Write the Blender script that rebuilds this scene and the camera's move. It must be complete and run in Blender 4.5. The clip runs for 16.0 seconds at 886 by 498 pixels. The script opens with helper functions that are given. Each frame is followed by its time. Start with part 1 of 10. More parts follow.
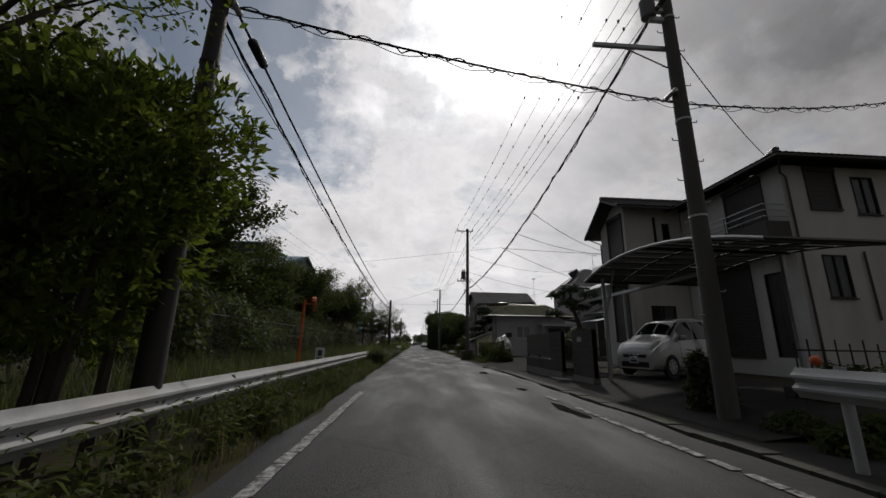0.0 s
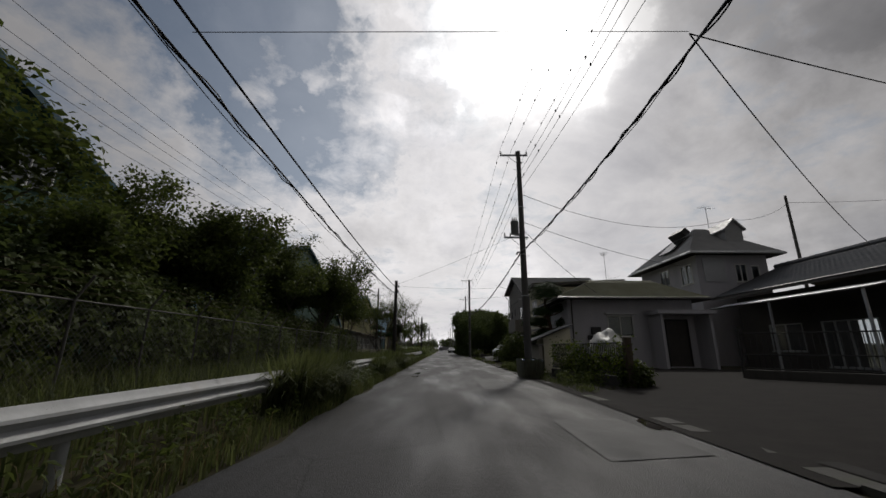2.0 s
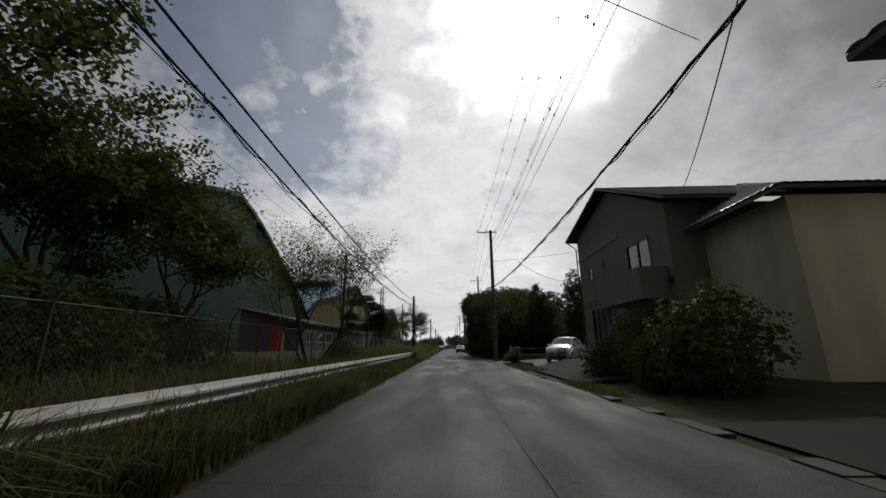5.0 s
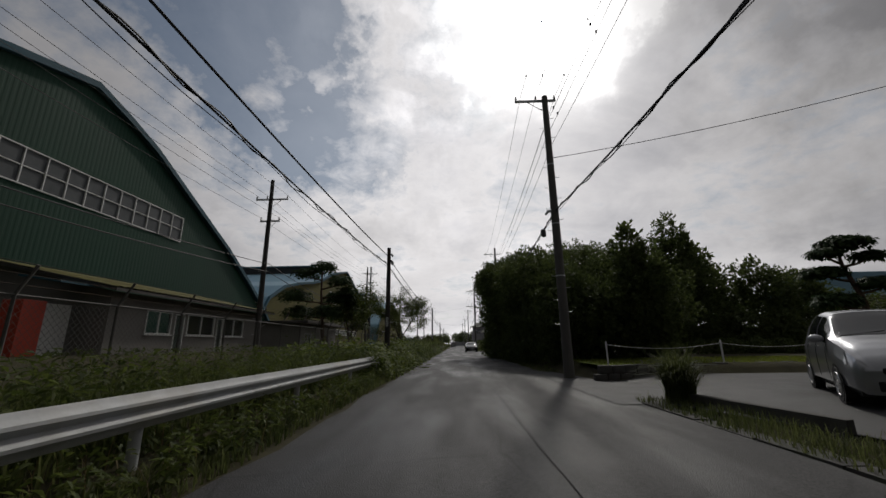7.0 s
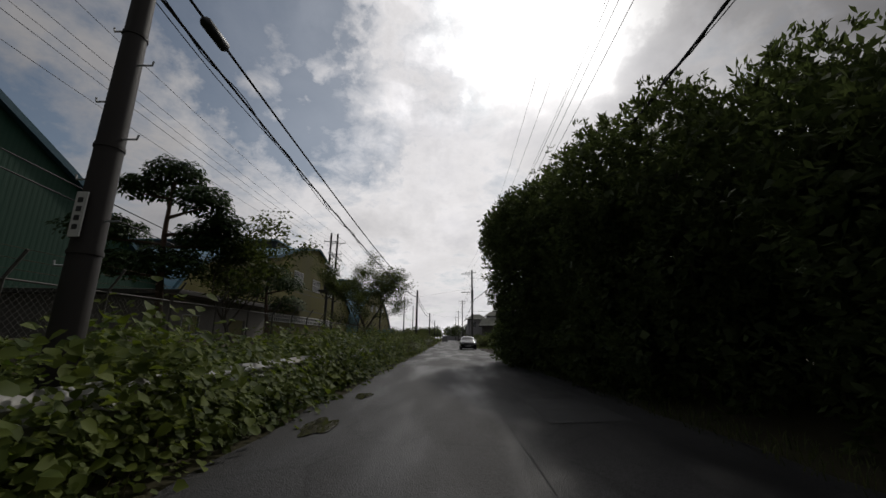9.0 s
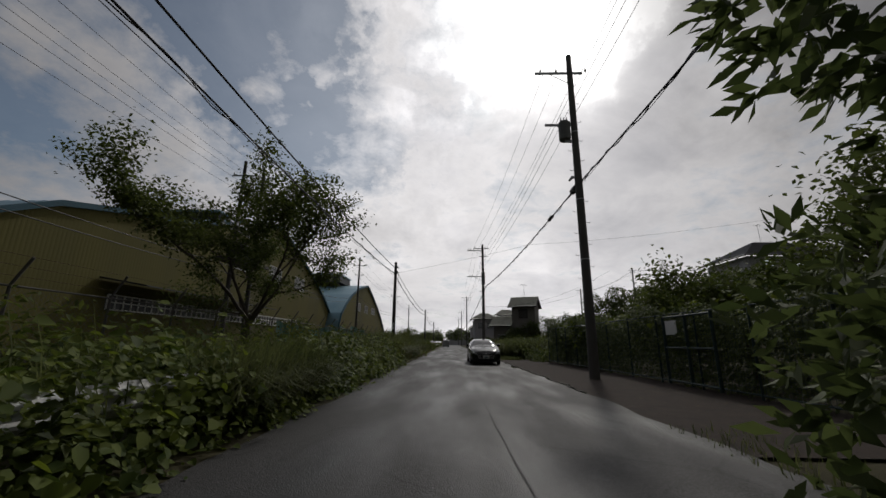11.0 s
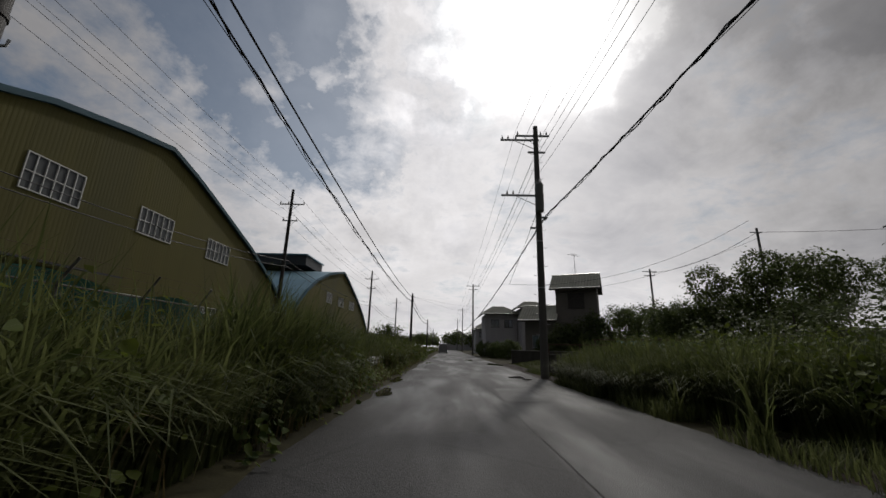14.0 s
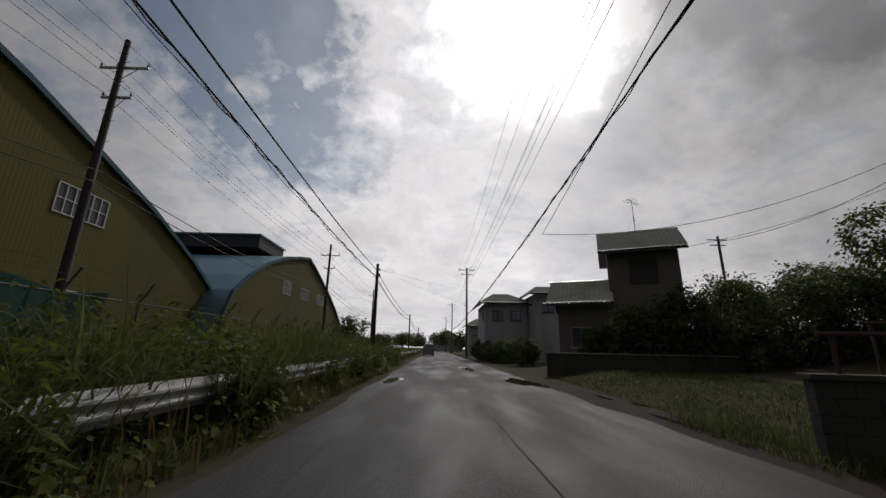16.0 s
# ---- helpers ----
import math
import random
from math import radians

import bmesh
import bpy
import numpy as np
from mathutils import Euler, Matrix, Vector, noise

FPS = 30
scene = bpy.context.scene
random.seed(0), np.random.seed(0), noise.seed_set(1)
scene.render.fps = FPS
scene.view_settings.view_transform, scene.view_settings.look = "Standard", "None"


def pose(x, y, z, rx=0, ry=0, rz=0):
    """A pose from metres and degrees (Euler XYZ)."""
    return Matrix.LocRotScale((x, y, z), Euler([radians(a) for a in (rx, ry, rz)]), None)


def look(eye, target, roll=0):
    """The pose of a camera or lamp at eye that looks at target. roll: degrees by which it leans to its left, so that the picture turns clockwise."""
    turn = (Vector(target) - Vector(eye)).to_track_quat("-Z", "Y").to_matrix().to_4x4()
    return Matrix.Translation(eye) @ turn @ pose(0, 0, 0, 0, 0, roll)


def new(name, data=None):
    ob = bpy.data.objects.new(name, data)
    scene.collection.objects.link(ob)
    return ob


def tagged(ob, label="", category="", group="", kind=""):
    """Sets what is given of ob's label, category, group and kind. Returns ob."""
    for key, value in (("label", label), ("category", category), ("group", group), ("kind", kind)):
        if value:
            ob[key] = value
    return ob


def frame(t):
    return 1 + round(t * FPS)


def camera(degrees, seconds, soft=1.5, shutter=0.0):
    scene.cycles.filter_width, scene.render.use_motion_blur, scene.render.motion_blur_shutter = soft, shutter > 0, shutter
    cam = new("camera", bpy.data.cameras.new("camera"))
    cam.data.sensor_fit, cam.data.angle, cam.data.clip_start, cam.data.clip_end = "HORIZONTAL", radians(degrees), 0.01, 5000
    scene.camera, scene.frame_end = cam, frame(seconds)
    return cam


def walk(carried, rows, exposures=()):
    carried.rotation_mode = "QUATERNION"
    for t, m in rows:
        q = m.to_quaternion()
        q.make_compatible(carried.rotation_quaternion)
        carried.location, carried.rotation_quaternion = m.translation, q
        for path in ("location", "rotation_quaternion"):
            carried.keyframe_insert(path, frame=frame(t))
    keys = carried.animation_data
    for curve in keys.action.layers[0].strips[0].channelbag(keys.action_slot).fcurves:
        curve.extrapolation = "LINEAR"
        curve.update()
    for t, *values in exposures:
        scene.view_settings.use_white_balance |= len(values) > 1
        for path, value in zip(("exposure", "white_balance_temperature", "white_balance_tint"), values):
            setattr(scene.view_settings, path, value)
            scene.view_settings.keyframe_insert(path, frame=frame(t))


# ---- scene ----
cam = camera(99.0, 16.0, soft=1.5)
PATH = [
    (0, (-0.484, 3.124, 1.3), (-0.363, 5.061, 1.786), 1.0),
    (0.5, (-0.345, 6.831, 1.262), (-0.313, 8.772, 1.742), 1.1),
    (1, (-0.333, 10.492, 1.224), (-0.344, 12.434, 1.704), 1.5),
    (1.5, (-0.202, 14.535, 1.223), (-0.214, 16.474, 1.714), 1.1),
    (2, (-0.09, 18.431, 1.252), (-0.101, 20.365, 1.76), 0.3),
    (2.5, (-0.065, 22.412, 1.272), (-0.076, 24.353, 1.756), -0.2),
    (3, (-0.162, 26.373, 1.251), (-0.163, 28.314, 1.736), -0.4),
    (3.5, (-0.13, 30.422, 1.244), (-0.128, 32.358, 1.743), -0.8),
    (4, (0.027, 34.311, 1.246), (0.014, 36.248, 1.746), -0.8),
    (6.5, (-0.399, 57.335, 1.249), (-0.456, 59.272, 1.745), -0.8),
    (7, (-0.305, 61.944, 1.252), (-0.372, 63.883, 1.739), -0.8),
    (7.5, (-0.363, 66.094, 1.27), (-0.426, 68.028, 1.775), -0.6),
    (8, (-0.41, 69.94, 1.246), (-0.466, 71.874, 1.754), -0.1),
    (8.5, (-0.449, 73.583, 1.233), (-0.501, 75.52, 1.728), 0.5),
    (9, (-0.279, 77.852, 1.251), (-0.319, 79.798, 1.709), 0.6),
    (11.5, (-0.167, 102.645, 1.251), (-0.228, 104.585, 1.733), 0.4),
    (12, (-0.31, 107.405, 1.256), (-0.389, 109.345, 1.738), 0.5),
    (12.5, (-0.533, 111.705, 1.255), (-0.617, 113.645, 1.736), 0.7),
    (13, (-0.709, 115.794, 1.269), (-0.794, 117.732, 1.755), 0.9),
    (13.5, (-0.967, 119.623, 1.265), (-1.033, 121.56, 1.757), 1.2),
    (14, (-0.965, 123.38, 1.241), (-1.002, 125.316, 1.742), 1.5),
    (14.5, (-0.916, 127.288, 1.253), (-0.919, 129.223, 1.759), 1.4),
    (15, (-0.749, 131.109, 1.238), (-0.732, 133.045, 1.739), 1.2),
    (15.5, (-0.671, 134.879, 1.235), (-0.649, 136.814, 1.74), 1.1),
    (16, (-0.784, 138.582, 1.237), (-0.758, 140.516, 1.744), 1.1),
]
walk(cam, [(t, look(e, g, r)) for t, e, g, r in PATH])

# ---- light: hazy sun ahead and to the right, behind broken cloud ----
SUN_AZ, SUN_EL = 18.0, 43.0  # degrees to the right of +y, and above the horizon
sun_dir = Vector((math.sin(radians(SUN_AZ)) * math.cos(radians(SUN_EL)), math.cos(radians(SUN_AZ)) * math.cos(radians(SUN_EL)), math.sin(radians(SUN_EL))))
sun = new("sun", bpy.data.lights.new("sun", "SUN"))
sun.data.energy, sun.data.angle, sun.data.color = 0.85, radians(2.5), (1.0, 0.95, 0.87)
sun.matrix_basis = look((0, 0, 60), Vector((0, 0, 60)) - sun_dir)
scene.view_settings.exposure = 0.0

# the cloud cover: bearing to the right of +y, height and half-width in degrees, strength
GAPS = [(-54, 47, 9, 0.5), (-32, 42, 7, 0.32), (-50, 30, 9, 0.42), (-7, 37, 5, 0.36), (-66, 36, 14, 0.75), (-22, 23, 4, 0.16), (-48, 52, 11, 0.65)]
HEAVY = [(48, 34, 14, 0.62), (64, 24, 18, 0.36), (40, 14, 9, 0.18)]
BILLOWS = [(-12, 27, 9, 0.3), (10, 24, 10, 0.25), (-22, 14, 10, 0.3), (26, 17, 9, 0.2), (0, 46, 6, 0.3), (-33, 27, 8, 0.4), (-17, 42, 8, 0.4)]


def build_world():
    w = bpy.data.worlds.new("sky")
    scene.world = w
    w.use_nodes = True
    nt = w.node_tree
    nt.nodes.clear()
    N, L = nt.nodes.new, nt.links.new

    def math_node(op, a, b=None, c=None, clamp=False):
        n = N("ShaderNodeMath")
        n.operation, n.use_clamp = op, clamp
        for k, v in enumerate((a, b, c)):
            if v is None:
                continue
            if isinstance(v, (int, float)):
                n.inputs[k].default_value = v
            else:
                L(v, n.inputs[k])
        return n.outputs[0]

    def ramp(fac, stops):
        n = N("ShaderNodeValToRGB")
        els = n.color_ramp.elements
        els[0].position, els[0].color = stops[0][0], (*stops[0][1], 1)
        els[1].position, els[1].color = stops[-1][0], (*stops[-1][1], 1)
        for p, c in stops[1:-1]:
            els.new(p).color = (*c, 1)
        L(fac, n.inputs[0])
        return n.outputs[0]

    def mix(fac, a, b, kind="MIX"):
        n = N("ShaderNodeMix")
        n.data_type, n.blend_type = "RGBA", kind
        for k, v in ((0, fac), (6, a), (7, b)):
            if isinstance(v, (int, float)):
                n.inputs[k].default_value = v
            elif isinstance(v, tuple):
                n.inputs[k].default_value = (*v, 1)
            else:
                L(v, n.inputs[k])
        return n.outputs[2]

    sky = N("ShaderNodeTexSky")
    sky.sky_type, sky.sun_disc = "NISHITA", False
    sky.sun_elevation, sky.sun_rotation = radians(SUN_EL), radians(SUN_AZ)
    blue = mix(1.0, sky.outputs[0], (0.034, 0.04, 0.041), "MULTIPLY")
    co = N("ShaderNodeTexCoord").outputs["Generated"]
    sep = N("ShaderNodeSeparateXYZ")
    L(co, sep.inputs[0])
    up = math_node("MAXIMUM", sep.outputs[2], 0.0)
    # flatten the dome into a cloud layer
    k = math_node("DIVIDE", 1.0, math_node("ADD", up, 0.22))
    plane = N("ShaderNodeCombineXYZ")
    L(math_node("MULTIPLY", sep.outputs[0], k), plane.inputs[0])
    L(math_node("MULTIPLY", sep.outputs[1], k), plane.inputs[1])

    def cloud(scale, detail, rough, off, dist=0.0):
        m = N("ShaderNodeMapping")
        m.inputs[1].default_value = off
        L(plane.outputs[0], m.inputs[0])
        n = N("ShaderNodeTexNoise")
        n.inputs["Scale"].default_value, n.inputs["Detail"].default_value = scale, detail
        n.inputs["Roughness"].default_value, n.inputs["Distortion"].default_value = rough, dist
        L(m.outputs[0], n.inputs["Vector"])
        return n.outputs[0]

    big, mid, fine = cloud(0.9, 5, 0.5, (3.1, 1.7, 0)), cloud(2.2, 8, 0.6, (0.4, 5.2, 0), 0.6), cloud(9.0, 6, 0.65, (2, 7, 0), 0.3)
    # nearness to the sun
    dot = N("ShaderNodeVectorMath")
    dot.operation = "DOT_PRODUCT"
    L(co, dot.inputs[0])
    dot.inputs[1].default_value = sun_dir
    near = math_node("MAXIMUM", dot.outputs["Value"], 0.0)

    # ragged bearings, so that the banks of cloud have torn edges
    rag = N("ShaderNodeTexNoise")
    rag.inputs["Scale"].default_value, rag.inputs["Detail"].default_value, rag.inputs["Roughness"].default_value = 2.4, 7, 0.6
    L(co, rag.inputs["Vector"])
    torn = N("ShaderNodeMix")
    torn.data_type, torn.blend_type, torn.inputs[0].default_value = "RGBA", "LINEAR_LIGHT", 0.16
    L(co, torn.inputs[6])
    L(rag.outputs["Color"], torn.inputs[7])

    def bank(az, el, width):
        """How near a bearing lies to the middle of a cloud bank or a gap: 1 there, falling to 0.6 at its width in degrees."""
        d = N("ShaderNodeVectorMath")
        d.operation = "DOT_PRODUCT"
        L(torn.outputs[2], d.inputs[0])
        d.inputs[1].default_value = (math.sin(radians(az)) * math.cos(radians(el)), math.cos(radians(az)) * math.cos(radians(el)), math.sin(radians(el)))
        return math_node("POWER", math_node("MINIMUM", math_node("MAXIMUM", d.outputs["Value"], 0.0), 1.0), math.log(0.6) / math.log(math.cos(radians(width))))

    def total_of(values):
        out = values[0]
        for v in values[1:]:
            out = math_node("ADD", out, v)
        return out

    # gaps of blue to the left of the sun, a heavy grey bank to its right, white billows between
    gaps = total_of([math_node("MULTIPLY", bank(az, el, w), k) for az, el, w, k in GAPS])
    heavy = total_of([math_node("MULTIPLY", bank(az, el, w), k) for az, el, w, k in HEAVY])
    white = total_of([math_node("MULTIPLY", bank(az, el, w), k) for az, el, w, k in BILLOWS])
    glow = math_node("ADD", math_node("ADD", math_node("MULTIPLY", math_node("POWER", near, 110.0), 1.0), math_node("MULTIPLY", math_node("POWER", near, 900.0), 30.0)), math_node("MULTIPLY", bank(14, 42, 6.0), 0.3))
    halo = math_node("MULTIPLY", math_node("POWER", near, 10.0), 0.2)
    toward = math_node("POWER", math_node("MULTIPLY_ADD", dot.outputs["Value"], 0.5, 0.5), 6.0)
    low = math_node("POWER", math_node("SUBTRACT", 1.0, up), 6.0)
    wide = math_node("MULTIPLY", toward, math_node("MULTIPLY_ADD", low, 1.3, 0.36))
    ahead = math_node("MULTIPLY_ADD", sep.outputs[1], 0.5, 0.5)
    level = math_node("ADD", math_node("ADD", wide, math_node("MULTIPLY_ADD", ahead, 0.15, 0.095)), halo)
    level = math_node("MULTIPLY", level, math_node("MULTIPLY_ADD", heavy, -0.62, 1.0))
    level = math_node("MULTIPLY", level, math_node("MULTIPLY_ADD", white, 0.5, 1.0))
    # billows: soft large forms with a finer mottling
    dens = total_of([math_node("MULTIPLY", big, 0.45), math_node("MULTIPLY", mid, 0.4), math_node("MULTIPLY_ADD", fine, 0.1, 0.02)])
    tone = ramp(dens, [(0.38, (1.12, 1.12, 1.12)), (0.47, (1.0, 1.0, 1.0)), (0.54, (0.86, 0.865, 0.88)), (0.63, (0.72, 0.73, 0.755))])
    grey = mix(1.0, tone, (1.01, 0.985, 0.995), "MULTIPLY")
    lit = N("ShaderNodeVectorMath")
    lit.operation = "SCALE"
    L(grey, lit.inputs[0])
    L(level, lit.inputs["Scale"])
    torn_gap = math_node("ADD", gaps, math_node("ADD", math_node("MULTIPLY_ADD", fine, -1.3, 0.65), math_node("MULTIPLY_ADD", mid, -2.0, 1.0)))
    cover = ramp(torn_gap, [(0.1, (1, 1, 1)), (0.45, (0.66, 0.66, 0.66)), (0.95, (0.22, 0.22, 0.22))])
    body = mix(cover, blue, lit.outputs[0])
    hot = N("ShaderNodeCombineColor")
    for n in range(3):
        L(math_node("MULTIPLY", glow, (1.0, 0.985, 0.96)[n]), hot.inputs[n])
    total = mix(1.0, body, hot.outputs[0], "ADD")
    bg = N("ShaderNodeBackground")
    L(total, bg.inputs[0])
    bg.inputs[1].default_value = 1.0
    L(bg.outputs[0], N("ShaderNodeOutputWorld").inputs[0])


build_world()

# ---- materials ----
def principled(name):
    m = bpy.data.materials.new(name)
    m.use_nodes = True
    nt = m.node_tree
    return m, nt, nt.nodes["Principled BSDF"]


def surface(name, c1, c2, rough=0.8, scale=3.0, fine=60.0, bump=0.15, metal=0.0, spread=0.25, streak=0.0, rough2=None, grime=None, spec=0.5, vary=0.0):
    """A weathered surface: two colours mixed at a coarse and a fine scale, with relief; streak stretches the coarse stains downwards."""
    m, nt, p = principled(name)
    N, L = nt.nodes.new, nt.links.new
    co = N("ShaderNodeTexCoord").outputs["Object"]
    mp = N("ShaderNodeMapping")
    L(co, mp.inputs[0])
    mp.inputs[3].default_value = (1, 1, 1 - streak)
    n1 = N("ShaderNodeTexNoise")
    n1.inputs["Scale"].default_value, n1.inputs["Detail"].default_value, n1.inputs["Roughness"].default_value = scale, 6, 0.65
    L(mp.outputs[0], n1.inputs["Vector"])
    n2 = N("ShaderNodeTexNoise")
    n2.inputs["Scale"].default_value, n2.inputs["Detail"].default_value = fine, 4
    L(co, n2.inputs["Vector"])
    add = N("ShaderNodeMath")
    add.operation = "MULTIPLY_ADD"
    L(n2.outputs[0], add.inputs[0])
    add.inputs[1].default_value = 0.35
    L(n1.outputs[0], add.inputs[2])
    rp = N("ShaderNodeMapRange")
    rp.inputs[1].default_value, rp.inputs[2].default_value = 0.67 - spread, 0.67 + spread
    L(add.outputs[0], rp.inputs[0])
    mx = N("ShaderNodeMix")
    mx.data_type = "RGBA"
    mx.inputs[6].default_value, mx.inputs[7].default_value = (*c1, 1), (*c2, 1)
    L(rp.outputs[0], mx.inputs[0])
    col = mx.outputs[2]
    if grime:
        n3 = N("ShaderNodeTexNoise")
        n3.inputs["Scale"].default_value, n3.inputs["Detail"].default_value = scale * 0.35, 8
        L(mp.outputs[0], n3.inputs["Vector"])
        r3 = N("ShaderNodeMapRange")
        r3.inputs[1].default_value, r3.inputs[2].default_value, r3.inputs[4].default_value = 0.52, 0.72, 0.8
        L(n3.outputs[0], r3.inputs[0])
        m3 = N("ShaderNodeMix")
        m3.data_type = "RGBA"
        L(r3.outputs[0], m3.inputs[0])
        L(col, m3.inputs[6])
        m3.inputs[7].default_value = (*grime, 1)
        col = m3.outputs[2]
    if vary:
        oi = N("ShaderNodeObjectInfo")
        hv = N("ShaderNodeHueSaturation")
        mr = N("ShaderNodeMapRange")
        mr.inputs[3].default_value, mr.inputs[4].default_value = 1 - vary, 1 + vary
        L(oi.outputs["Random"], mr.inputs[0])
        L(mr.outputs[0], hv.inputs["Value"])
        L(col, hv.inputs["Color"])
        col = hv.outputs[0]
    L(col, p.inputs["Base Color"])
    rr = N("ShaderNodeMapRange")
    rr.inputs[3].default_value, rr.inputs[4].default_value = rough, rough2 if rough2 is not None else min(1.0, rough + 0.12)
    L(rp.outputs[0], rr.inputs[0])
    L(rr.outputs[0], p.inputs["Roughness"])
    p.inputs["Metallic"].default_value = metal
    p.inputs["Specular IOR Level"].default_value = spec
    if bump:
        b = N("ShaderNodeBump")
        b.inputs["Strength"].default_value, b.inputs["Distance"].default_value = bump, 0.02
        L(add.outputs[0], b.inputs["Height"])
        L(b.outputs[0], p.inputs["Normal"])
    return m


def leaf(name, c1, c2, rough=0.62, trans=0.35, big=0.35):
    """Foliage: each leaf has its own tone, larger patches another, and light comes through."""
    m, nt, p = principled(name)
    N, L = nt.nodes.new, nt.links.new
    g = N("ShaderNodeNewGeometry")
    n1 = N("ShaderNodeTexNoise")
    n1.inputs["Scale"].default_value, n1.inputs["Detail"].default_value = big, 3
    L(N("ShaderNodeTexCoord").outputs["Object"], n1.inputs["Vector"])
    ad = N("ShaderNodeMath")
    ad.operation = "MULTIPLY_ADD"
    L(g.outputs["Random Per Island"], ad.inputs[0])
    ad.inputs[1].default_value = 0.55
    L(n1.outputs[0], ad.inputs[2])
    rp = N("ShaderNodeMapRange")
    rp.inputs[1].default_value, rp.inputs[2].default_value = 0.42, 1.1
    L(ad.outputs[0], rp.inputs[0])
    mx = N("ShaderNodeMix")
    mx.data_type = "RGBA"
    mx.inputs[6].default_value, mx.inputs[7].default_value = (*c1, 1), (*c2, 1)
    L(rp.outputs[0], mx.inputs[0])
    L(mx.outputs[2], p.inputs["Base Color"])
    p.inputs["Roughness"].default_value = rough
    p.inputs["Specular IOR Level"].default_value = 0.14
    tr = N("ShaderNodeBsdfTranslucent")
    hs = N("ShaderNodeHueSaturation")
    hs.inputs["Saturation"].default_value, hs.inputs["Value"].default_value = 1.1, 1.5
    L(mx.outputs[2], hs.inputs["Color"])
    L(hs.outputs[0], tr.inputs[0])
    ms = N("ShaderNodeMixShader")
    ms.inputs[0].default_value = trans
    L(p.outputs[0], ms.inputs[1])
    L(tr.outputs[0], ms.inputs[2])
    L(ms.outputs[0], nt.nodes["Material Output"].inputs[0])
    return m


def glassy(name, tint=(0.75, 0.8, 0.8), rough=0.03):
    m, nt, p = principled(name)
    p.inputs["Base Color"].default_value = (*tint, 1)
    p.inputs["Roughness"].default_value = rough
    p.inputs["Transmission Weight"].default_value = 1.0
    p.inputs["IOR"].default_value = 1.45
    return m


def asphalt(name):
    """Worn damp asphalt: aggregate speckle, darker wet patches that shine, paler wheel tracks and mended cracks."""
    m, nt, p = principled(name)
    N, L = nt.nodes.new, nt.links.new
    co = N("ShaderNodeTexCoord").outputs["Object"]
    mp = N("ShaderNodeMapping")
    mp.inputs[3].default_value = (1.0, 0.22, 1.0)
    L(co, mp.inputs[0])
    tracks = N("ShaderNodeTexNoise")
    tracks.inputs["Scale"].default_value, tracks.inputs["Detail"].default_value = 0.9, 7
    L(mp.outputs[0], tracks.inputs["Vector"])
    speck = N("ShaderNodeTexNoise")
    speck.inputs["Scale"].default_value, speck.inputs["Detail"].default_value = 60, 8
    L(co, speck.inputs["Vector"])
    vor = N("ShaderNodeTexVoronoi")
    vor.inputs["Scale"].default_value = 70
    L(co, vor.inputs["Vector"])
    wet = N("ShaderNodeMapRange")
    wet.inputs[1].default_value, wet.inputs[2].default_value = 0.42, 0.66
    L(tracks.outputs[0], wet.inputs[0])
    c1 = N("ShaderNodeMix")
    c1.data_type = "RGBA"
    c1.inputs[6].default_value, c1.inputs[7].default_value = (0.031, 0.03, 0.03, 1), (0.016, 0.016, 0.0165, 1)
    L(wet.outputs[0], c1.inputs[0])
    c2 = N("ShaderNodeMix")
    c2.data_type, c2.blend_type = "RGBA", "OVERLAY"
    c2.inputs[0].default_value = 0.8
    L(c1.outputs[2], c2.inputs[6])
    grit = N("ShaderNodeMapRange")
    grit.inputs[1].default_value, grit.inputs[2].default_value, grit.inputs[3].default_value, grit.inputs[4].default_value = 0.36, 0.66, 0.0, 1.0
    L(speck.outputs[0], grit.inputs[0])
    L(grit.outputs[0], c2.inputs[7])
    # thin cracks
    cr = N("ShaderNodeTexVoronoi")
    cr.feature = "DISTANCE_TO_EDGE"
    cr.inputs["Scale"].default_value = 0.45
    wob = N("ShaderNodeMix")
    wob.data_type, wob.inputs[0].default_value = "VECTOR", 0.12
    nz = N("ShaderNodeTexNoise")
    nz.inputs["Scale"].default_value, nz.inputs["Detail"].default_value = 2.5, 5
    L(co, nz.inputs["Vector"])
    L(co, wob.inputs[4])
    L(nz.outputs[1], wob.inputs[5])
    L(wob.outputs[1], cr.inputs["Vector"])
    ck = N("ShaderNodeMapRange")
    ck.inputs[1].default_value, ck.inputs[2].default_value, ck.inputs[3].default_value, ck.inputs[4].default_value = 0.0, 0.012, 0.35, 1.0
    L(cr.outputs["Distance"], ck.inputs[0])
    c3 = N("ShaderNodeMix")
    c3.data_type, c3.blend_type, c3.inputs[0].default_value = "RGBA", "MULTIPLY", 0.75
    L(c2.outputs[2], c3.inputs[6])
    L(ck.outputs[0], c3.inputs[7])
    L(c3.outputs[2], p.inputs["Base Color"])
    r = N("ShaderNodeMapRange")
    r.inputs[3].default_value, r.inputs[4].default_value = 0.7, 0.42
    p.inputs["Specular IOR Level"].default_value = 0.26
    L(wet.outputs[0], r.inputs[0])
    L(r.outputs[0], p.inputs["Roughness"])
    b = N("ShaderNodeBump")
    b.inputs["Strength"].default_value, b.inputs["Distance"].default_value = 0.5, 0.009
    L(vor.outputs["Distance"], b.inputs["Height"])
    L(b.outputs[0], p.inputs["Normal"])
    return m


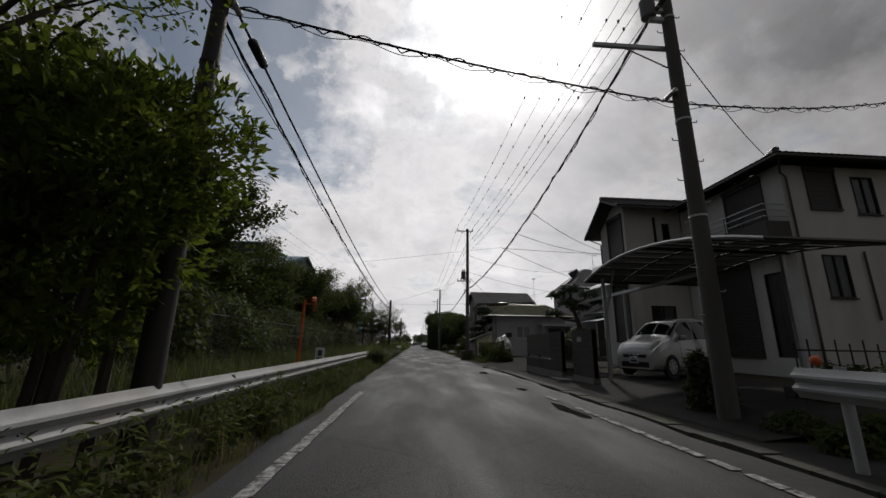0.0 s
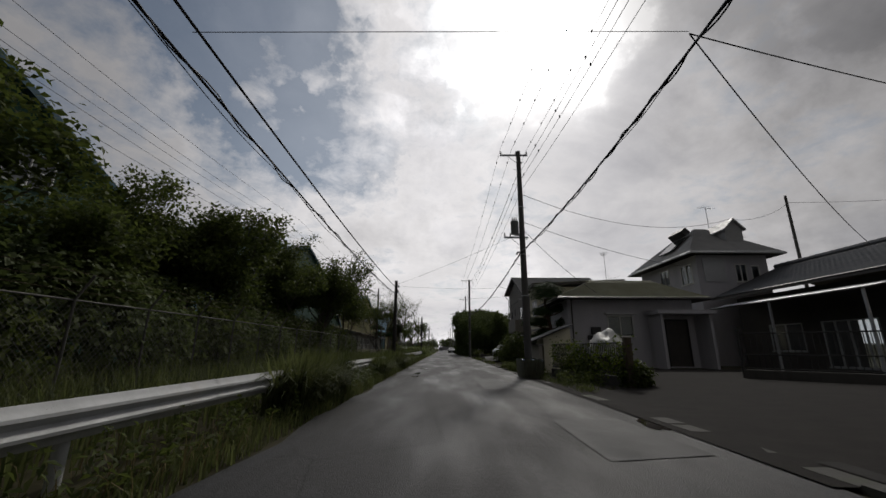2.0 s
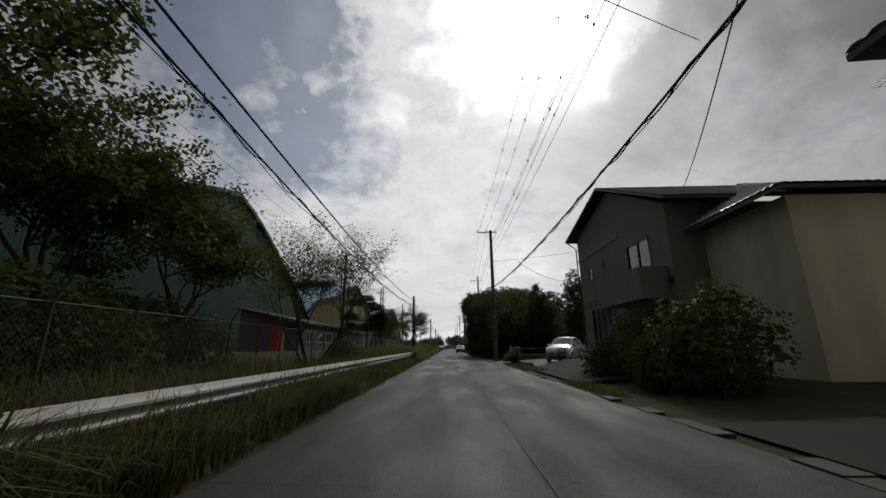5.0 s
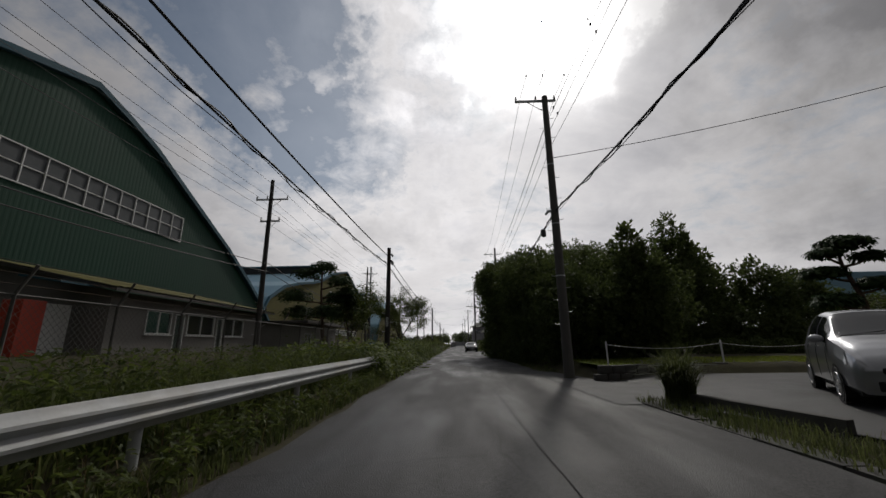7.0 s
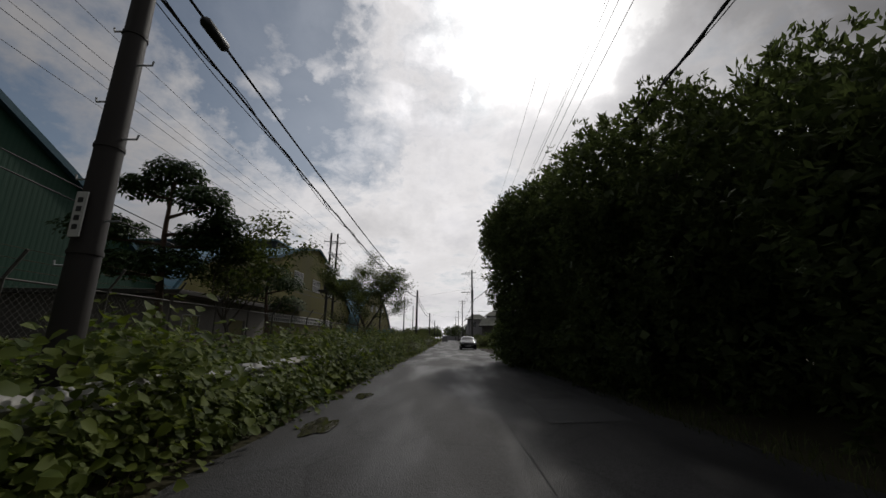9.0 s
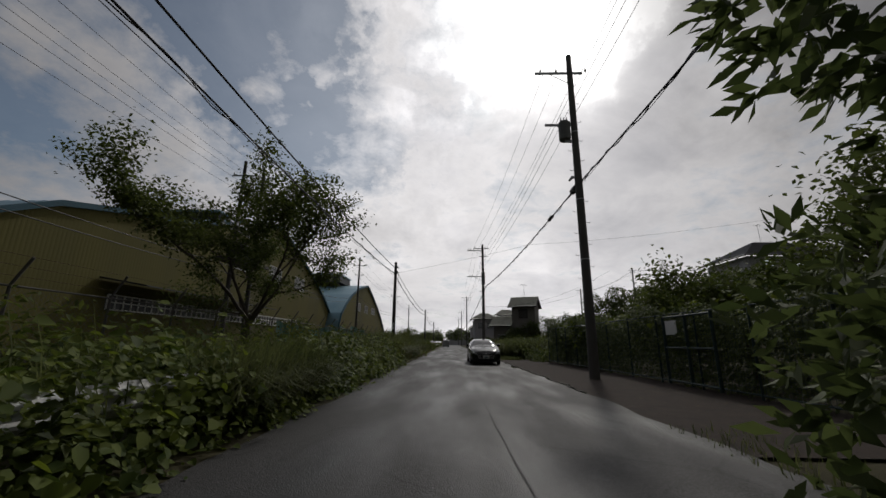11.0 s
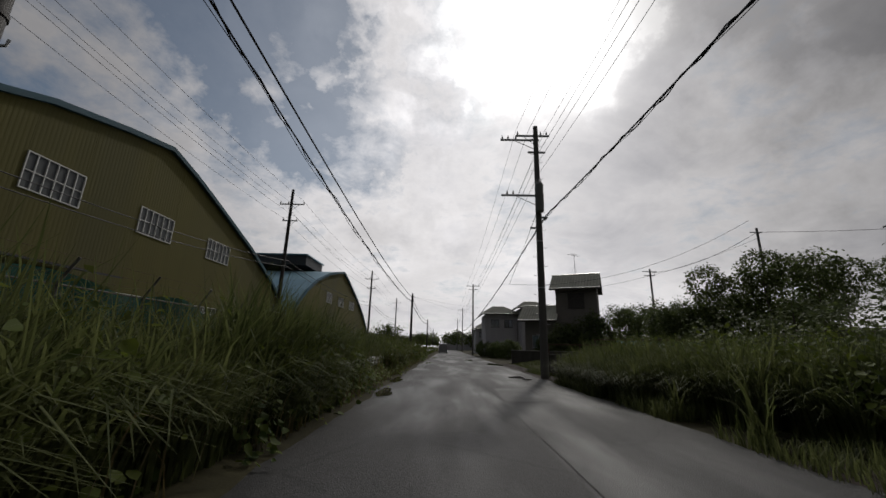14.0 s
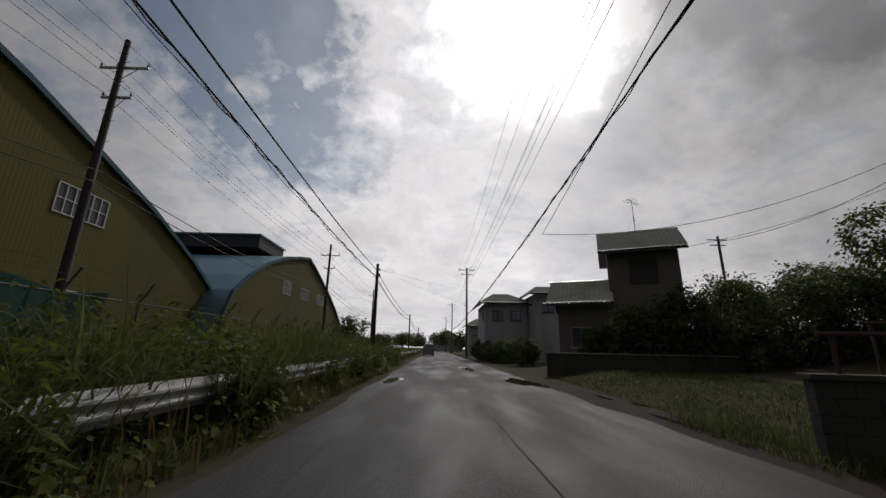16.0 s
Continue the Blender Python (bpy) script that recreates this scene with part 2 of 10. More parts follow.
M_ASPHALT = asphalt("worn_damp_asphalt")
M_PATCH = surface("old_patch_asphalt", (0.03, 0.03, 0.031), (0.05, 0.049, 0.048), 0.55, 1.5, 120, 0.3, rough2=0.75, spec=0.3)
M_WATER = surface("puddle_water", (0.03, 0.026, 0.022), (0.042, 0.036, 0.03), 0.04, 2, 20, 0.0, rough2=0.06)
M_LINE = surface("worn_road_paint", (0.42, 0.42, 0.4), (0.05, 0.05, 0.05), 0.7, 9, 60, 0.2, spread=0.13)
M_SOIL = surface("damp_brown_soil", (0.016, 0.012, 0.01), (0.045, 0.033, 0.026), 0.9, 2.2, 40, 0.8, spec=0.2)
M_GRAVEL = surface("packed_gravel", (0.014, 0.0125, 0.0115), (0.034, 0.031, 0.028), 0.9, 2, 70, 0.5, spec=0.15)
M_TURF = surface("rough_turf", (0.026, 0.024, 0.013), (0.058, 0.052, 0.026), 0.95, 1.1, 30, 0.6, spec=0.15)
M_LAWNTURF = surface("lawn_turf", (0.1, 0.125, 0.022), (0.17, 0.2, 0.045), 0.85, 1.2, 40, 0.5, spec=0.2)
M_DAMPWALL = surface("damp_stained_render", (0.27, 0.25, 0.215), (0.39, 0.365, 0.32), 0.85, 1.0, 50, 0.25, streak=0.75, grime=(0.1, 0.095, 0.075))
M_CONC = surface("weathered_concrete", (0.2, 0.195, 0.185), (0.3, 0.29, 0.275), 0.8, 2.2, 50, 0.25, streak=0.7, grime=(0.08, 0.08, 0.07))
M_PAVE = surface("damp_worn_pavement", (0.018, 0.017, 0.016), (0.038, 0.036, 0.034), 0.8, 1.6, 60, 0.3, grime=(0.035, 0.036, 0.026), spec=0.15)
M_KERB = surface("mossy_kerb_stone", (0.034, 0.032, 0.028), (0.075, 0.072, 0.064), 0.8, 4, 50, 0.35, grime=(0.06, 0.075, 0.03), vary=0.15)
M_POLE = surface("pole_concrete", (0.075, 0.072, 0.067), (0.125, 0.12, 0.112), 0.8, 3, 60, 0.12, streak=0.8, grime=(0.1, 0.1, 0.08))
M_POLEDARK = surface("dark_steel_pole", (0.018, 0.016, 0.015), (0.036, 0.03, 0.026), 0.6, 3, 40, 0.1, streak=0.7)
M_STEEL = surface("galvanised_steel", (0.42, 0.43, 0.44), (0.56, 0.57, 0.58), 0.42, 5, 50, 0.05, metal=0.75, rough2=0.6, streak=0.5)
M_OLDSHEET = surface("dull_weathered_sheet", (0.24, 0.245, 0.245), (0.34, 0.345, 0.34), 0.65, 2.5, 40, 0.1, metal=0.15, rough2=0.8, streak=0.4, grime=(0.1, 0.095, 0.085), spec=0.3)
M_RAIL = surface("white_guardrail_enamel", (0.46, 0.47, 0.475), (0.36, 0.365, 0.36), 0.5, 2.5, 30, 0.03, rough2=0.65, streak=0.4, grime=(0.33, 0.3, 0.25), spec=0.3)
M_RUST = surface("rusty_steel", (0.06, 0.035, 0.023), (0.11, 0.07, 0.045), 0.85, 8, 60, 0.3)
M_CABLE = surface("black_cable", (0.014, 0.014, 0.015), (0.025, 0.025, 0.026), 0.6, 10, 80, 0)
M_WIRE = surface("grey_wire", (0.05, 0.05, 0.052), (0.09, 0.09, 0.09), 0.5, 10, 80, 0, metal=0.3)
M_INSUL = surface("glazed_insulator", (0.32, 0.31, 0.29), (0.42, 0.41, 0.39), 0.25, 10, 60, 0)
M_TRAFO = surface("grey_transformer_paint", (0.16, 0.17, 0.165), (0.23, 0.24, 0.235), 0.5, 4, 40, 0.05, streak=0.6)
M_GREEN = surface("dark_green_sheet", (0.009, 0.04, 0.024), (0.014, 0.053, 0.032), 0.6, 0.25, 8, 0.05, streak=0.85, grime=(0.012, 0.034, 0.022), spec=0.2)
M_YELLOW = surface("olive_yellow_sheet", (0.09, 0.083, 0.024), (0.122, 0.11, 0.033), 0.75, 0.22, 8, 0.05, streak=0.9, grime=(0.07, 0.07, 0.036), spec=0.2)
M_BLUE = surface("blue_roof_sheet", (0.1, 0.2, 0.26), (0.16, 0.28, 0.34), 0.35, 0.3, 6, 0.04, metal=0.35, rough2=0.5, streak=0.5)
M_TEAL = surface("teal_fascia", (0.012, 0.06, 0.09), (0.02, 0.08, 0.11), 0.7, 0.6, 10, 0.03)
M_DARK = surface("dark_louvre_and_unlit_inside", (0.02, 0.022, 0.024), (0.04, 0.042, 0.045), 0.6, 1, 20, 0.05)
M_WHITEWALL = surface("white_render", (0.55, 0.54, 0.51), (0.66, 0.65, 0.62), 0.85, 1.4, 70, 0.15, streak=0.75, grime=(0.4, 0.39, 0.36))
M_CREAMWALL = surface("cream_render", (0.62, 0.58, 0.44), (0.72, 0.68, 0.54), 0.85, 1.2, 70, 0.15, streak=0.75, grime=(0.36, 0.33, 0.25))
M_GREYWALL = surface("lilac_grey_siding", (0.4, 0.395, 0.43), (0.5, 0.49, 0.52), 0.75, 1.2, 60, 0.12, streak=0.75, grime=(0.22, 0.22, 0.23))
M_TAUPE = surface("taupe_siding", (0.15, 0.138, 0.127), (0.21, 0.195, 0.18), 0.75, 1.5, 40, 0.2, streak=0.5, grime=(0.16, 0.15, 0.14))
M_BLOCKDARK = surface("dark_stained_blockwork", (0.042, 0.04, 0.037), (0.085, 0.081, 0.074), 0.85, 2.5, 40, 0.3, streak=0.6, grime=(0.035, 0.035, 0.03))
M_PLINTH = surface("grey_plinth", (0.16, 0.155, 0.15), (0.24, 0.235, 0.225), 0.85, 3, 50, 0.2, streak=0.6)
M_TILE = surface("dark_grey_roof_tile", (0.07, 0.072, 0.078), (0.13, 0.132, 0.14), 0.38, 2, 40, 0.1, rough2=0.6)
M_TILEPALE = surface("pale_grey_roof_tile", (0.58, 0.58, 0.5), (0.72, 0.72, 0.63), 0.25, 2, 40, 0.05, rough2=0.4, grime=(0.4, 0.4, 0.33), spec=0.8)
M_MOSSROOF = surface("greenish_slate_roof", (0.26, 0.265, 0.17), (0.38, 0.38, 0.27), 0.3, 1.4, 30, 0.2, grime=(0.3, 0.3, 0.25))
M_SLATE = surface("grey_slate_roof", (0.3, 0.3, 0.3), (0.42, 0.42, 0.42), 0.4, 1.4, 30, 0.15)
M_ALU = surface("silver_window_frame", (0.4, 0.41, 0.42), (0.5, 0.51, 0.52), 0.45, 6, 40, 0, metal=0.6)
M_WHITEFRAME = surface("white_window_frame", (0.62, 0.62, 0.6), (0.7, 0.7, 0.68), 0.5, 6, 40, 0)
M_BRONZE = surface("dark_bronze_frame", (0.02, 0.018, 0.017), (0.035, 0.032, 0.03), 0.4, 6, 40, 0, metal=0.4)
M_SHUTTER = surface("brown_shutter", (0.04, 0.035, 0.032), (0.065, 0.058, 0.053), 0.5, 3, 30, 0.05)
M_GLASS = glassy("window_glass", (0.6, 0.66, 0.68))
M_FROST = surface("dusty_factory_glass", (0.04, 0.046, 0.048), (0.075, 0.083, 0.087), 0.4, 0.8, 20, 0.02, rough2=0.55, spec=0.3)
M_CURTAIN = surface("pale_curtain", (0.5, 0.49, 0.46), (0.62, 0.61, 0.58), 0.9, 5, 30, 0.2)
M_POLYCARB = surface("smoked_polycarbonate", (0.03, 0.028, 0.026), (0.045, 0.042, 0.039), 0.35, 1.5, 30, 0.0, spec=0.3)
M_WOOD = surface("weathered_timber", (0.07, 0.052, 0.038), (0.13, 0.1, 0.075), 0.8, 3, 50, 0.3, vary=0.2)
M_BLACKIRON = surface("black_painted_iron", (0.014, 0.013, 0.013), (0.03, 0.028, 0.027), 0.5, 8, 50, 0.05)
M_ORANGE = surface("orange_enamel", (0.62, 0.13, 0.02), (0.5, 0.1, 0.02), 0.4, 6, 40, 0.03)
M_RED = surface("red_vending_paint", (0.5, 0.05, 0.025), (0.42, 0.045, 0.02), 0.4, 3, 30, 0)
M_TARP = surface("blue_tarpaulin", (0.015, 0.07, 0.15), (0.025, 0.1, 0.2), 0.45, 3, 30, 0.3)
M_TARPGREEN = surface("faded_green_tarpaulin", (0.07, 0.075, 0.05), (0.14, 0.145, 0.1), 0.65, 6, 30, 0.4)
M_NET = surface("green_windbreak_net", (0.008, 0.075, 0.055), (0.014, 0.11, 0.08), 0.7, 2, 60, 0.1)
M_SIGN = surface("white_sign_board", (0.6, 0.6, 0.58), (0.68, 0.68, 0.66), 0.5, 4, 30, 0)
M_INK = surface("dark_sign_ink", (0.03, 0.03, 0.032), (0.05, 0.05, 0.05), 0.6, 8, 30, 0)
M_TYRE = surface("tyre_rubber", (0.014, 0.014, 0.014), (0.024, 0.024, 0.023), 0.75, 8, 60, 0.1)
M_RIM = surface("alloy_rim", (0.4, 0.4, 0.41), (0.5, 0.5, 0.51), 0.3, 8, 40, 0, metal=0.8)
M_CHROME = surface("bright_chrome", (0.6, 0.6, 0.61), (0.66, 0.66, 0.67), 0.12, 8, 40, 0, metal=1.0)
M_BLACKPLASTIC = surface("black_plastic", (0.012, 0.012, 0.013), (0.02, 0.02, 0.02), 0.45, 8, 60, 0)
M_LAMP = surface("clear_lamp_glass", (0.5, 0.52, 0.54), (0.62, 0.64, 0.66), 0.08, 8, 40, 0, metal=0.5)
M_TAIL = surface("red_tail_lamp", (0.35, 0.015, 0.012), (0.28, 0.012, 0.01), 0.15, 8, 40, 0)
M_CARGLASS = surface("tinted_car_glass", (0.012, 0.014, 0.016), (0.016, 0.018, 0.02), 0.03, 3, 20, 0, rough2=0.05, spec=0.5)


def car_paint(name, c, metal=0.3, rough=0.3, coat=0.9):
    m, nt, p = principled(name)
    N, L = nt.nodes.new, nt.links.new
    n = N("ShaderNodeTexNoise")
    n.inputs["Scale"].default_value, n.inputs["Detail"].default_value = 3.0, 6
    L(N("ShaderNodeTexCoord").outputs["Object"], n.inputs["Vector"])
    mx = N("ShaderNodeMix")
    mx.data_type = "RGBA"
    mx.inputs[6].default_value, mx.inputs[7].default_value = (*c, 1), (*[v * 0.82 for v in c], 1)
    L(n.outputs[0], mx.inputs[0])
    L(mx.outputs[2], p.inputs["Base Color"])
    p.inputs["Metallic"].default_value, p.inputs["Roughness"].default_value = metal, rough
    p.inputs["Coat Weight"].default_value, p.inputs["Coat Roughness"].default_value = coat, 0.05
    return m


M_PAINTWHITE = car_paint("pearl_white_car_paint", (0.6, 0.6, 0.58), 0.1)
M_PAINTSILVER = car_paint("silver_car_paint", (0.45, 0.46, 0.48), 0.7)
M_PAINTBLACK = car_paint("black_car_paint", (0.006, 0.006, 0.007), 0.0, 0.14, 0.1)
M_PAINTGREY = car_paint("grey_van_paint", (0.3, 0.31, 0.32), 0.5)
M_BARK = surface("grey_brown_bark", (0.045, 0.036, 0.028), (0.095, 0.08, 0.064), 0.9, 7, 60, 0.8)
M_PINEBARK = surface("red_brown_pine_bark", (0.06, 0.038, 0.026), (0.12, 0.08, 0.055), 0.9, 7, 60, 0.8)
L_BROAD = leaf("broadleaf_green", (0.034, 0.048, 0.014), (0.088, 0.106, 0.032), trans=0.4)
L_BRIGHT = leaf("bright_broadleaf_green", (0.032, 0.048, 0.012), (0.1, 0.115, 0.03), trans=0.42)
L_DARK = leaf("dark_evergreen", (0.045, 0.062, 0.022), (0.105, 0.13, 0.048), trans=0.36)
L_SPRAY = leaf("sunlit_spray_green", (0.045, 0.068, 0.013), (0.13, 0.155, 0.034), trans=0.6)
L_PINE = leaf("pine_needle", (0.018, 0.04, 0.014), (0.05, 0.08, 0.024), trans=0.15)
L_KUDZU = leaf("kudzu_leaf", (0.028, 0.05, 0.009), (0.13, 0.16, 0.03), 0.62, 0.35, 0.6)
L_GRASS = leaf("tall_grass_blade", (0.031, 0.043, 0.014), (0.122, 0.135, 0.056), 0.6, 0.4, 0.5)
L_DRY = leaf("dry_stem", (0.1, 0.08, 0.04), (0.2, 0.16, 0.08), 0.7, 0.2)
L_LAWN = leaf("lawn_blade", (0.11, 0.14, 0.022), (0.22, 0.26, 0.055), 0.6, 0.35)

# ---- builders ----
IN_PLACE = set()


def bmx():
    return bmesh.new()


def box(bm, x0, x1, y0, y1, z0, z1):
    vs = [bm.verts.new(c) for c in ((x0, y0, z0), (x1, y0, z0), (x1, y1, z0), (x0, y1, z0), (x0, y0, z1), (x1, y0, z1), (x1, y1, z1), (x0, y1, z1))]
    for f in ((3, 2, 1, 0), (4, 5, 6, 7), (0, 1, 5, 4), (1, 2, 6, 5), (2, 3, 7, 6), (3, 0, 4, 7)):
        bm.faces.new([vs[k] for k in f])
    return vs


def bevelled(bm, x0, x1, y0, y1, z0, z1, r=0.01):
    b = bmesh.new()
    box(b, x0, x1, y0, y1, z0, z1)
    bmesh.ops.bevel(b, geom=b.edges[:], offset=r, segments=2, affect="EDGES", profile=0.6)
    absorb(bm, b)


def absorb(bm, b):
    me = bpy.data.meshes.new("tmp")
    b.to_mesh(me)
    b.free()
    bm.from_mesh(me)
    bpy.data.meshes.remove(me)


def prism(bm, pts, y0, y1, axis="y"):
    """A polygon (a, b) pushed along an axis: axis y takes (x, z), axis x takes (y, z), axis z takes (x, y)."""
    def at(p, h):
        return (p[0], h, p[1]) if axis == "y" else (h, p[0], p[1]) if axis == "x" else (p[0], p[1], h)
    a, b = [bm.verts.new(at(p, y0)) for p in pts], [bm.verts.new(at(p, y1)) for p in pts]
    n = len(pts)
    bm.faces.new(a)
    bm.faces.new(b[::-1])
    for k in range(n):
        bm.faces.new([a[k], b[k], b[(k + 1) % n], a[(k + 1) % n]])


def tube(bm, pts, radii, n=8, cap=True):
    """A round tube through the points, with a radius at each."""
    pts = [Vector(p) for p in pts]
    if not hasattr(radii, "__len__"):
        radii = [radii] * len(pts)
    rings, side = [], None
    for k, p in enumerate(pts):
        d = (pts[min(k + 1, len(pts) - 1)] - pts[max(k - 1, 0)]).normalized()
        ref = side if side is not None else (Vector((1, 0, 0)) if abs(d.x) < 0.8 else Vector((0, 1, 0)))
        u = d.cross(ref).normalized()
        v = u.cross(d).normalized()
        side = v
        rings.append([bm.verts.new(p + radii[k] * (math.cos(2 * math.pi * j / n) * v + math.sin(2 * math.pi * j / n) * u)) for j in range(n)])
    for a, b in zip(rings, rings[1:]):
        for j in range(n):
            bm.faces.new([a[j], a[(j + 1) % n], b[(j + 1) % n], b[j]])
    if cap:
        bm.faces.new(rings[0][::-1])
        bm.faces.new(rings[-1])


def smooth_mesh(me, angle=40):
    for p in me.polygons:
        p.use_smooth = True
    me.set_sharp_from_angle(angle=radians(angle))


def part(name, bm, material, parent, label="", smooth=False):
    me = bpy.data.meshes.new(name)
    bmesh.ops.recalc_face_normals(bm, faces=bm.faces[:])
    bm.to_mesh(me)
    bm.free()
    if smooth:
        smooth_mesh(me)
    me.materials.append(material)
    ob = new(name, me)
    ob.parent = parent
    if parent is not None and parent.name in IN_PLACE:
        ob.matrix_parent_inverse = parent.matrix_basis.inverted()
    return tagged(ob, label)


def mesh_part(name, me, parent, label=""):
    ob = new(name, me)
    ob.parent = parent
    if parent is not None and parent.name in IN_PLACE:
        ob.matrix_parent_inverse = parent.matrix_basis.inverted()
    return tagged(ob, label)


def placed(name, label, category, x, y, z=0.0, group="", kind=""):
    """A thing whose parts are given in the place's own coordinates."""
    g = thing(name, label, category, pose(x, y, z), group, kind)
    IN_PLACE.add(g.name)
    return g


def thing(name, label, category, m=None, group="", kind=""):
    ob = new(name)
    ob.empty_display_size = 0.2
    if m is not None:
        ob.matrix_basis = m
    return tagged(ob, label, category, group, kind)


def solo(name, bm, material, label, category, group="", kind="", smooth=False, m=None):
    ob = part(name, bm, material, None, label, smooth)
    if m is not None:
        ob.matrix_basis = m
    return tagged(ob, label, category, group, kind)


def np_mesh(name, verts, faces, materials, smooth=False, index=None):
    """A mesh from arrays; faces is an array of quads or triangles."""
    me = bpy.data.meshes.new(name)
    verts, faces = np.asarray(verts, np.float32), np.asarray(faces, np.int32)
    k = faces.shape[1]
    me.vertices.add(len(verts))
    me.vertices.foreach_set("co", verts.ravel())
    me.loops.add(faces.size)
    me.loops.foreach_set("vertex_index", faces.ravel())
    me.polygons.add(len(faces))
    me.polygons.foreach_set("loop_start", np.arange(0, faces.size, k, dtype=np.int32))
    me.polygons.foreach_set("loop_total", np.full(len(faces), k, np.int32))
    for m in materials if isinstance(materials, (list, tuple)) else [materials]:
        me.materials.append(m)
    if index is not None:
        me.polygons.foreach_set("material_index", np.asarray(index, np.int32))
    if smooth:
        me.polygons.foreach_set("use_smooth", np.ones(len(faces), bool))
    me.update(calc_edges=True)
    me.validate()
    return me


def strip_sheet(xs, ys, height):
    """A grid of quads over xs and ys; height(x, y) works on arrays."""
    X, Y = np.meshgrid(xs, ys, indexing="ij")
    V = np.stack([X, Y, height(X, Y)], -1).reshape(-1, 3)
    n, m = len(xs), len(ys)
    i = (np.arange(n - 1)[:, None] * m + np.arange(m - 1)).ravel()
    return V, np.stack([i, i + m, i + m + 1, i + 1], 1)


def lean(y):
    """The road drifts a little to the left as it goes."""
    return -0.0045 * y


ROAD_L, ROAD_R = -2.3, 3.75

# ---- ground and road ----
def wobble(x, y, s, seed):
    return np.sin(x * 1.7 * s + seed) * np.cos(y * 1.3 * s + seed * 2) * 0.5 + np.sin(x * 4.1 * s + y * 3.3 * s + seed) * 0.3


def ground_z(x, y):
    """The land: level beside the road, a shallow bank on the left, rising plots and a hill far to the right."""
    x, y = np.asarray(x, float), np.asarray(y, float)
    z = -0.03 + 0 * x
    left = np.clip((-2.5 - x) / 1.2, 0, 1)
    z = z + left * 0.12 + 0.05 * left * wobble(x, y, 0.6, 1.0)
    right = np.clip((x - 5.0) / 4.0, 0, 1)
    z = z + right * np.where(y < 62, 0.3, 0.05)
    z = z + 0.46 * np.clip((x - 4.4) / 0.6, 0, 1) * np.clip((y - 75.0) / 0.7, 0, 1) * np.clip((101 - y) / 2, 0, 1)
    z = z + 0.95 * np.clip((-8.4 - x) / 2.6, 0, 1) * np.clip((y - 62) / 5, 0, 1) * np.clip((114 - y) / 5, 0, 1)
    z = z + 0.34 * np.clip((x - 4.4) / 2.2, 0, 1) * np.clip((y - 145) / 9, 0, 1) * np.clip((164 - y) / 4, 0, 1)
    hill = np.clip((x - 13) / 20, 0, 1) * np.clip((y - 108) / 20, 0, 1) * np.clip((215 - y) / 40, 0, 1)
    return z + 3.2 * hill * hill * (3 - 2 * hill)


xs = np.unique(np.concatenate([np.arange(-60, 60.1, 1.5), np.arange(-8, 8.1, 0.5), [-2500, -1200, -600, -300, -150, -90, 90, 150, 300, 600, 1200, 2500]]))
ys = np.unique(np.concatenate([np.arange(-40, 300, 1.5), np.arange(74.4, 77, 0.3), [-2500, -800, -200, -90, 350, 420, 550, 800, 1300, 2500]]))
V, F = strip_sheet(xs, ys, ground_z)
tagged(new("ground", np_mesh("ground", V, F, M_TURF, True)), "rough turf and bare earth beside the road", "ground", kind="structure")

ry = np.concatenate([np.arange(-30, 260, 1.0), [280, 320, 380, 450]])
rx = np.array([ROAD_L, -1.6, -0.6, 0.4, 1.4, 2.4, 3.1, ROAD_R])


def road_z(x, y):
    return 0.012 + 0.006 * wobble(x, y, 0.5, 4.0)


V, F = strip_sheet(rx, ry, road_z)
V[:, 0] += lean(V[:, 1]) + np.where((V[:, 0] < -2) | (V[:, 0] > 3.5), 0.07 * np.sin(V[:, 1] * 1.9) + 0.05 * np.sin(V[:, 1] * 5.3), 0)
road = tagged(new("road", np_mesh("road", V, F, M_ASPHALT, True)), "damp worn asphalt road with mended seams", "road", kind="structure")


def blob(cx, cy, rx_, ry_, n=44, seed=0, rough=0.3):
    rnd = random.Random(seed)
    ph = [rnd.uniform(0, 6.28) for _ in range(4)]
    out = []
    for k in range(n):
        a = 2 * math.pi * k / n
        r = 1 + rough * (math.sin(2 * a + ph[0]) * 0.6 + math.sin(3 * a + ph[1]) * 0.5 + math.sin(5 * a + ph[2]) * 0.35 + math.sin(9 * a + ph[3]) * 0.1)
        out.append((cx + rx_ * r * math.cos(a), cy + ry_ * r * math.sin(a)))
    return out


def flat(name, pts, z, material, label, category, kind="structure"):
    bm = bmx()
    bm.faces.new([bm.verts.new((x, y, z)) for x, y in pts])
    return solo(name, bm, material, label, category, kind=kind)


# the strip where the right-hand lane was dug up and relaid, with its seam
bm = bmx()
prev = None
for k in range(0, 270):
    y = 27 + k
    a = 0.98 + lean(y) + 0.012 * math.sin(y * 0.9) + 0.008 * math.sin(y * 2.7)
    row = [bm.verts.new((a - 0.009, y, 0.0235)), bm.verts.new((a + 0.009, y, 0.0235))]
    if prev:
        bm.faces.new([prev[0], prev[1], row[1], row[0]])
    prev = row
solo("road_seam", bm, M_PATCH, "dark tarred seam along the road", "road seam", kind="structure")
for k, (x0, x1, y0, y1) in enumerate([(1.0, 2.9, 56, 62.5), (1.3, 2.3, 31.0, 35.5), (1.9, 3.3, 23.2, 26.0), (1.1, 1.9, 42.0, 45.0), (1.05, 2.2, 133.0, 136.2), (1.6, 3.0, 84.0, 86.5)]):
    flat("road_patch", [(x + lean(y), y) for x, y in ((x0, y0), (x1, y0 + 0.3), (x1 - 0.1, y1), (x0 + 0.05, y1 - 0.2))], 0.0215, M_PATCH, "darker mended patch of asphalt", "road patch")
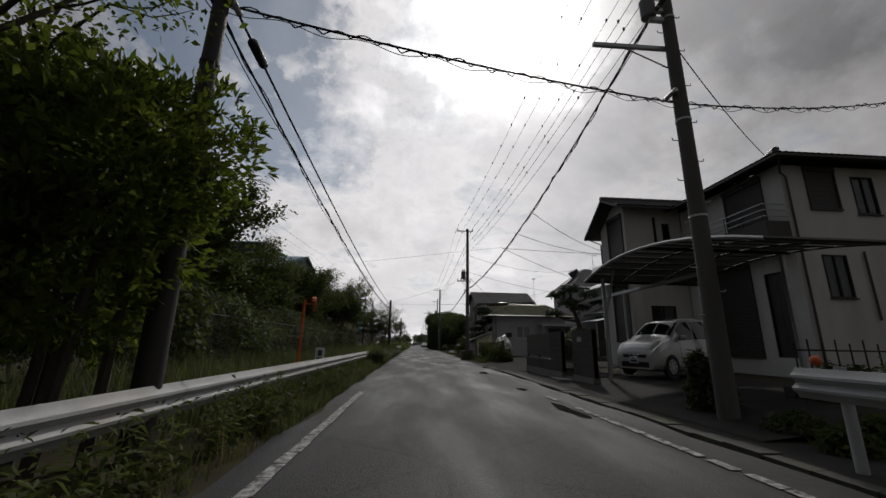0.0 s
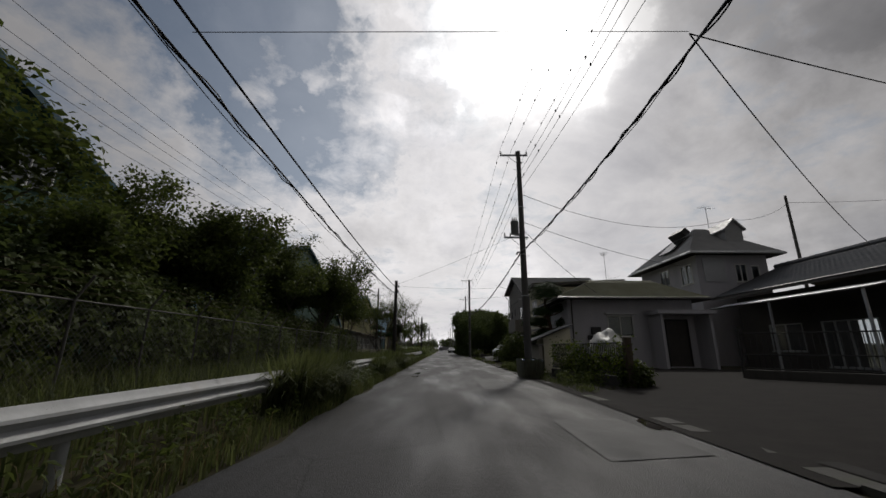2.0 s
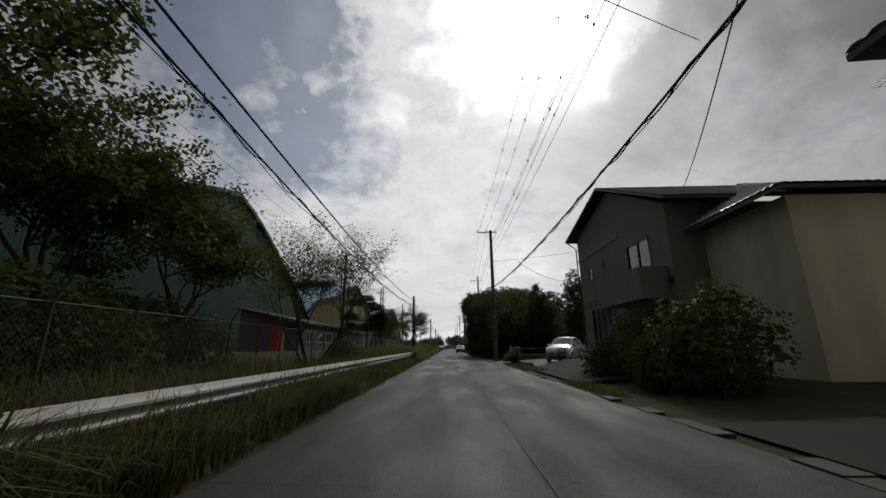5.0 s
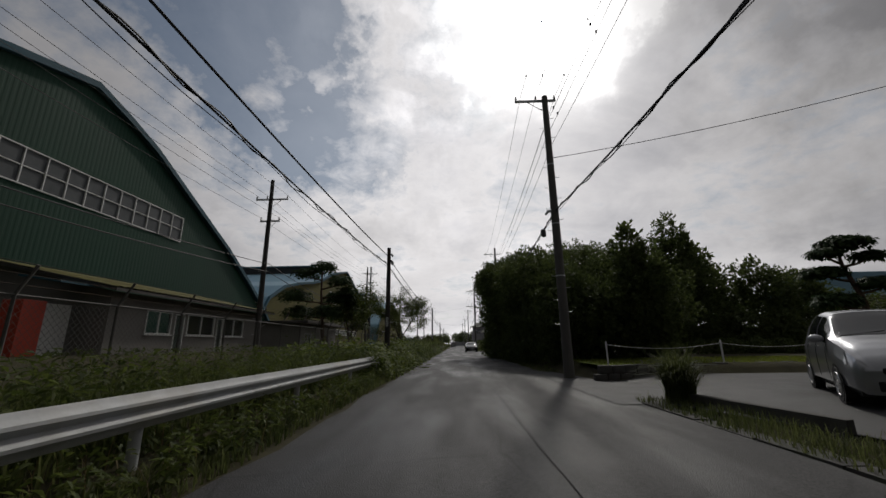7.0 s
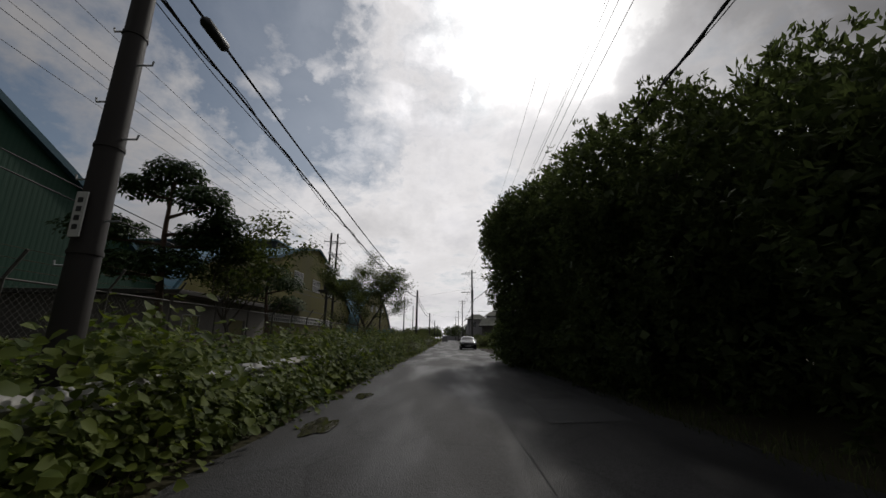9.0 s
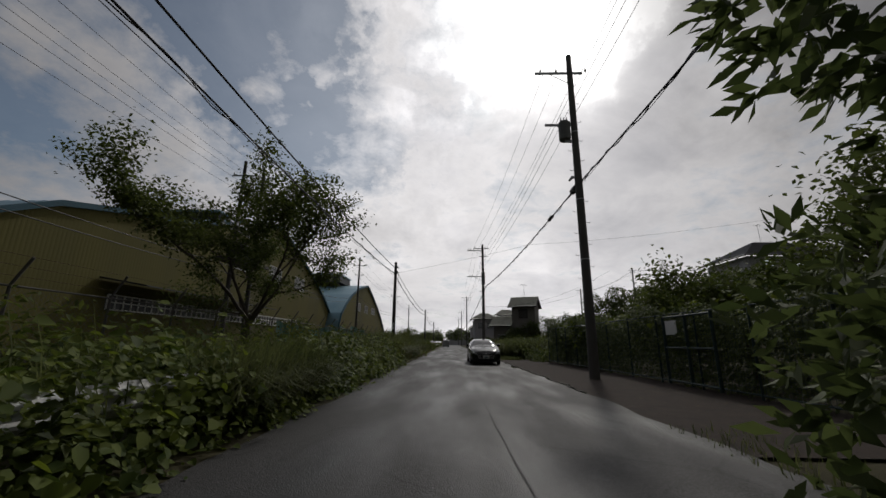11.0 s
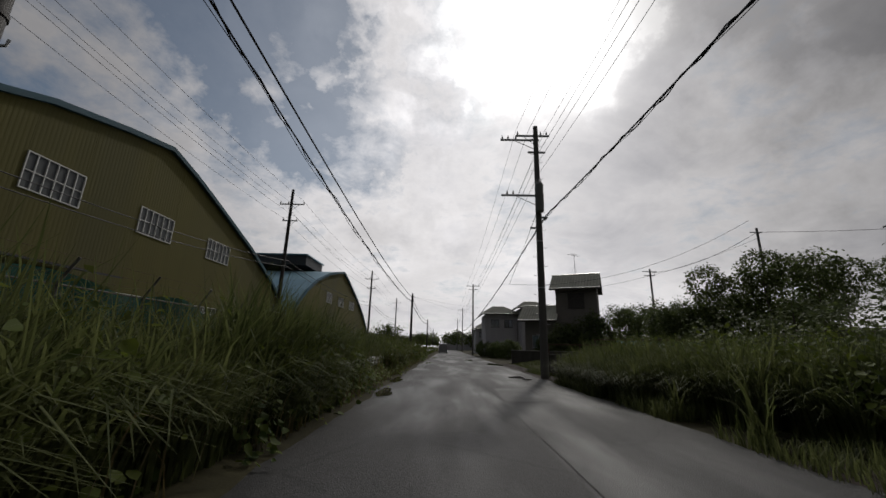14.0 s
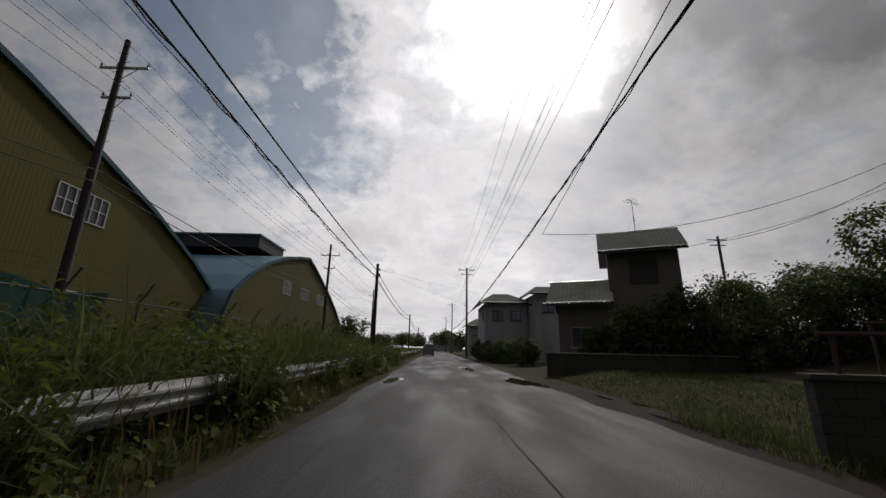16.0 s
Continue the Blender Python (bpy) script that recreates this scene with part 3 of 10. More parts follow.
for k, (x, y, a, b) in enumerate([(-1.28, 38.5, 0.16, 0.5), (-1.25, 36.3, 0.14, 0.3), (-1.2, 43.0, 0.2, 0.5), (3.55, 25.4, 0.14, 0.55), (2.75, 14.9, 0.12, 0.35), (2.72, 11.3, 0.15, 0.8), (2.75, 21.4, 0.2, 0.6), (-1.75, 83.6, 0.2, 0.6), (-1.75, 86.5, 0.14, 0.5), (-2.25, 138.2, 0.2, 1.2),
                                  (-2.05, 134.2, 0.22, 0.9), (3.3, 154.0, 0.5, 1.9), (4.62, 146.0, 0.08, 0.6), (4.8, 148.2, 0.1, 0.5), (2.75, 141.0, 0.3, 0.65), (2.95, 139.9, 0.22, 0.3), (4.9, 129.2, 0.8, 0.7), (4.3, 145.9, 0.07, 1.0), (3.6, 118.6, 0.1, 1.0), (1.9, 163.0, 0.4, 1.5), (4.5, 149.5, 0.1, 0.5), (2.2, 64.2, 0.16, 0.12), (-1.7, 154.0, 0.3, 1.2), (-1.75, 168, 0.3, 1.5)]):
    flat("puddle", [(px + lean(y), py) for px, py in blob(x, y, a, b, seed=k)], 0.0255 if x < 3.6 else 0.017, M_WATER, "shallow puddle lying on the road", "puddle")

# painted edge lines, chipped into short lengths
bm = bmx()
rnd = random.Random(4)
y = 1.0
while y < 13.9:
    w = 0.15
    L_ = rnd.uniform(0.25, 0.6)
    x = -1.98 + rnd.uniform(-0.012, 0.012)
    prism(bm, [(x, y), (x + w, y + 0.01), (x + w, min(13.95, y + L_)), (x + 0.01, min(13.95, y + L_))], 0.024, 0.028, "z")
    y += L_ + 0.012
solo("edge_line", bm, M_LINE, "worn white line along the left road edge", "road marking", kind="structure")
bm = bmx()
y = 3.0
while y < 13.4:
    L_ = rnd.uniform(0.18, 0.5)
    x = 2.95 - 0.02 * (y - 8) + rnd.uniform(-0.015, 0.015)
    if not 11.0 < y < 12.4 or rnd.random() < 0.3:
        prism(bm, [(x, y), (x + 0.14, y + 0.02), (x + 0.135, y + L_), (x + 0.01, y + L_)], 0.024, 0.028, "z")
    y += L_ + rnd.choice((0.02, 0.05, 0.12))
solo("edge_line", bm, M_LINE, "broken worn white line along the right road edge", "road marking", kind="structure")

# ---- left guardrail ----
def w_beam(bm, y0, y1, xf, z):
    """The folded beam: a two-humped section swept along the road."""
    prof = [(0.0, 0.35), (0.012, 0.335), (0.02, 0.31), (0.075, 0.265), (0.08, 0.235), (0.03, 0.19), (0.02, 0.175), (0.03, 0.16), (0.08, 0.115), (0.075, 0.085), (0.02, 0.04), (0.012, 0.015), (0.0, 0.0)]
    n = max(2, int((y1 - y0) / 2) + 1)
    rows = []
    for k in range(n):
        y = y0 + (y1 - y0) * k / (n - 1)
        rows.append([bm.verts.new((xf + lean(y) + d, y, z + h)) for d, h in prof] + [bm.verts.new((xf + lean(y) + d - 0.005, y, z + h)) for d, h in prof[::-1]])
    for a, b in zip(rows, rows[1:]):
        for j in range(len(a)):
            bm.faces.new([a[j], b[j], b[(j + 1) % len(a)], a[(j + 1) % len(a)]])
    for r in (rows[0], rows[-1]):
        bm.faces.new(r)


def guardrail(x, spans, label):
    g = thing("guardrail", label, "guardrail", pose(x, spans[0][0], 0), kind="structure")
    for y0, y1 in spans:
        y = y0
        while y < y1 - 0.1:
            e = min(y + 4.0, y1)
            bm = bmx()
            w_beam(bm, y, e + 0.06, 0.0, 0.47)
            ob = part("beam", bm, M_RAIL, g, smooth=True)
            ob.matrix_parent_inverse = g.matrix_basis.inverted()
            ob.matrix_basis = pose(x, 0, 0)
            bm = bmx()
            px = x + lean(y) - 0.1
            tube(bm, [(px, y + 2, -0.1), (px, y + 2, 0.8)], 0.057, 12)
            ob = part("post", bm, M_RAIL, g, smooth=True)
            ob.matrix_parent_inverse = g.matrix_basis.inverted()
            bm = bmx()
            for zz in (0.56, 0.73):
                for yy in (y + 0.1, y + 0.22, y + 1.97):
                    tube(bm, [(x + lean(y) + 0.02, yy, zz), (x + lean(y) + 0.045, yy, zz)], 0.018, 6)
            ob = part("bolts", bm, M_STEEL, g)
            ob.matrix_parent_inverse = g.matrix_basis.inverted()
            y = e
    return g


guardrail(-3.2, [(-12, 76), (76, 128), (128, 230)], "white enamelled steel guardrail half hidden by grass")


# ---- poles and wires ----
def insulator(bm, x, y, z, h=0.22, r=0.055):
    tube(bm, [(x, y, z), (x, y, z + 0.05), (x, y, z + 0.06), (x, y, z + 0.1), (x, y, z + 0.11), (x, y, z + 0.16), (x, y, z + h)], [r * 0.5, r * 0.5, r, r * 0.6, r * 0.9, r * 0.5, r * 0.35], 8)


def utility_pole(name, x, y, h, label, group, r=0.17, arms=(), trafos=(), clamps=(), dark=False, tilt=0.0, steps=True, plate=False):
    """A pole with its cross-arms (z, x0, x1, insulators), transformers (z, x) and cable clamps (z, x)."""
    g = thing(name, label, "utility pole", pose(x, y, 0, 0, tilt, 0), group)
    bm = bmx()
    tube(bm, [(0, 0, -0.3), (0, 0, h * 0.5), (0, 0, h)], [r, r * 0.82, r * 0.62], 16)
    part("shaft", bm, M_POLEDARK if dark else M_POLE, g, smooth=True)
    if steps:
        k, z = 0, 1.9
        while z < h - 0.5:
            bm = bmx()
            s = 1 if k % 2 else -1
            rr = r * (1 - 0.38 * z / h)
            tube(bm, [(s * rr * 0.9, 0, z), (s * (rr + 0.15), 0, z), (s * (rr + 0.16), 0, z + 0.05)], 0.011, 5)
            part("step_bolt", bm, M_STEEL, g)
            k, z = k + 1, z + 0.45
    for z, x0, x1, ins in arms:
        bm = bmx()
        bevelled(bm, x0, x1, 0.1, 0.18, z - 0.045, z + 0.045, 0.008)
        part("cross_arm", bm, M_STEEL, g)
        if abs(x1 - x0) > 1.0:
            bm = bmx()
            e = x0 if abs(x0) > abs(x1) else x1
            tube(bm, [(e * 0.6, 0.14, z - 0.03), (0, 0.12, z - 0.55)], 0.016, 6)
            part("arm_brace", bm, M_STEEL, g)
        for q in ins:
            bm = bmx()
            insulator(bm, q, 0.14, z + 0.04)
            part("insulator", bm, M_INSUL, g, smooth=True)
    for z, tx, tr, th in trafos:
        bm = bmx()
        ty = 0.0 if tx else -0.3
        tube(bm, [(tx, ty, z), (tx, ty, z + 0.02), (tx, ty, z + th), (tx, ty, z + th + 0.03), (tx, ty, z + th + 0.1)], [tr * 0.95, tr, tr, tr * 1.07, tr * 0.85], 18)
        t = part("transformer", bm, M_TRAFO, g, "grey cylindrical transformer", smooth=True)
        for k in range(3):
            bm = bmx()
            insulator(bm, tx - tr * 0.5 + k * tr * 0.5, ty, z + th + 0.08, 0.26, 0.05)
            part("bushing", bm, M_INSUL, t, smooth=True)
        bm = bmx()
        box(bm, -0.05 if tx > 0 else tx, tx if tx > 0 else 0.05, ty - 0.05, ty + 0.05, z - 0.1, z)
        part("bracket", bm, M_STEEL, g)
    for z, cx in clamps:
        bm = bmx()
        bevelled(bm, min(cx, 0), max(cx, 0), -0.05, 0.05, z - 0.04, z + 0.04, 0.008)
        tube(bm, [(cx, -0.18, z - 0.05), (cx, 0.18, z - 0.05)], 0.05, 8)
        part("cable_clamp", bm, M_STEEL, g)
    for z in (h * 0.32, h * 0.5, h * 0.72):
        bm = bmx()
        rr = r * (1 - 0.38 * z / h)
        tube(bm, [(0, 0, z), (0, 0, z + 0.04)], rr + 0.012, 16)
        part("steel_band", bm, M_POLEDARK if dark else M_STEEL, g, smooth=True)
    if plate:
        bm = bmx()
        rr = r * 0.9
        box(bm, -0.055, 0.055, -rr - 0.03, -rr - 0.015, 2.15, 2.6)
        pl = part("number_plate", bm, M_SIGN, g, "narrow white plate")
        bm = bmx()
        for k in range(4):
            box(bm, -0.025, 0.025, -rr - 0.036, -rr - 0.031, 2.22 + k * 0.09, 2.27 + k * 0.09)
        part("plate_marks", bm, M_INK, pl)
    return g


def sagging(a, b, sag, n=22):
    a, b = Vector(a), Vector(b)
    return [a.lerp(b, t) - Vector((0, 0, 4 * sag * t * (1 - t))) for t in (k / n for k in range(n + 1))]


def cable(a, b, sag=0.5, r=0.011, material=None, label="thin grey overhead wire", spacers=0, group="overhead wires", twist=0):
    bm = bmx()
    pts = sagging(a, b, sag)
    tube(bm, pts, r, 5, False)
    if twist:
        fine = sagging(a, b, sag, 150)
        tube(bm, [p + Vector((0.035 * math.sin(k * 0.9), 0, 0.05 * math.cos(k * 0.9) - 0.02 + 0.03 * math.sin(k * 0.23))) for k, p in enumerate(fine)], r * 0.6, 4, False)
        tube(bm, [p - Vector((0.02, 0, 0.08 + 0.05 * math.sin(k * 0.31))) for k, p in enumerate(fine)], r * 0.45, 4, False)
    for k in range(spacers):
        t = (k + 0.5) / spacers
        p = Vector(a).lerp(Vector(b), t) - Vector((0, 0, 4 * sag * t * (1 - t)))
        bmesh.ops.create_icosphere(bm, subdivisions=1, radius=0.05, matrix=Matrix.Translation(p + Vector((0, 0, 0.03))) @ Matrix.Diagonal((0.7, 0.8, 1.5, 1)))
    return solo("overhead_wire", bm, material or M_WIRE, label, "overhead wire", group)


RP = "poles along the right road edge"
HV = (-1.25, -0.55, 0.75)
POLES = [(5.0, 9.9, 11.9), (4.0, 37.7, 12.0), (3.65, 76.3, 11.5), (5.0, 112.2, 13.8), (3.35, 141.0, 12.5), (3.3, 190.5, 12.2), (3.0, 232, 12), (2.6, 275, 12)]
pole_label = "round concrete pole with steel cross-arms"
utility_pole("utility_pole", *POLES[0], pole_label + ", beside a driveway", RP, 0.175, arms=[(11.5, -1.3, 0.85, HV), (7.9, -1.75, 0.1, ())], clamps=[(8.8, -0.3), (6.65, -0.2)], trafos=[(8.6, -0.45, 0.16, 0.4)])
utility_pole("utility_pole", *POLES[1], "concrete utility pole carrying a grey transformer", RP, 0.19, arms=[(11.85, -1.0, 0.55, (-0.95, -0.1, 0.5)), (7.0, -0.95, 0.35, (-0.9, -0.6))], clamps=[(6.15, -0.3)], trafos=[(7.15, -0.38, 0.21, 0.62)])
utility_pole("utility_pole", *POLES[2], pole_label + ", beside a parking yard", RP, 0.19, arms=[(11.4, -1.25, 0.5, (-1.2, -0.35, 0.45))], clamps=[(6.3, -0.3)])
utility_pole("utility_pole", *POLES[3], "concrete utility pole with a transformer on its side", RP, 0.19, arms=[(13.0, -1.5, 0.6, HV), (10.4, -1.2, 0.2, ())], clamps=[(7.9, -0.3)], trafos=[(9.6, -0.42, 0.24, 0.75)])
utility_pole("utility_pole", *POLES[4], "concrete utility pole with three cross-arms and a transformer", RP, 0.19, arms=[(12.05, -1.0, 0.75, (-0.9, 0.3, 0.6)), (11.8, -1.8, 0.2, (-1.7, -1.4, -1.0)), (11.1, -0.4, 0.5, ()), (8.7, -1.8, 0.1, (-1.5, -1.2)), (7.0, -0.4, 0.2, ())], clamps=[(7.5, 0.35)], trafos=[(7.7, 0.0, 0.2, 1.35)])
utility_pole("utility_pole", *POLES[5], pole_label, RP, 0.17, arms=[(11.9, -1.2, 1.2, (-1, 0.4, 1)), (11.3, -0.8, 0.9, ())], clamps=[(7, -0.3)], steps=False)
for p in POLES[6:]:
    utility_pole("utility_pole", *p, pole_label + ", far along the road", RP, 0.16, arms=[(11.6, -1.2, 1.0, ())], steps=False)
chain = [(5.4, -26, 12)] + POLES
armz = [11.6, 11.65, 11.95, 11.4, 13.1, 12.1, 12.0, 11.7, 11.7]
comz = [9.2, 8.8, 6.15, 6.3, 7.9, 7.6, 5.8, 5.8, 5.8]
for k in range(len(chain) - 1):
    (xa, ya, ha), (xb, yb, hb) = chain[k], chain[k + 1]
    for q in (-1.0, -0.35, 0.5):
        cable((xa + q, ya + 0.14, armz[k] + 0.22), (xb + q, yb + 0.14, armz[k + 1] + 0.22), 0.55, 0.008, spacers=14 if k < 3 else 0, label="thin power wire dotted with small spacers" if k < 3 else "thin bare overhead power wire")
    for j, q in enumerate((-0.25, -0.12, 0.12)):
        cable((xa + q, ya, armz[k] - 1.7 - 0.25 * j), (xb + q, yb, armz[k + 1] - 1.7 - 0.25 * j), 0.5, 0.009, spacers=10 if k < 3 and j < 2 else 0)

COM = [(x + o, y, z) for (x, y, h), o, z in zip(chain, (-0.3, -0.3, -0.12, 0.0, 0.25, 0.35, 0.2, 0.2, 0.2), comz)]
COM_SAG = (0.5, 1.0, 0.75, 0.5, 0.35, 0.4, 0.35, 0.35)
for a, b, sag in zip(COM, COM[1:], COM_SAG):
    cable(a, b, sag, 0.026, M_CABLE, "thick black bundled telephone cable", twist=1)


def on_span(a, b, y, sag=0.35):
    """The point of a sagging span above y."""
    t = (y - a[1]) / (b[1] - a[1])
    return Vector(a).lerp(Vector(b), t) - Vector((0, 0, 4 * sag * t * (1 - t)))


def splice(p, d, r, length, label):
    """A splice case clamped on its cable, pointing along d."""
    bm = bmx()
    d = Vector(d).normalized() * length / 2
    tube(bm, [p - d * 1.15, p - d, p - d * 0.9, p + d * 0.9, p + d, p + d * 1.15], [r * 0.3, r * 0.8, r, r, r * 0.8, r * 0.3], 10)
    solo("cable_splice_box", bm, M_BLACKPLASTIC, label, "splice box", "cable splice boxes", smooth=True)


LPG = "low poles along the left verge"
LOW = [(-3.35, 7.6, 6.7), (-3.45, 44.3, 5.75), (-3.85, 81.4, 6.25), (-4.45, 125.6, 7.1), (-4.9, 164.1, 6.75), (-5.4, 205, 6.8), (-5.8, 248, 6.8)]
for k, p in enumerate(LOW):
    utility_pole("telephone_pole", *p, "dark slim telephone pole standing in tall weeds", LPG, 0.15, clamps=[(p[2] - 0.35, 0.17), (p[2] - 0.8, 0.17)], dark=True, steps=k in (2, 3), plate=k in (2, 3))
chain = [(-3.2, -28, 6.8)] + LOW
for (xa, ya, ha), (xb, yb, hb) in zip(chain, chain[1:]):
    cable((xa - 0.1, ya, ha - 0.38), (xb - 0.1, yb, hb - 0.38), 0.5, 0.022, M_CABLE, "plain black overhead telephone cable")
    cable((xa - 0.1, ya, ha - 0.85), (xb - 0.1, yb, hb - 0.85), 0.62, 0.02, M_CABLE, "black telephone cable wound with loose ties", twist=1)
    # splice case hung beside each pole
for (xa, ya, ha), (xb, yb, hb) in zip(LOW[:5], LOW[1:]):
    a, b = (xa - 0.1, ya, ha - 0.38), (xb - 0.1, yb, hb - 0.38)
    splice(on_span(a, b, ya + 1.3, 0.5) - Vector((-0.05, 0, 0.08)), (b[0] - a[0], b[1] - a[1], b[2] - a[2] - 1.2), 0.085, 0.55, "black splice case hung on the telephone cable")

LT = "tall poles behind the left fence"
TALL = [(-11.5, 83.2, 11.2), (-14.6, 124.0, 14.0), (-13.8, 151.8, 13.3), (-12.4, 178.4, 11.9), (-13.6, 215, 12.4)]
for p in TALL:
    utility_pole("power_pole", *p, "tall dark power pole with a spike top and white insulators", LT, 0.17, arms=[(p[2] - 1.2, -1.0, 1.0, (-0.95, -0.3, 0.95)), (p[2] - 2.6, -0.6, 0.6, (-0.55, 0.55))], dark=True)
utility_pole("power_pole", -13.2, 19.5, 11.0, "tall dark power pole behind trees", LT, 0.17, arms=[(10.6, -0.8, 0.8, (-0.7, 0.7))], dark=True)
utility_pole("power_pole", -12.6, 47.0, 9.4, "tall dark power pole behind trees", LT, 0.17, arms=[(8.9, -1.0, 1.0, (-0.95, 0.95)), (8.0, -0.7, 0.7, ())], dark=True)
chain = [(-13.4, -14, 11.5), (-13.2, 19.5, 11.8), (-12.6, 47.0, 12.0)] + TALL
for (xa, ya, ha), (xb, yb, hb) in zip(chain, chain[1:]):
    for q, d in ((-0.95, 0.95), (-0.3, 0.95), (0.95, 0.95), (-0.55, 2.4), (0.55, 2.4)):
        cable((xa + q, ya, ha - d), (xb + q, yb, hb - d), 0.5, 0.009)

# two heavier cables lower on the same poles
low_run = [(-13.0, -14, 5.6), (-12.9, 19.5, 5.8), (-12.3, 47.0, 5.8), (-11.2, 83.2, 5.9), (-14.3, 124.0, 6.0), (-13.5, 151.8, 7.4), (-12.1, 178.4, 7.2), (-13.3, 215, 7.4)]
for a, b in zip(low_run, low_run[1:]):
    for d in (0.0, 0.45):
        cable((a[0], a[1], a[2] - d), (b[0], b[1], b[2] - d), 0.7, 0.02, M_CABLE, "black cable slung low between tall poles")

# ---- factories behind the left fence ----
PROFILE = [(-28, 0), (-27.5, 5), (-26, 8.2), (-23, 11.3), (-18, 14.2), (-11, 16.9), (-5, 18.4), (0, 19.4), (4, 18.3), (8, 16.9), (17, 13.6), (24, 10.3), (29, 7.2), (31.5, 4.6), (32.2, 0)]


def profile_at(d, pts):
    return float(np.interp(d, [p[0] for p in pts], [p[1] for p in pts]))


def factory(yk, x0, slope, depth, wall, label, windows, prof, monitor=True, vstretch=1.0):
    """A vaulted sheet-metal works: its ribbed end wall faces the road, and the vault runs back from it."""
    turn = math.degrees(math.atan(slope))
    g = thing("factory", label, "factory building", pose(x0, yk, 0, 0, 0, -turn), "factories behind the fence")
    d0, d1 = prof[0][0], prof[-1][0]
    # end wall: upright ribs, left open where the windows are
    bm = bmx()
    cuts = sorted({round(d0 + 0.06 + k * 0.3, 3) for k in range(int((d1 - d0 - 0.1) / 0.3))} | {w[0] for w in windows} | {w[1] for w in windows} | {d1 - 0.06})
    for a, b in zip(cuts, cuts[1:]):
        if b - a < 0.004:
            continue
        m = (a + b) / 2
        holes = sorted((w[2], w[3]) for w in windows if w[0] - 1e-6 <= m <= w[1] + 1e-6)
        rib = [(a, 0.0), (a + (b - a) * 0.3, 0.0), (a + (b - a) * 0.42, 0.007), (a + (b - a) * 0.88, 0.007), (b, 0.0)]
        for (p, q), (r, s) in zip(rib, rib[1:]):
            lo = 0.0
            for h0, h1 in holes + [(None, None)]:
                t0, t1 = (profile_at(p, prof), profile_at(r, prof)) if h0 is None else (h0, h0)
                if t0 - lo > 0.01:
                    bm.faces.new([bm.verts.new(c) for c in ((q, p, lo), (s, r, lo), (s, r, t1), (q, p, t0))])
                lo = h1
    part("end_wall", bm, wall, g, "ribbed painted sheet-metal wall")
    # vaulted roof with standing seams across
    ds = sorted(set(list(np.linspace(d0, d1, 50)) + [p[0] for p in prof]))
    nx = max(4, int(depth / 0.9))
    V, F = [], []
    for i in range(nx * 2 + 1):
        x = 0.35 - (depth + 0.35) * i / (nx * 2)
        lift = 0.06 if i % 2 else 0.0
        for d in ds:
            V.append((x, d, profile_at(d, prof) + 0.12 + lift))
    n = len(ds)
    for i in range(nx * 2):
        for j in range(n - 1):
            F.append((i * n + j, i * n + j + 1, (i + 1) * n + j + 1, (i + 1) * n + j))
    me = np_mesh("roof", V, F, M_BLUE)
    mesh_part("roof", me, g, "blue vaulted metal roof")
    bm = bmx()
    for a, b in zip(ds, ds[1:]):
        za, zb = profile_at(a, prof), profile_at(b, prof)
        vs = [bm.verts.new(c) for c in ((0.42, a, za - 0.25), (0.42, b, zb - 0.25), (0.42, b, zb + 0.2), (0.42, a, za + 0.2), (0.05, a, za - 0.25), (0.05, b, zb - 0.25), (0.05, b, zb + 0.2), (0.05, a, za + 0.2))]
        for f in ((0, 1, 2, 3), (4, 7, 6, 5), (3, 2, 6, 7), (0, 4, 5, 1)):
            bm.faces.new([vs[k] for k in f])
    bmesh.ops.remove_doubles(bm, verts=bm.verts[:], dist=0.002)
    part("fascia", bm, M_TEAL, g, "teal metal fascia along the roof edge")
    # back wall, and a dark sheet whose colour stands for the unlit inside
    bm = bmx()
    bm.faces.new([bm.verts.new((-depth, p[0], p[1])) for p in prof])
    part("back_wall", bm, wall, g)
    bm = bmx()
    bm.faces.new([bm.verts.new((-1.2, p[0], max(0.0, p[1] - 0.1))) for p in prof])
    part("inner_dark_sheet", bm, M_DARK, g)
    if monitor:
        bm = bmx()
        box(bm, -depth, -6.0, -7.0, 3.5, 17.5, 19.6)
        mo = part("roof_monitor", bm, M_DARK, g, "dark louvred roof monitor")
        bm = bmx()
        box(bm, -depth - 0.3, -5.7, -7.4, 3.9, 19.6, 19.85)
        part("monitor_cap", bm, M_BLUE, mo)
        bm = bmx()
        for vx in (-12, -30):
            tube(bm, [(vx, -2, 19.8), (vx, -2, 20.4), (vx, -2, 20.45), (vx, -2, 20.7), (vx, -2, 20.95)], [0.4, 0.4, 0.75, 0.75, 0.2], 14)
        part("roof_vent", bm, M_DARK, mo, smooth=True)
    for y0, y1, z0, z1, nx_, nz_ in windows:
        bm = bmx()
        t = 0.07
        box(bm, -0.06, 0.09, y0, y1, z0, z0 + t)
        box(bm, -0.06, 0.09, y0, y1, z1 - t, z1)
        box(bm, -0.06, 0.09, y0, y0 + t, z0 + t, z1 - t)
        box(bm, -0.06, 0.09, y1 - t, y1, z0 + t, z1 - t)
        for k in range(1, nx_):
            y = y0 + (y1 - y0) * k / nx_
            box(bm, -0.05, 0.08, y - 0.03, y + 0.03, z0 + t, z1 - t)
        for k in range(1, nz_):
            z = z0 + (z1 - z0) * k / nz_
            box(bm, -0.045, 0.075, y0 + t, y1 - t, z - 0.028, z + 0.028)
        w = part("window_frame", bm, M_WHITEFRAME, g, "white steel window frame")
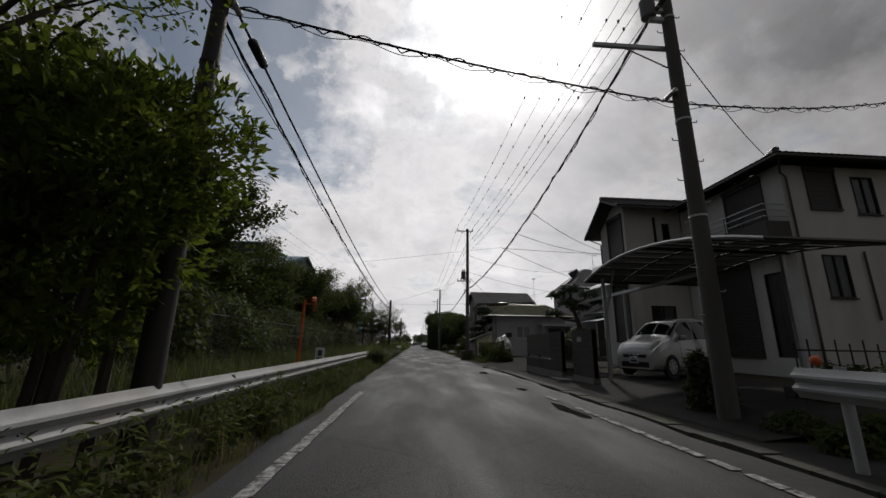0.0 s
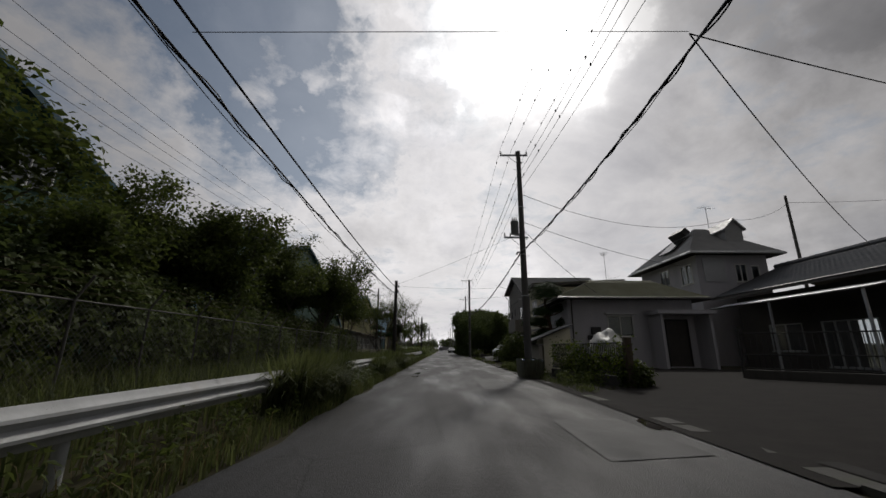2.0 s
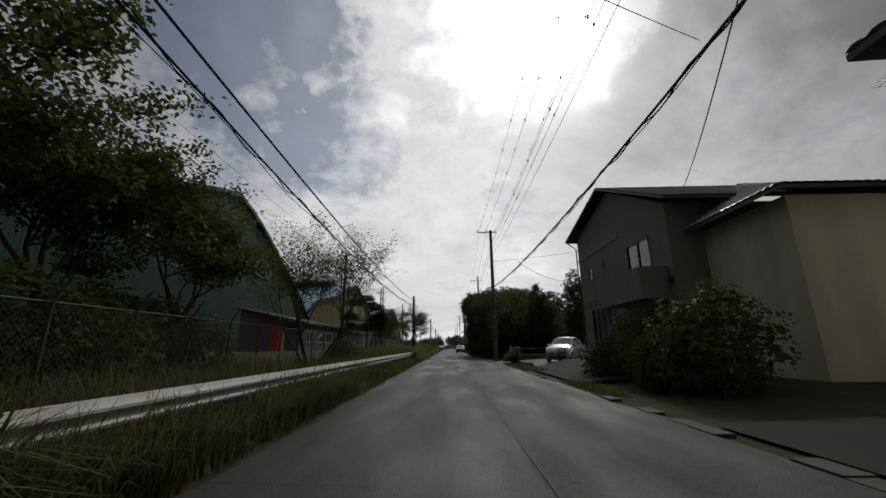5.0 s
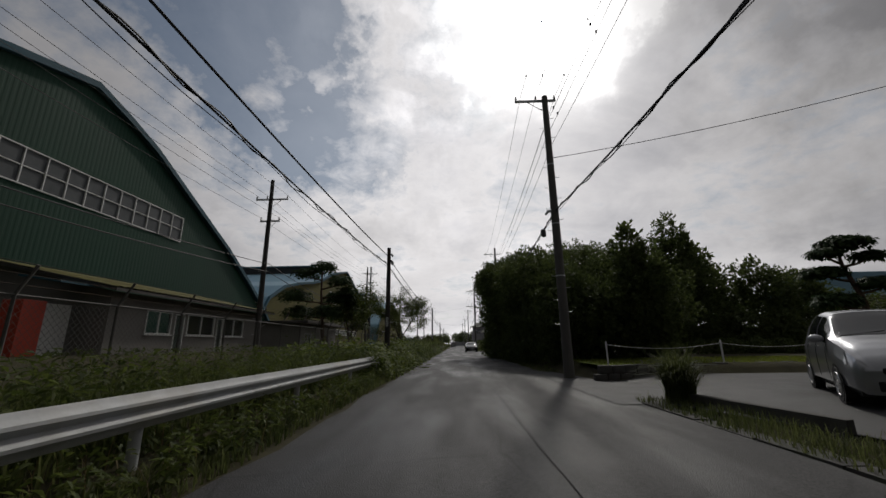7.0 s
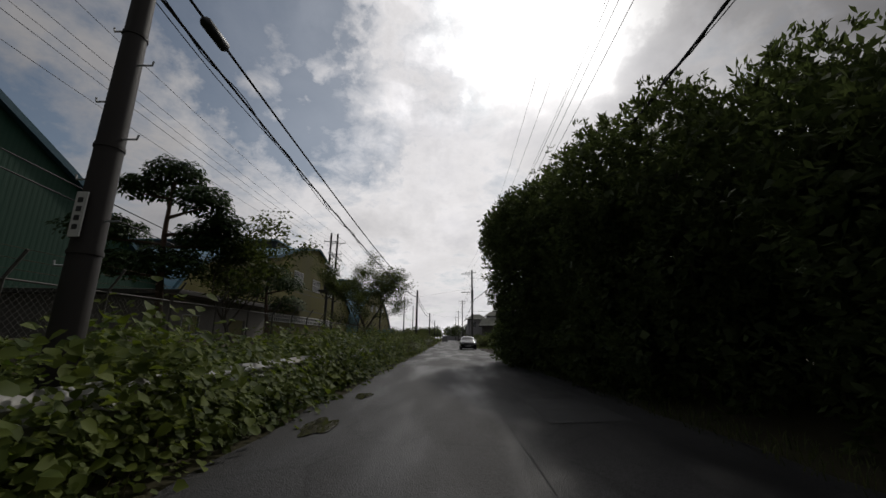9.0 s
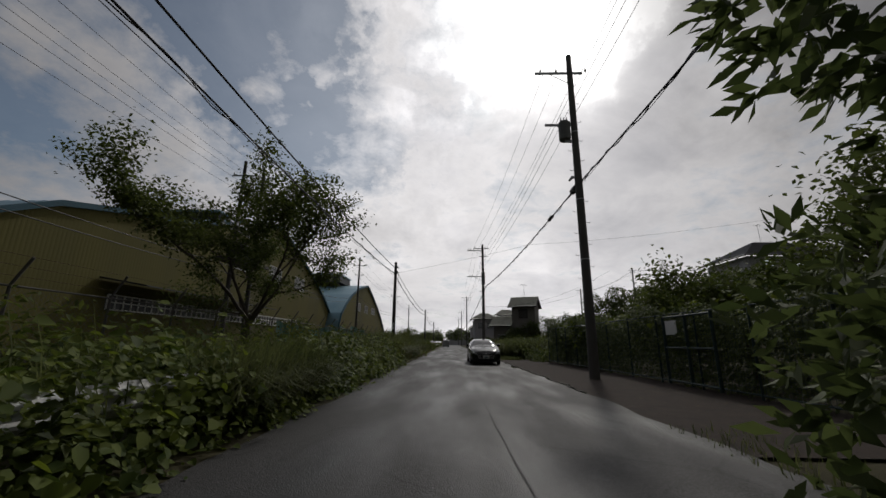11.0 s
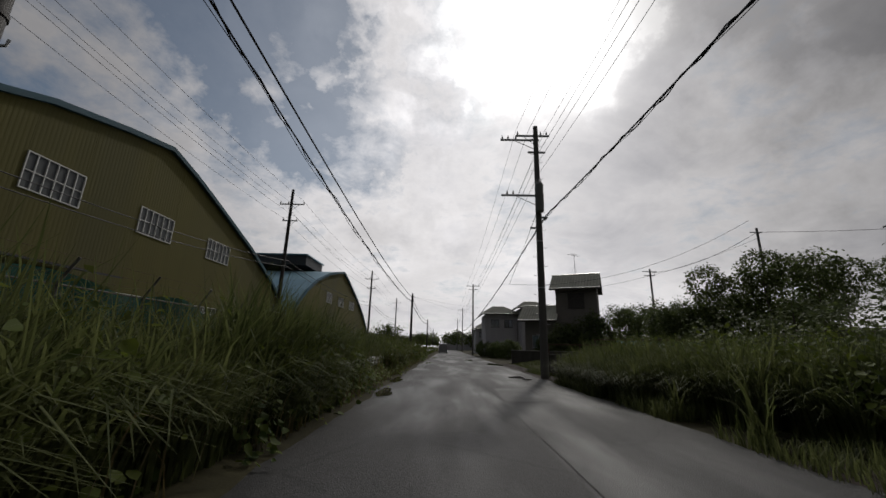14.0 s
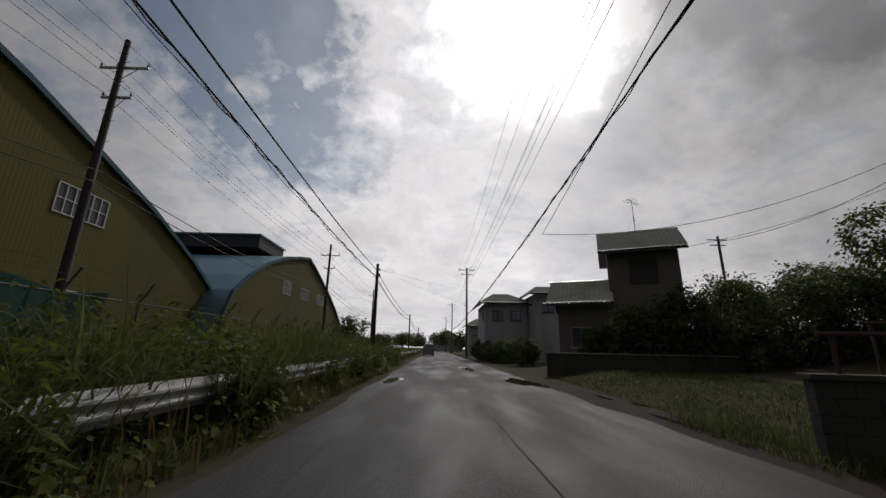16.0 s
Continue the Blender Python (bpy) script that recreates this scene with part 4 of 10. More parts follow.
        for i in range(nx_):
            for j in range(nz_):
                bm = bmx()
                a, b = y0 + (y1 - y0) * i / nx_ + 0.04, y0 + (y1 - y0) * (i + 1) / nx_ - 0.04
                c, d = z0 + (z1 - z0) * j / nz_ + 0.03, z0 + (z1 - z0) * (j + 1) / nz_ - 0.03
                box(bm, -0.01, 0.0, a, b, c, d)
                part("pane", bm, M_FROST, w)
    return g


GREEN_PROFILE = [(-28, 0), (-27.5, 4), (-25, 7.0), (-22, 9.6), (-17, 12.4), (-11, 15.1), (-5, 17.2), (0, 18.6), (3, 17.7), (5.7, 16.7), (10, 14.5), (16.5, 11.2), (21, 8.5), (25, 5.8), (27.5, 3.5), (28.3, 0)]
factory(83.2, -24.5, 0.0, 60, M_GREEN, "dark green vaulted sheet-metal factory hall", [(-20 + 2, 9.9, 10.2, 12.4, 22, 2)], GREEN_PROFILE)
factory(31.0, -24.5, 0.0, 60, M_GREEN, "dark green vaulted sheet-metal factory hall behind trees", [(-16, 9.0, 10.2, 12.4, 18, 2)], GREEN_PROFILE[:7] + [(0, 18.5), (7, 15.4), (16.5, 10.6), (22, 7.2), (24, 4), (24.5, 0)])
factory(156.6, -28.6, 0.0, 60, M_YELLOW, "olive yellow vaulted factory hall with stained ribbed walls", [(-11.3, -7.2, 10.45, 13.0, 6, 2), (-1.8, 2.4, 10.35, 12.75, 6, 2), (8.0, 12.4, 10.3, 12.6, 6, 2)], [(-42, 0), (-41.5, 5), (-39, 8.3), (-34, 10.8), (-28, 12.2), (-22, 13.3)] + PROFILE[4:])
factory(209.3, -25.8, 0.0, 60, M_YELLOW, "olive yellow vaulted factory hall", [(-9.4, -6.0, 9.4, 11.5, 5, 2), (-1.0, 3.2, 9.5, 11.5, 5, 2), (8.6, 13.2, 9.7, 11.6, 5, 2)], [(d * 0.95 + (1.0 if d > -25 else 0), z * 0.9) for d, z in PROFILE])

# ---- houses ----
def panel(bm, axis, f, out, a0, a1, z0, z1, holes, t=0.14):
    """A wall in the plane axis = f, its outer face there, thick inwards, with openings (a, b, z0, z1)."""
    A = sorted({a0, a1} | {v for h in holes for v in h[:2]})
    Z = sorted({z0, z1} | {v for h in holes for v in h[2:4]})
    lo, hi = (f - t, f) if out > 0 else (f, f + t)
    made = {}

    def v(i, j, side):
        if (i, j, side) not in made:
            d = hi if side else lo
            made[i, j, side] = bm.verts.new((d, A[i], Z[j]) if axis == "x" else (A[i], d, Z[j]))
        return made[i, j, side]

    def solid(i, j):
        if not (0 <= i < len(A) - 1 and 0 <= j < len(Z) - 1):
            return False
        m, n = (A[i] + A[i + 1]) / 2, (Z[j] + Z[j + 1]) / 2
        return not any(h[0] < m < h[1] and h[2] < n < h[3] for h in holes)

    for i in range(len(A) - 1):
        for j in range(len(Z) - 1):
            if not solid(i, j):
                continue
            ring = ((i, j), (i + 1, j), (i + 1, j + 1), (i, j + 1))
            quads = [[v(*c, 0) for c in ring], [v(*c, 1) for c in ring][::-1]]
            for k, (di, dj) in enumerate(((0, -1), (1, 0), (0, 1), (-1, 0))):
                if not solid(i + di, j + dj):
                    a, b = ring[k], ring[(k + 1) % 4]
                    quads.append([v(*b, 0), v(*a, 0), v(*a, 1), v(*b, 1)])
            for q in quads:
                bm.faces.new(q if axis == "y" else q[::-1])


def slab(bm, axis, f, out, d0, d1, a, b, z0, z1):
    """A box against a wall plane, from d0 to d1 outwards of it."""
    lo, hi = sorted((f + out * d0, f + out * d1))
    if axis == "x":
        box(bm, lo, hi, a, b, z0, z1)
    else:
        box(bm, a, b, lo, hi, z0, z1)


def glazing(g, axis, f, out, a, b, z0, z1, kind, frame=None):
    """What fills an opening: sash window, shutter, door."""
    frame = frame or M_ALU
    t = 0.05
    bm = bmx()
    if kind == "shutter":
        slab(bm, axis, f, out, -0.06, 0.1, a - 0.06, b + 0.06, z1, z1 + 0.22)
        slab(bm, axis, f, out, -0.06, 0.07, a - 0.05, a, z0, z1)
        slab(bm, axis, f, out, -0.06, 0.07, b, b + 0.05, z0, z1)
        slab(bm, axis, f, out, -0.06, 0.09, a - 0.06, b + 0.06, z0 - 0.06, z0)
        w = part("window", bm, M_SHUTTER, g, "closed brown roller shutter in its case")
        n = int((z1 - z0) / 0.09)
        for k in range(n):
            bm = bmx()
            h = (z1 - z0) / n
            slab(bm, axis, f, out, -0.03 if k % 2 else -0.022, 0.012 if k % 2 else 0.02, a, b, z0 + k * h, z0 + (k + 1) * h - 0.006)
            part("slat", bm, M_SHUTTER, w)
        return w
    if kind == "door":
        slab(bm, axis, f, out, -0.05, 0.03, a, a + 0.06, z0, z1)
        slab(bm, axis, f, out, -0.05, 0.03, b - 0.06, b, z0, z1)
        slab(bm, axis, f, out, -0.05, 0.03, a + 0.06, b - 0.06, z1 - 0.07, z1)
        w = part("door", bm, M_BRONZE, g, "dark panelled entrance door")
        bm = bmx()
        slab(bm, axis, f, out, -0.08, -0.04, a + 0.06, b - 0.06, z0, z1 - 0.07)
        m = (a + b) / 2
        slab(bm, axis, f, out, -0.04, -0.03, a + 0.15, m - 0.05, z0 + 0.2, z1 - 0.3)
        slab(bm, axis, f, out, -0.04, -0.03, m + 0.05, b - 0.15, z0 + 0.2, z1 - 0.3)
        leafp = part("door_leaf", bm, M_SHUTTER, w)
        return w
    for p, q, r, s in ((a, b, z0, z0 + t), (a, b, z1 - t, z1), (a, a + t, z0 + t, z1 - t), (b - t, b, z0 + t, z1 - t)):
        slab(bm, axis, f, out, -0.07, 0.03, p, q, r, s)
    panes = 2 if b - a > 0.7 else 1
    if b - a > 2.3:
        panes = 4
    for k in range(1, panes):
        c = a + (b - a) * k / panes
        slab(bm, axis, f, out, -0.05, 0.015, c - 0.03, c + 0.03, z0 + t, z1 - t)
    w = part("window", bm, frame, g, "sliding sash window")
    bm = bmx()
    slab(bm, axis, f, out, -0.03, 0.08, a - 0.05, b + 0.05, z0 - 0.05, z0)
    part("sill", bm, frame, w)
    for k in range(panes):
        bm = bmx()
        slab(bm, axis, f, out, -0.035, -0.028, a + (b - a) * k / panes + 0.03, a + (b - a) * (k + 1) / panes - 0.03, z0 + t, z1 - t)
        part("pane", bm, M_GLASS, w).visible_shadow = False
    if kind == "curtain":
        bm = bmx()
        n = 24
        for k in range(n):
            d = 0.13 + 0.02 * (k % 2)
            slab(bm, axis, f, out, -d - 0.01, -d, a + (b - a) * k / n, a + (b - a) * (k + 1) / n, z0, z1)
        part("curtain", bm, M_CURTAIN, w, "pale drawn curtain")
    return w


def tiled(p00, p10, p11, p01, pitch=0.27, row=0.3, amp=0.035, step=0.03):
    """A roof slope of wavy tiles in courses: eave p00-p10, ridge p01-p11. pitch 0: flat courses."""
    P = [np.array(p, float) for p in (p00, p10, p11, p01)]
    lu = max(np.linalg.norm(P[1] - P[0]), np.linalg.norm(P[2] - P[3]))
    lv = np.linalg.norm((P[2] + P[3]) / 2 - (P[0] + P[1]) / 2)
    nrm = np.cross(P[1] - P[0], (P[2] + P[3]) / 2 - P[0])
    nrm /= np.linalg.norm(nrm)
    nrm *= np.sign(nrm[2]) if abs(nrm[2]) > 1e-6 else 1
    rows = max(2, int(lv / row))
    cols = max(2, int(lu / pitch) * 3) if pitch else max(2, int(lu / 1.5))
    u = np.linspace(0, 1, cols + 1)
    vs, hs = [], []
    for k in range(rows):
        vs += [k / rows, (k + 1) / rows - 1e-4]
        hs += [step, 0.0]
    U, W = np.meshgrid(u, np.array(vs), indexing="ij")
    wave = amp * (np.abs(np.sin(np.pi * U * lu / pitch)) ** 0.7) if pitch else 0.0
    H = wave + np.array(hs)[None, :]
    V = (P[0] * ((1 - U) * (1 - W))[..., None] + P[1] * (U * (1 - W))[..., None] + P[2] * (U * W)[..., None] + P[3] * ((1 - U) * W)[..., None]) + nrm * H[..., None]
    n, m = U.shape
    i = (np.arange(n - 1)[:, None] * m + np.arange(m - 1)).ravel()
    return V.reshape(-1, 3), np.stack([i, i + m, i + m + 1, i + 1], 1)


def slope(g, name, quad, material, pitch=0.27, row=0.3, amp=0.035, thick=0.12, under=None):
    V, F = tiled(*quad, pitch=pitch, row=row, amp=amp)
    ob = mesh_part(name, np_mesh(name, V, F, material), g)
    bm = bmx()
    top = [bm.verts.new(Vector(p) - Vector((0, 0, 0.01))) for p in quad]
    bot = [bm.verts.new(Vector(p) - Vector((0, 0, thick))) for p in quad]
    bm.faces.new(bot[::-1])
    for k in range(4):
        bm.faces.new([top[k], top[(k + 1) % 4], bot[(k + 1) % 4], bot[k]])
    part("eave_board", bm, under or M_SHUTTER, ob)
    return ob


def ridge_cap(g, a, b, r=0.1, material=None):
    bm = bmx()
    a, b = Vector(a), Vector(b)
    n = max(2, int((b - a).length / 0.4))
    for k in range(n):
        p, q = a.lerp(b, k / n), a.lerp(b, (k + 0.97) / n)
        tube(bm, [p, q], [r, r * 1.12], 8)
    part("ridge_tiles", bm, material or M_TILE, g, smooth=True)


def gable_end(bm, axis, f, out, a0, a1, z, apex_a, apex_z, t=0.14):
    lo, hi = (f - t, f) if out > 0 else (f, f + t)
    prism(bm, [(a0, z), (a1, z), (apex_a, apex_z)], lo, hi, axis)


def downpipe(g, pts, material=None):
    bm = bmx()
    tube(bm, pts, 0.04, 8)
    part("downpipe", bm, material or M_SHUTTER, g, smooth=True)


def antenna(x, y, z, h=2.2, turn=0.0, label="thin metal television aerial on a roof"):
    g = thing("tv_antenna", label, "tv antenna", pose(x, y, z, 0, 0, turn), "television aerials")
    bm = bmx()
    tube(bm, [(0, 0, 0), (0, 0, h)], 0.022, 6)
    part("mast", bm, M_STEEL, g)
    bm = bmx()
    tube(bm, [(-0.7, 0, h - 0.1), (0.8, 0, h - 0.1)], 0.014, 5)
    boom = part("boom", bm, M_STEEL, g)
    for k in range(8):
        bm = bmx()
        w = 0.42 - 0.03 * k
        tube(bm, [(-0.65 + k * 0.2, -w, h - 0.1), (-0.65 + k * 0.2, w, h - 0.1)], 0.008, 4)
        part("element", bm, M_STEEL, boom)
    for a in (0, 2.1, 4.2):
        bm = bmx()
        tube(bm, [(0, 0, h * 0.55), (0.55 * math.cos(a), 0.55 * math.sin(a), -0.15)], 0.006, 4)
        part("guy_wire", bm, M_STEEL, g)
    return g


# white two-storey house with a gabled wing and a carport
g = placed("house", "white two-storey house with dark tiled roof and brown shutters", "house", 16, 20, 0.3, "houses along the road")
Z0, Z1 = 0.2, 8.55
south = [(14.85, 16.05, 6.7, 8.3), (16.8, 17.75, 6.55, 8.15), (14.8, 15.8, 3.2, 4.85), (18.6, 19.8, 3.2, 4.8)]
west = [(17.1, 19.0, 6.2, 8.2), (20.65, 21.1, 7.0, 7.9), (18.35, 20.3, 1.0, 4.75), (16.7, 17.7, 1.0, 4.3)]


def wall_piece(g, axis, f, out, a0, a1, z0, z1, holes, material, label=""):
    bm = bmx()
    panel(bm, axis, f, out, a0, a1, z0, z1, holes)
    return part("wall", bm, material, g, label)


wall_piece(g, "y", 16.2, -1, 13.8, 22.5, Z0, Z1, south, M_WHITEWALL, "white rendered wall")
wall_piece(g, "x", 13.8, -1, 16.34, 22.1, Z0, Z1, west, M_WHITEWALL, "white rendered wall")
wall_piece(g, "x", 22.5, 1, 16.34, 25.4, Z0, Z1, [], M_WHITEWALL)
wall_piece(g, "y", 25.54, 1, 13.8, 22.5, Z0, Z1, [], M_WHITEWALL)
for k, h in enumerate(south):
    glazing(g, "y", 16.2, -1, *h, "glass" if k else "shutter", M_BRONZE)
glazing(g, "x", 13.8, -1, *west[0], "shutter")
glazing(g, "x", 13.8, -1, *west[1], "glass", M_BRONZE)
glazing(g, "x", 13.8, -1, *west[2], "shutter")
glazing(g, "x", 13.8, -1, *west[3], "door")
e, rz = 8.7, 10.4
slope(g, "roof", ((13.1, 15.5, e), (23.2, 15.5, e), (19.5, 20.6, rz), (17.0, 20.6, rz)), M_TILE)
slope(g, "roof", ((13.1, 26.2, e), (13.1, 15.5, e), (17.0, 20.6, rz), (17.0, 21.0, rz)), M_TILE)
slope(g, "roof", ((23.2, 15.5, e), (23.2, 26.2, e), (19.5, 21.0, rz), (19.5, 20.6, rz)), M_TILE)
slope(g, "roof", ((23.2, 26.2, e), (13.1, 26.2, e), (17.0, 21.0, rz), (19.5, 21.0, rz)), M_TILE)
ridge_cap(g, (16.9, 20.8, rz + 0.08), (19.6, 20.8, rz + 0.08), 0.13)
ridge_cap(g, (13.1, 15.5, e + 0.1), (17.0, 20.6, rz + 0.08), 0.12)
bm = bmx()
tube(bm, [(13.04, 26.0, e - 0.12), (13.04, 15.44, e - 0.12), (23.2, 15.44, e - 0.12)], 0.055, 8)
part("gutter", bm, M_SHUTTER, g, smooth=True)
downpipe(g, [(13.15, 15.5, e - 0.15), (13.75, 16.12, e - 0.55), (13.95, 16.12, e - 0.7), (13.95, 16.12, 0.3)])
downpipe(g, [(16.5, 16.12, 5.0), (16.5, 16.12, 2.4)])
# gabled wing towards the road, with tall dark shutters
wing = [(22.45, 23.9, 5.0, 8.3), (22.45, 23.9, 1.6, 4.5)]
side = [(12.2, 12.34, 6.7, 8.25), (12.7, 13.1, 7.0, 7.9), (11.6, 12.9, 1.4, 3.4)]
bm = bmx()
panel(bm, "x", 10.6, -1, 22.15, 24.85, Z0, 8.35, wing)
prism(bm, [(22.15, 8.35), (24.85, 8.35), (24.5, 8.5), (23.0, 9.4), (22.15, 8.9)], 10.6, 10.74, "x")
part("wall", bm, M_WHITEWALL, g, "white rendered gable wall")
wall_piece(g, "y", 22.15, -1, 10.74, 13.8, Z0, 8.9, side, M_WHITEWALL)
wall_piece(g, "y", 24.85, 1, 10.74, 13.8, Z0, 8.2, [], M_WHITEWALL)
for h in wing:
    glazing(g, "x", 10.6, -1, *h, "shutter")
for h in side:
    glazing(g, "y", 22.15, -1, *h, "glass", M_BRONZE)
slope(g, "roof", ((9.8, 21.35, 8.62), (15.2, 21.35, 8.62), (15.2, 23.0, 9.5), (9.8, 23.0, 9.5)), M_TILE)
slope(g, "roof", ((15.2, 25.45, 7.85), (9.8, 25.45, 7.85), (9.8, 23.0, 9.5), (15.2, 23.0, 9.5)), M_TILE)
ridge_cap(g, (9.8, 23.0, 9.57), (15.2, 23.0, 9.57), 0.13)
downpipe(g, [(9.9, 25.3, 7.8), (10.5, 24.75, 7.3), (10.52, 24.75, 0.3)])
bm = bmx()
prism(bm, [(9.55, 4.5), (9.75, 4.72), (10.1, 4.86), (10.6, 4.92), (10.6, 4.84), (10.1, 4.78), (9.8, 4.65), (9.6, 4.46)], 22.0, 24.9, "y")
part("awning", bm, M_ALU, g, "small curved metal awning over shutters", smooth=True)
# balcony
bm = bmx()
box(bm, 12.8, 13.8, 16.2, 21.9, 5.1, 5.25)
box(bm, 12.8, 12.88, 16.2, 21.9, 5.25, 6.15)
box(bm, 12.88, 13.8, 16.2, 16.28, 5.25, 6.15)
box(bm, 12.88, 13.8, 21.82, 21.9, 5.25, 6.15)
bal = part("balcony", bm, M_SHUTTER, g, "dark panelled balcony")
for z in (6.35, 6.6, 6.85):
    bm = bmx()
    tube(bm, [(13.75, 16.24, z), (12.84, 16.24, z), (12.84, 21.9, z)], 0.024, 6)
    part("rail", bm, M_ALU, bal)
for y in np.arange(16.3, 21.95, 0.93):
    bm = bmx()
    tube(bm, [(12.84, y, 6.15), (12.84, y, 6.87)], 0.02, 6)
    part("rail_post", bm, M_BRONZE, bal)
bm = bmx()
tube(bm, [(12.84, 17.0, 6.9), (12.84, 17.0, 7.9), (12.6, 17.0, 8.0)], 0.02, 6)
part("clothes_hook", bm, M_BRONZE, bal)

# carport
g = placed("carport", "carport with curved smoked plastic roof on metal posts", "carport", 7.3, 12.5, 0.1)


def carport_z(y):
    return 3.88 - 0.36 * ((y - 13.2) / 2.65) ** 2 if y > 13.2 else 3.88 - 0.72 * ((13.2 - y) / 4.3) ** 2


prof = [(15.85 - 0.58 * k, carport_z(15.85 - 0.58 * k)) for k in range(13)]
for k in range(12):
    (ya, za), (yb, zb) = prof[k], prof[k + 1]
    for j in range(3):
        bm = bmx()
        x0, x1 = 5.32 + j * 1.35, 6.63 + j * 1.35
        bm.faces.new([bm.verts.new(c) for c in ((x0, ya - 0.02, za), (x1, ya - 0.02, za), (x1, yb + 0.02, zb), (x0, yb + 0.02, zb))])
        bmesh.ops.solidify(bm, geom=bm.faces[:], thickness=0.006)
        part("roof_sheet", bm, M_POLYCARB, g)
for x in (5.3, 6.65, 8.0, 9.35):
    bm = bmx()
    tube(bm, [(x, y, z - 0.03) for y, z in prof], 0.04 if x < 6 else 0.032, 6)
    part("rib", bm, M_ALU if x < 6 else M_BRONZE, g)
for k in range(13):
    bm = bmx()
    tube(bm, [(5.28, prof[k][0], prof[k][1] - 0.04), (9.4, prof[k][0], prof[k][1] - 0.04)], 0.045 if k in (0, 6, 12) else 0.022, 6)
    part("purlin", bm, M_BRONZE, g)
for x, y in ((5.75, 15.5), (9.2, 15.5), (9.2, 12.4), (9.2, 9.2)):
    bm = bmx()
    bevelled(bm, x - 0.05, x + 0.05, y - 0.05, y + 0.05, 0.0, carport_z(y) - 0.06, 0.01)
    part("post", bm, M_ALU, g)
bm = bmx()
tube(bm, [(5.75, 15.45, 2.3), (5.75, 14.7, 3.68)], 0.035, 6)
part("strut", bm, M_ALU, g)
# narrow awning between the carport and the house
g = placed("awning", "narrow translucent awning on a slim metal beam", "awning", 7.5, 17, 3.2)
bm = bmx()
bevelled(bm, 7.02, 7.1, 12.6, 20.6, 3.2, 3.3, 0.01)
part("beam", bm, M_ALU, g)
for k in range(9):
    bm = bmx()
    y0 = 12.65 + k * 0.88
    bm.faces.new([bm.verts.new(c) for c in ((7.1, y0, 3.29), (7.1, y0 + 0.84, 3.29), (7.95, y0 + 0.84, 3.4), (7.95, y0, 3.4))])
    bmesh.ops.solidify(bm, geom=bm.faces[:], thickness=0.006)
    part("sheet", bm, M_POLYCARB, g)
for y in (12.7, 16.6, 20.5):
    bm = bmx()
    bevelled(bm, 7.03, 7.09, y - 0.03, y + 0.03, 0.3, 3.2, 0.008)
    part("post", bm, M_ALU, g)

# gate, wall and slatted fence in front of the white house
g = placed("garden_wall", "dark block garden wall on a concrete footing with slatted fence panels", "garden wall", 5.2, 19, 0)
bm = bmx()
box(bm, 5.1, 5.3, 19.2, 22.9, 0.0, 0.32)
box(bm, 5.08, 5.3, 18.0, 19.2, 0.0, 0.32)
box(bm, 5.08, 5.32, 15.3, 16.9, 0.0, 0.32)
part("footing", bm, M_PLINTH, g, "pale concrete footing")
for y0, y1, z1 in ((19.2, 22.9, 0.75), (18.0, 19.2, 1.85), (15.3, 16.9, 1.85)):
    nz = int((z1 - 0.33) / 0.2)
    ny = int((y1 - y0) / 0.4)
    for k in range(nz):
        for j in range(ny + 1):
            a = y0 + (j - 0.5 * (k % 2)) * (y1 - y0) / ny
            b = min(y1, a + (y1 - y0) / ny) - 0.008
            a = max(y0, a)
            if b - a < 0.05:
                continue
            bm = bmx()
            box(bm, 5.12, 5.28, a, b, 0.325 + k * (z1 - 0.33) / nz, 0.325 + (k + 1) * (z1 - 0.33) / nz - 0.008)
            part("block", bm, M_BLOCKDARK, g)
bm = bmx()
box(bm, 5.14, 5.26, 15.3, 16.9, 0.3, 1.84)
box(bm, 5.14, 5.26, 18.0, 19.2, 0.3, 1.84)
box(bm, 5.14, 5.26, 19.2, 22.9, 0.3, 0.745)
part("mortar", bm, M_PLINTH, g)
bm = bmx()
box(bm, 5.17, 5.23, 19.25, 22.85, 1.75, 1.82)
box(bm, 5.17, 5.23, 19.25, 22.85, 0.85, 0.91)
for y in (19.3, 21.0, 22.8):
    box(bm, 5.16, 5.24, y - 0.03, y + 0.03, 0.75, 1.8)
part("fence_rail", bm, M_BRONZE, g)
for k in range(27):
    bm = bmx()
    y = 19.36 + k * 0.128
    box(bm, 5.15, 5.17, y, y + 0.1, 0.87, 1.77)
    part("slat", bm, M_SHUTTER, g)
bm = bmx()
box(bm, 5.11, 5.118, 16.1, 16.45, 1.45, 1.6)
part("letter_slot", bm, M_ALU, g)
g = placed("iron_gate", "black wrought-iron garden gate between block pillars", "gate", 5.25, 17.4, 0.1)
for y in np.arange(16.95, 17.96, 0.1):
    bm = bmx()
    h = 1.25 + 0.25 * math.sin((y - 16.95) / 1.01 * math.pi)
    tube(bm, [(5.25, y, 0.2), (5.25, y, h)], 0.012, 5)
    part("bar", bm, M_BLACKIRON, g)
for z in (0.25, 0.7, 1.15):
    bm = bmx()
    tube(bm, [(5.25, 16.93, z), (5.25, 17.97, z)], 0.016, 5)
    part("crossbar", bm, M_BLACKIRON, g)
bm = bmx()
tube(bm, [(5.25, 16.95 + k * 0.101, 1.27 + 0.26 * math.sin(k / 10 * math.pi)) for k in range(11)], 0.018, 5)
part("frame", bm, M_BLACKIRON, g)
bm = bmx()
for k in range(5):
    bevelled(bm, 4.6, 6.4, 16.9 + k * 0.215, 17.1 + k * 0.215, -0.02, 0.14, 0.01)
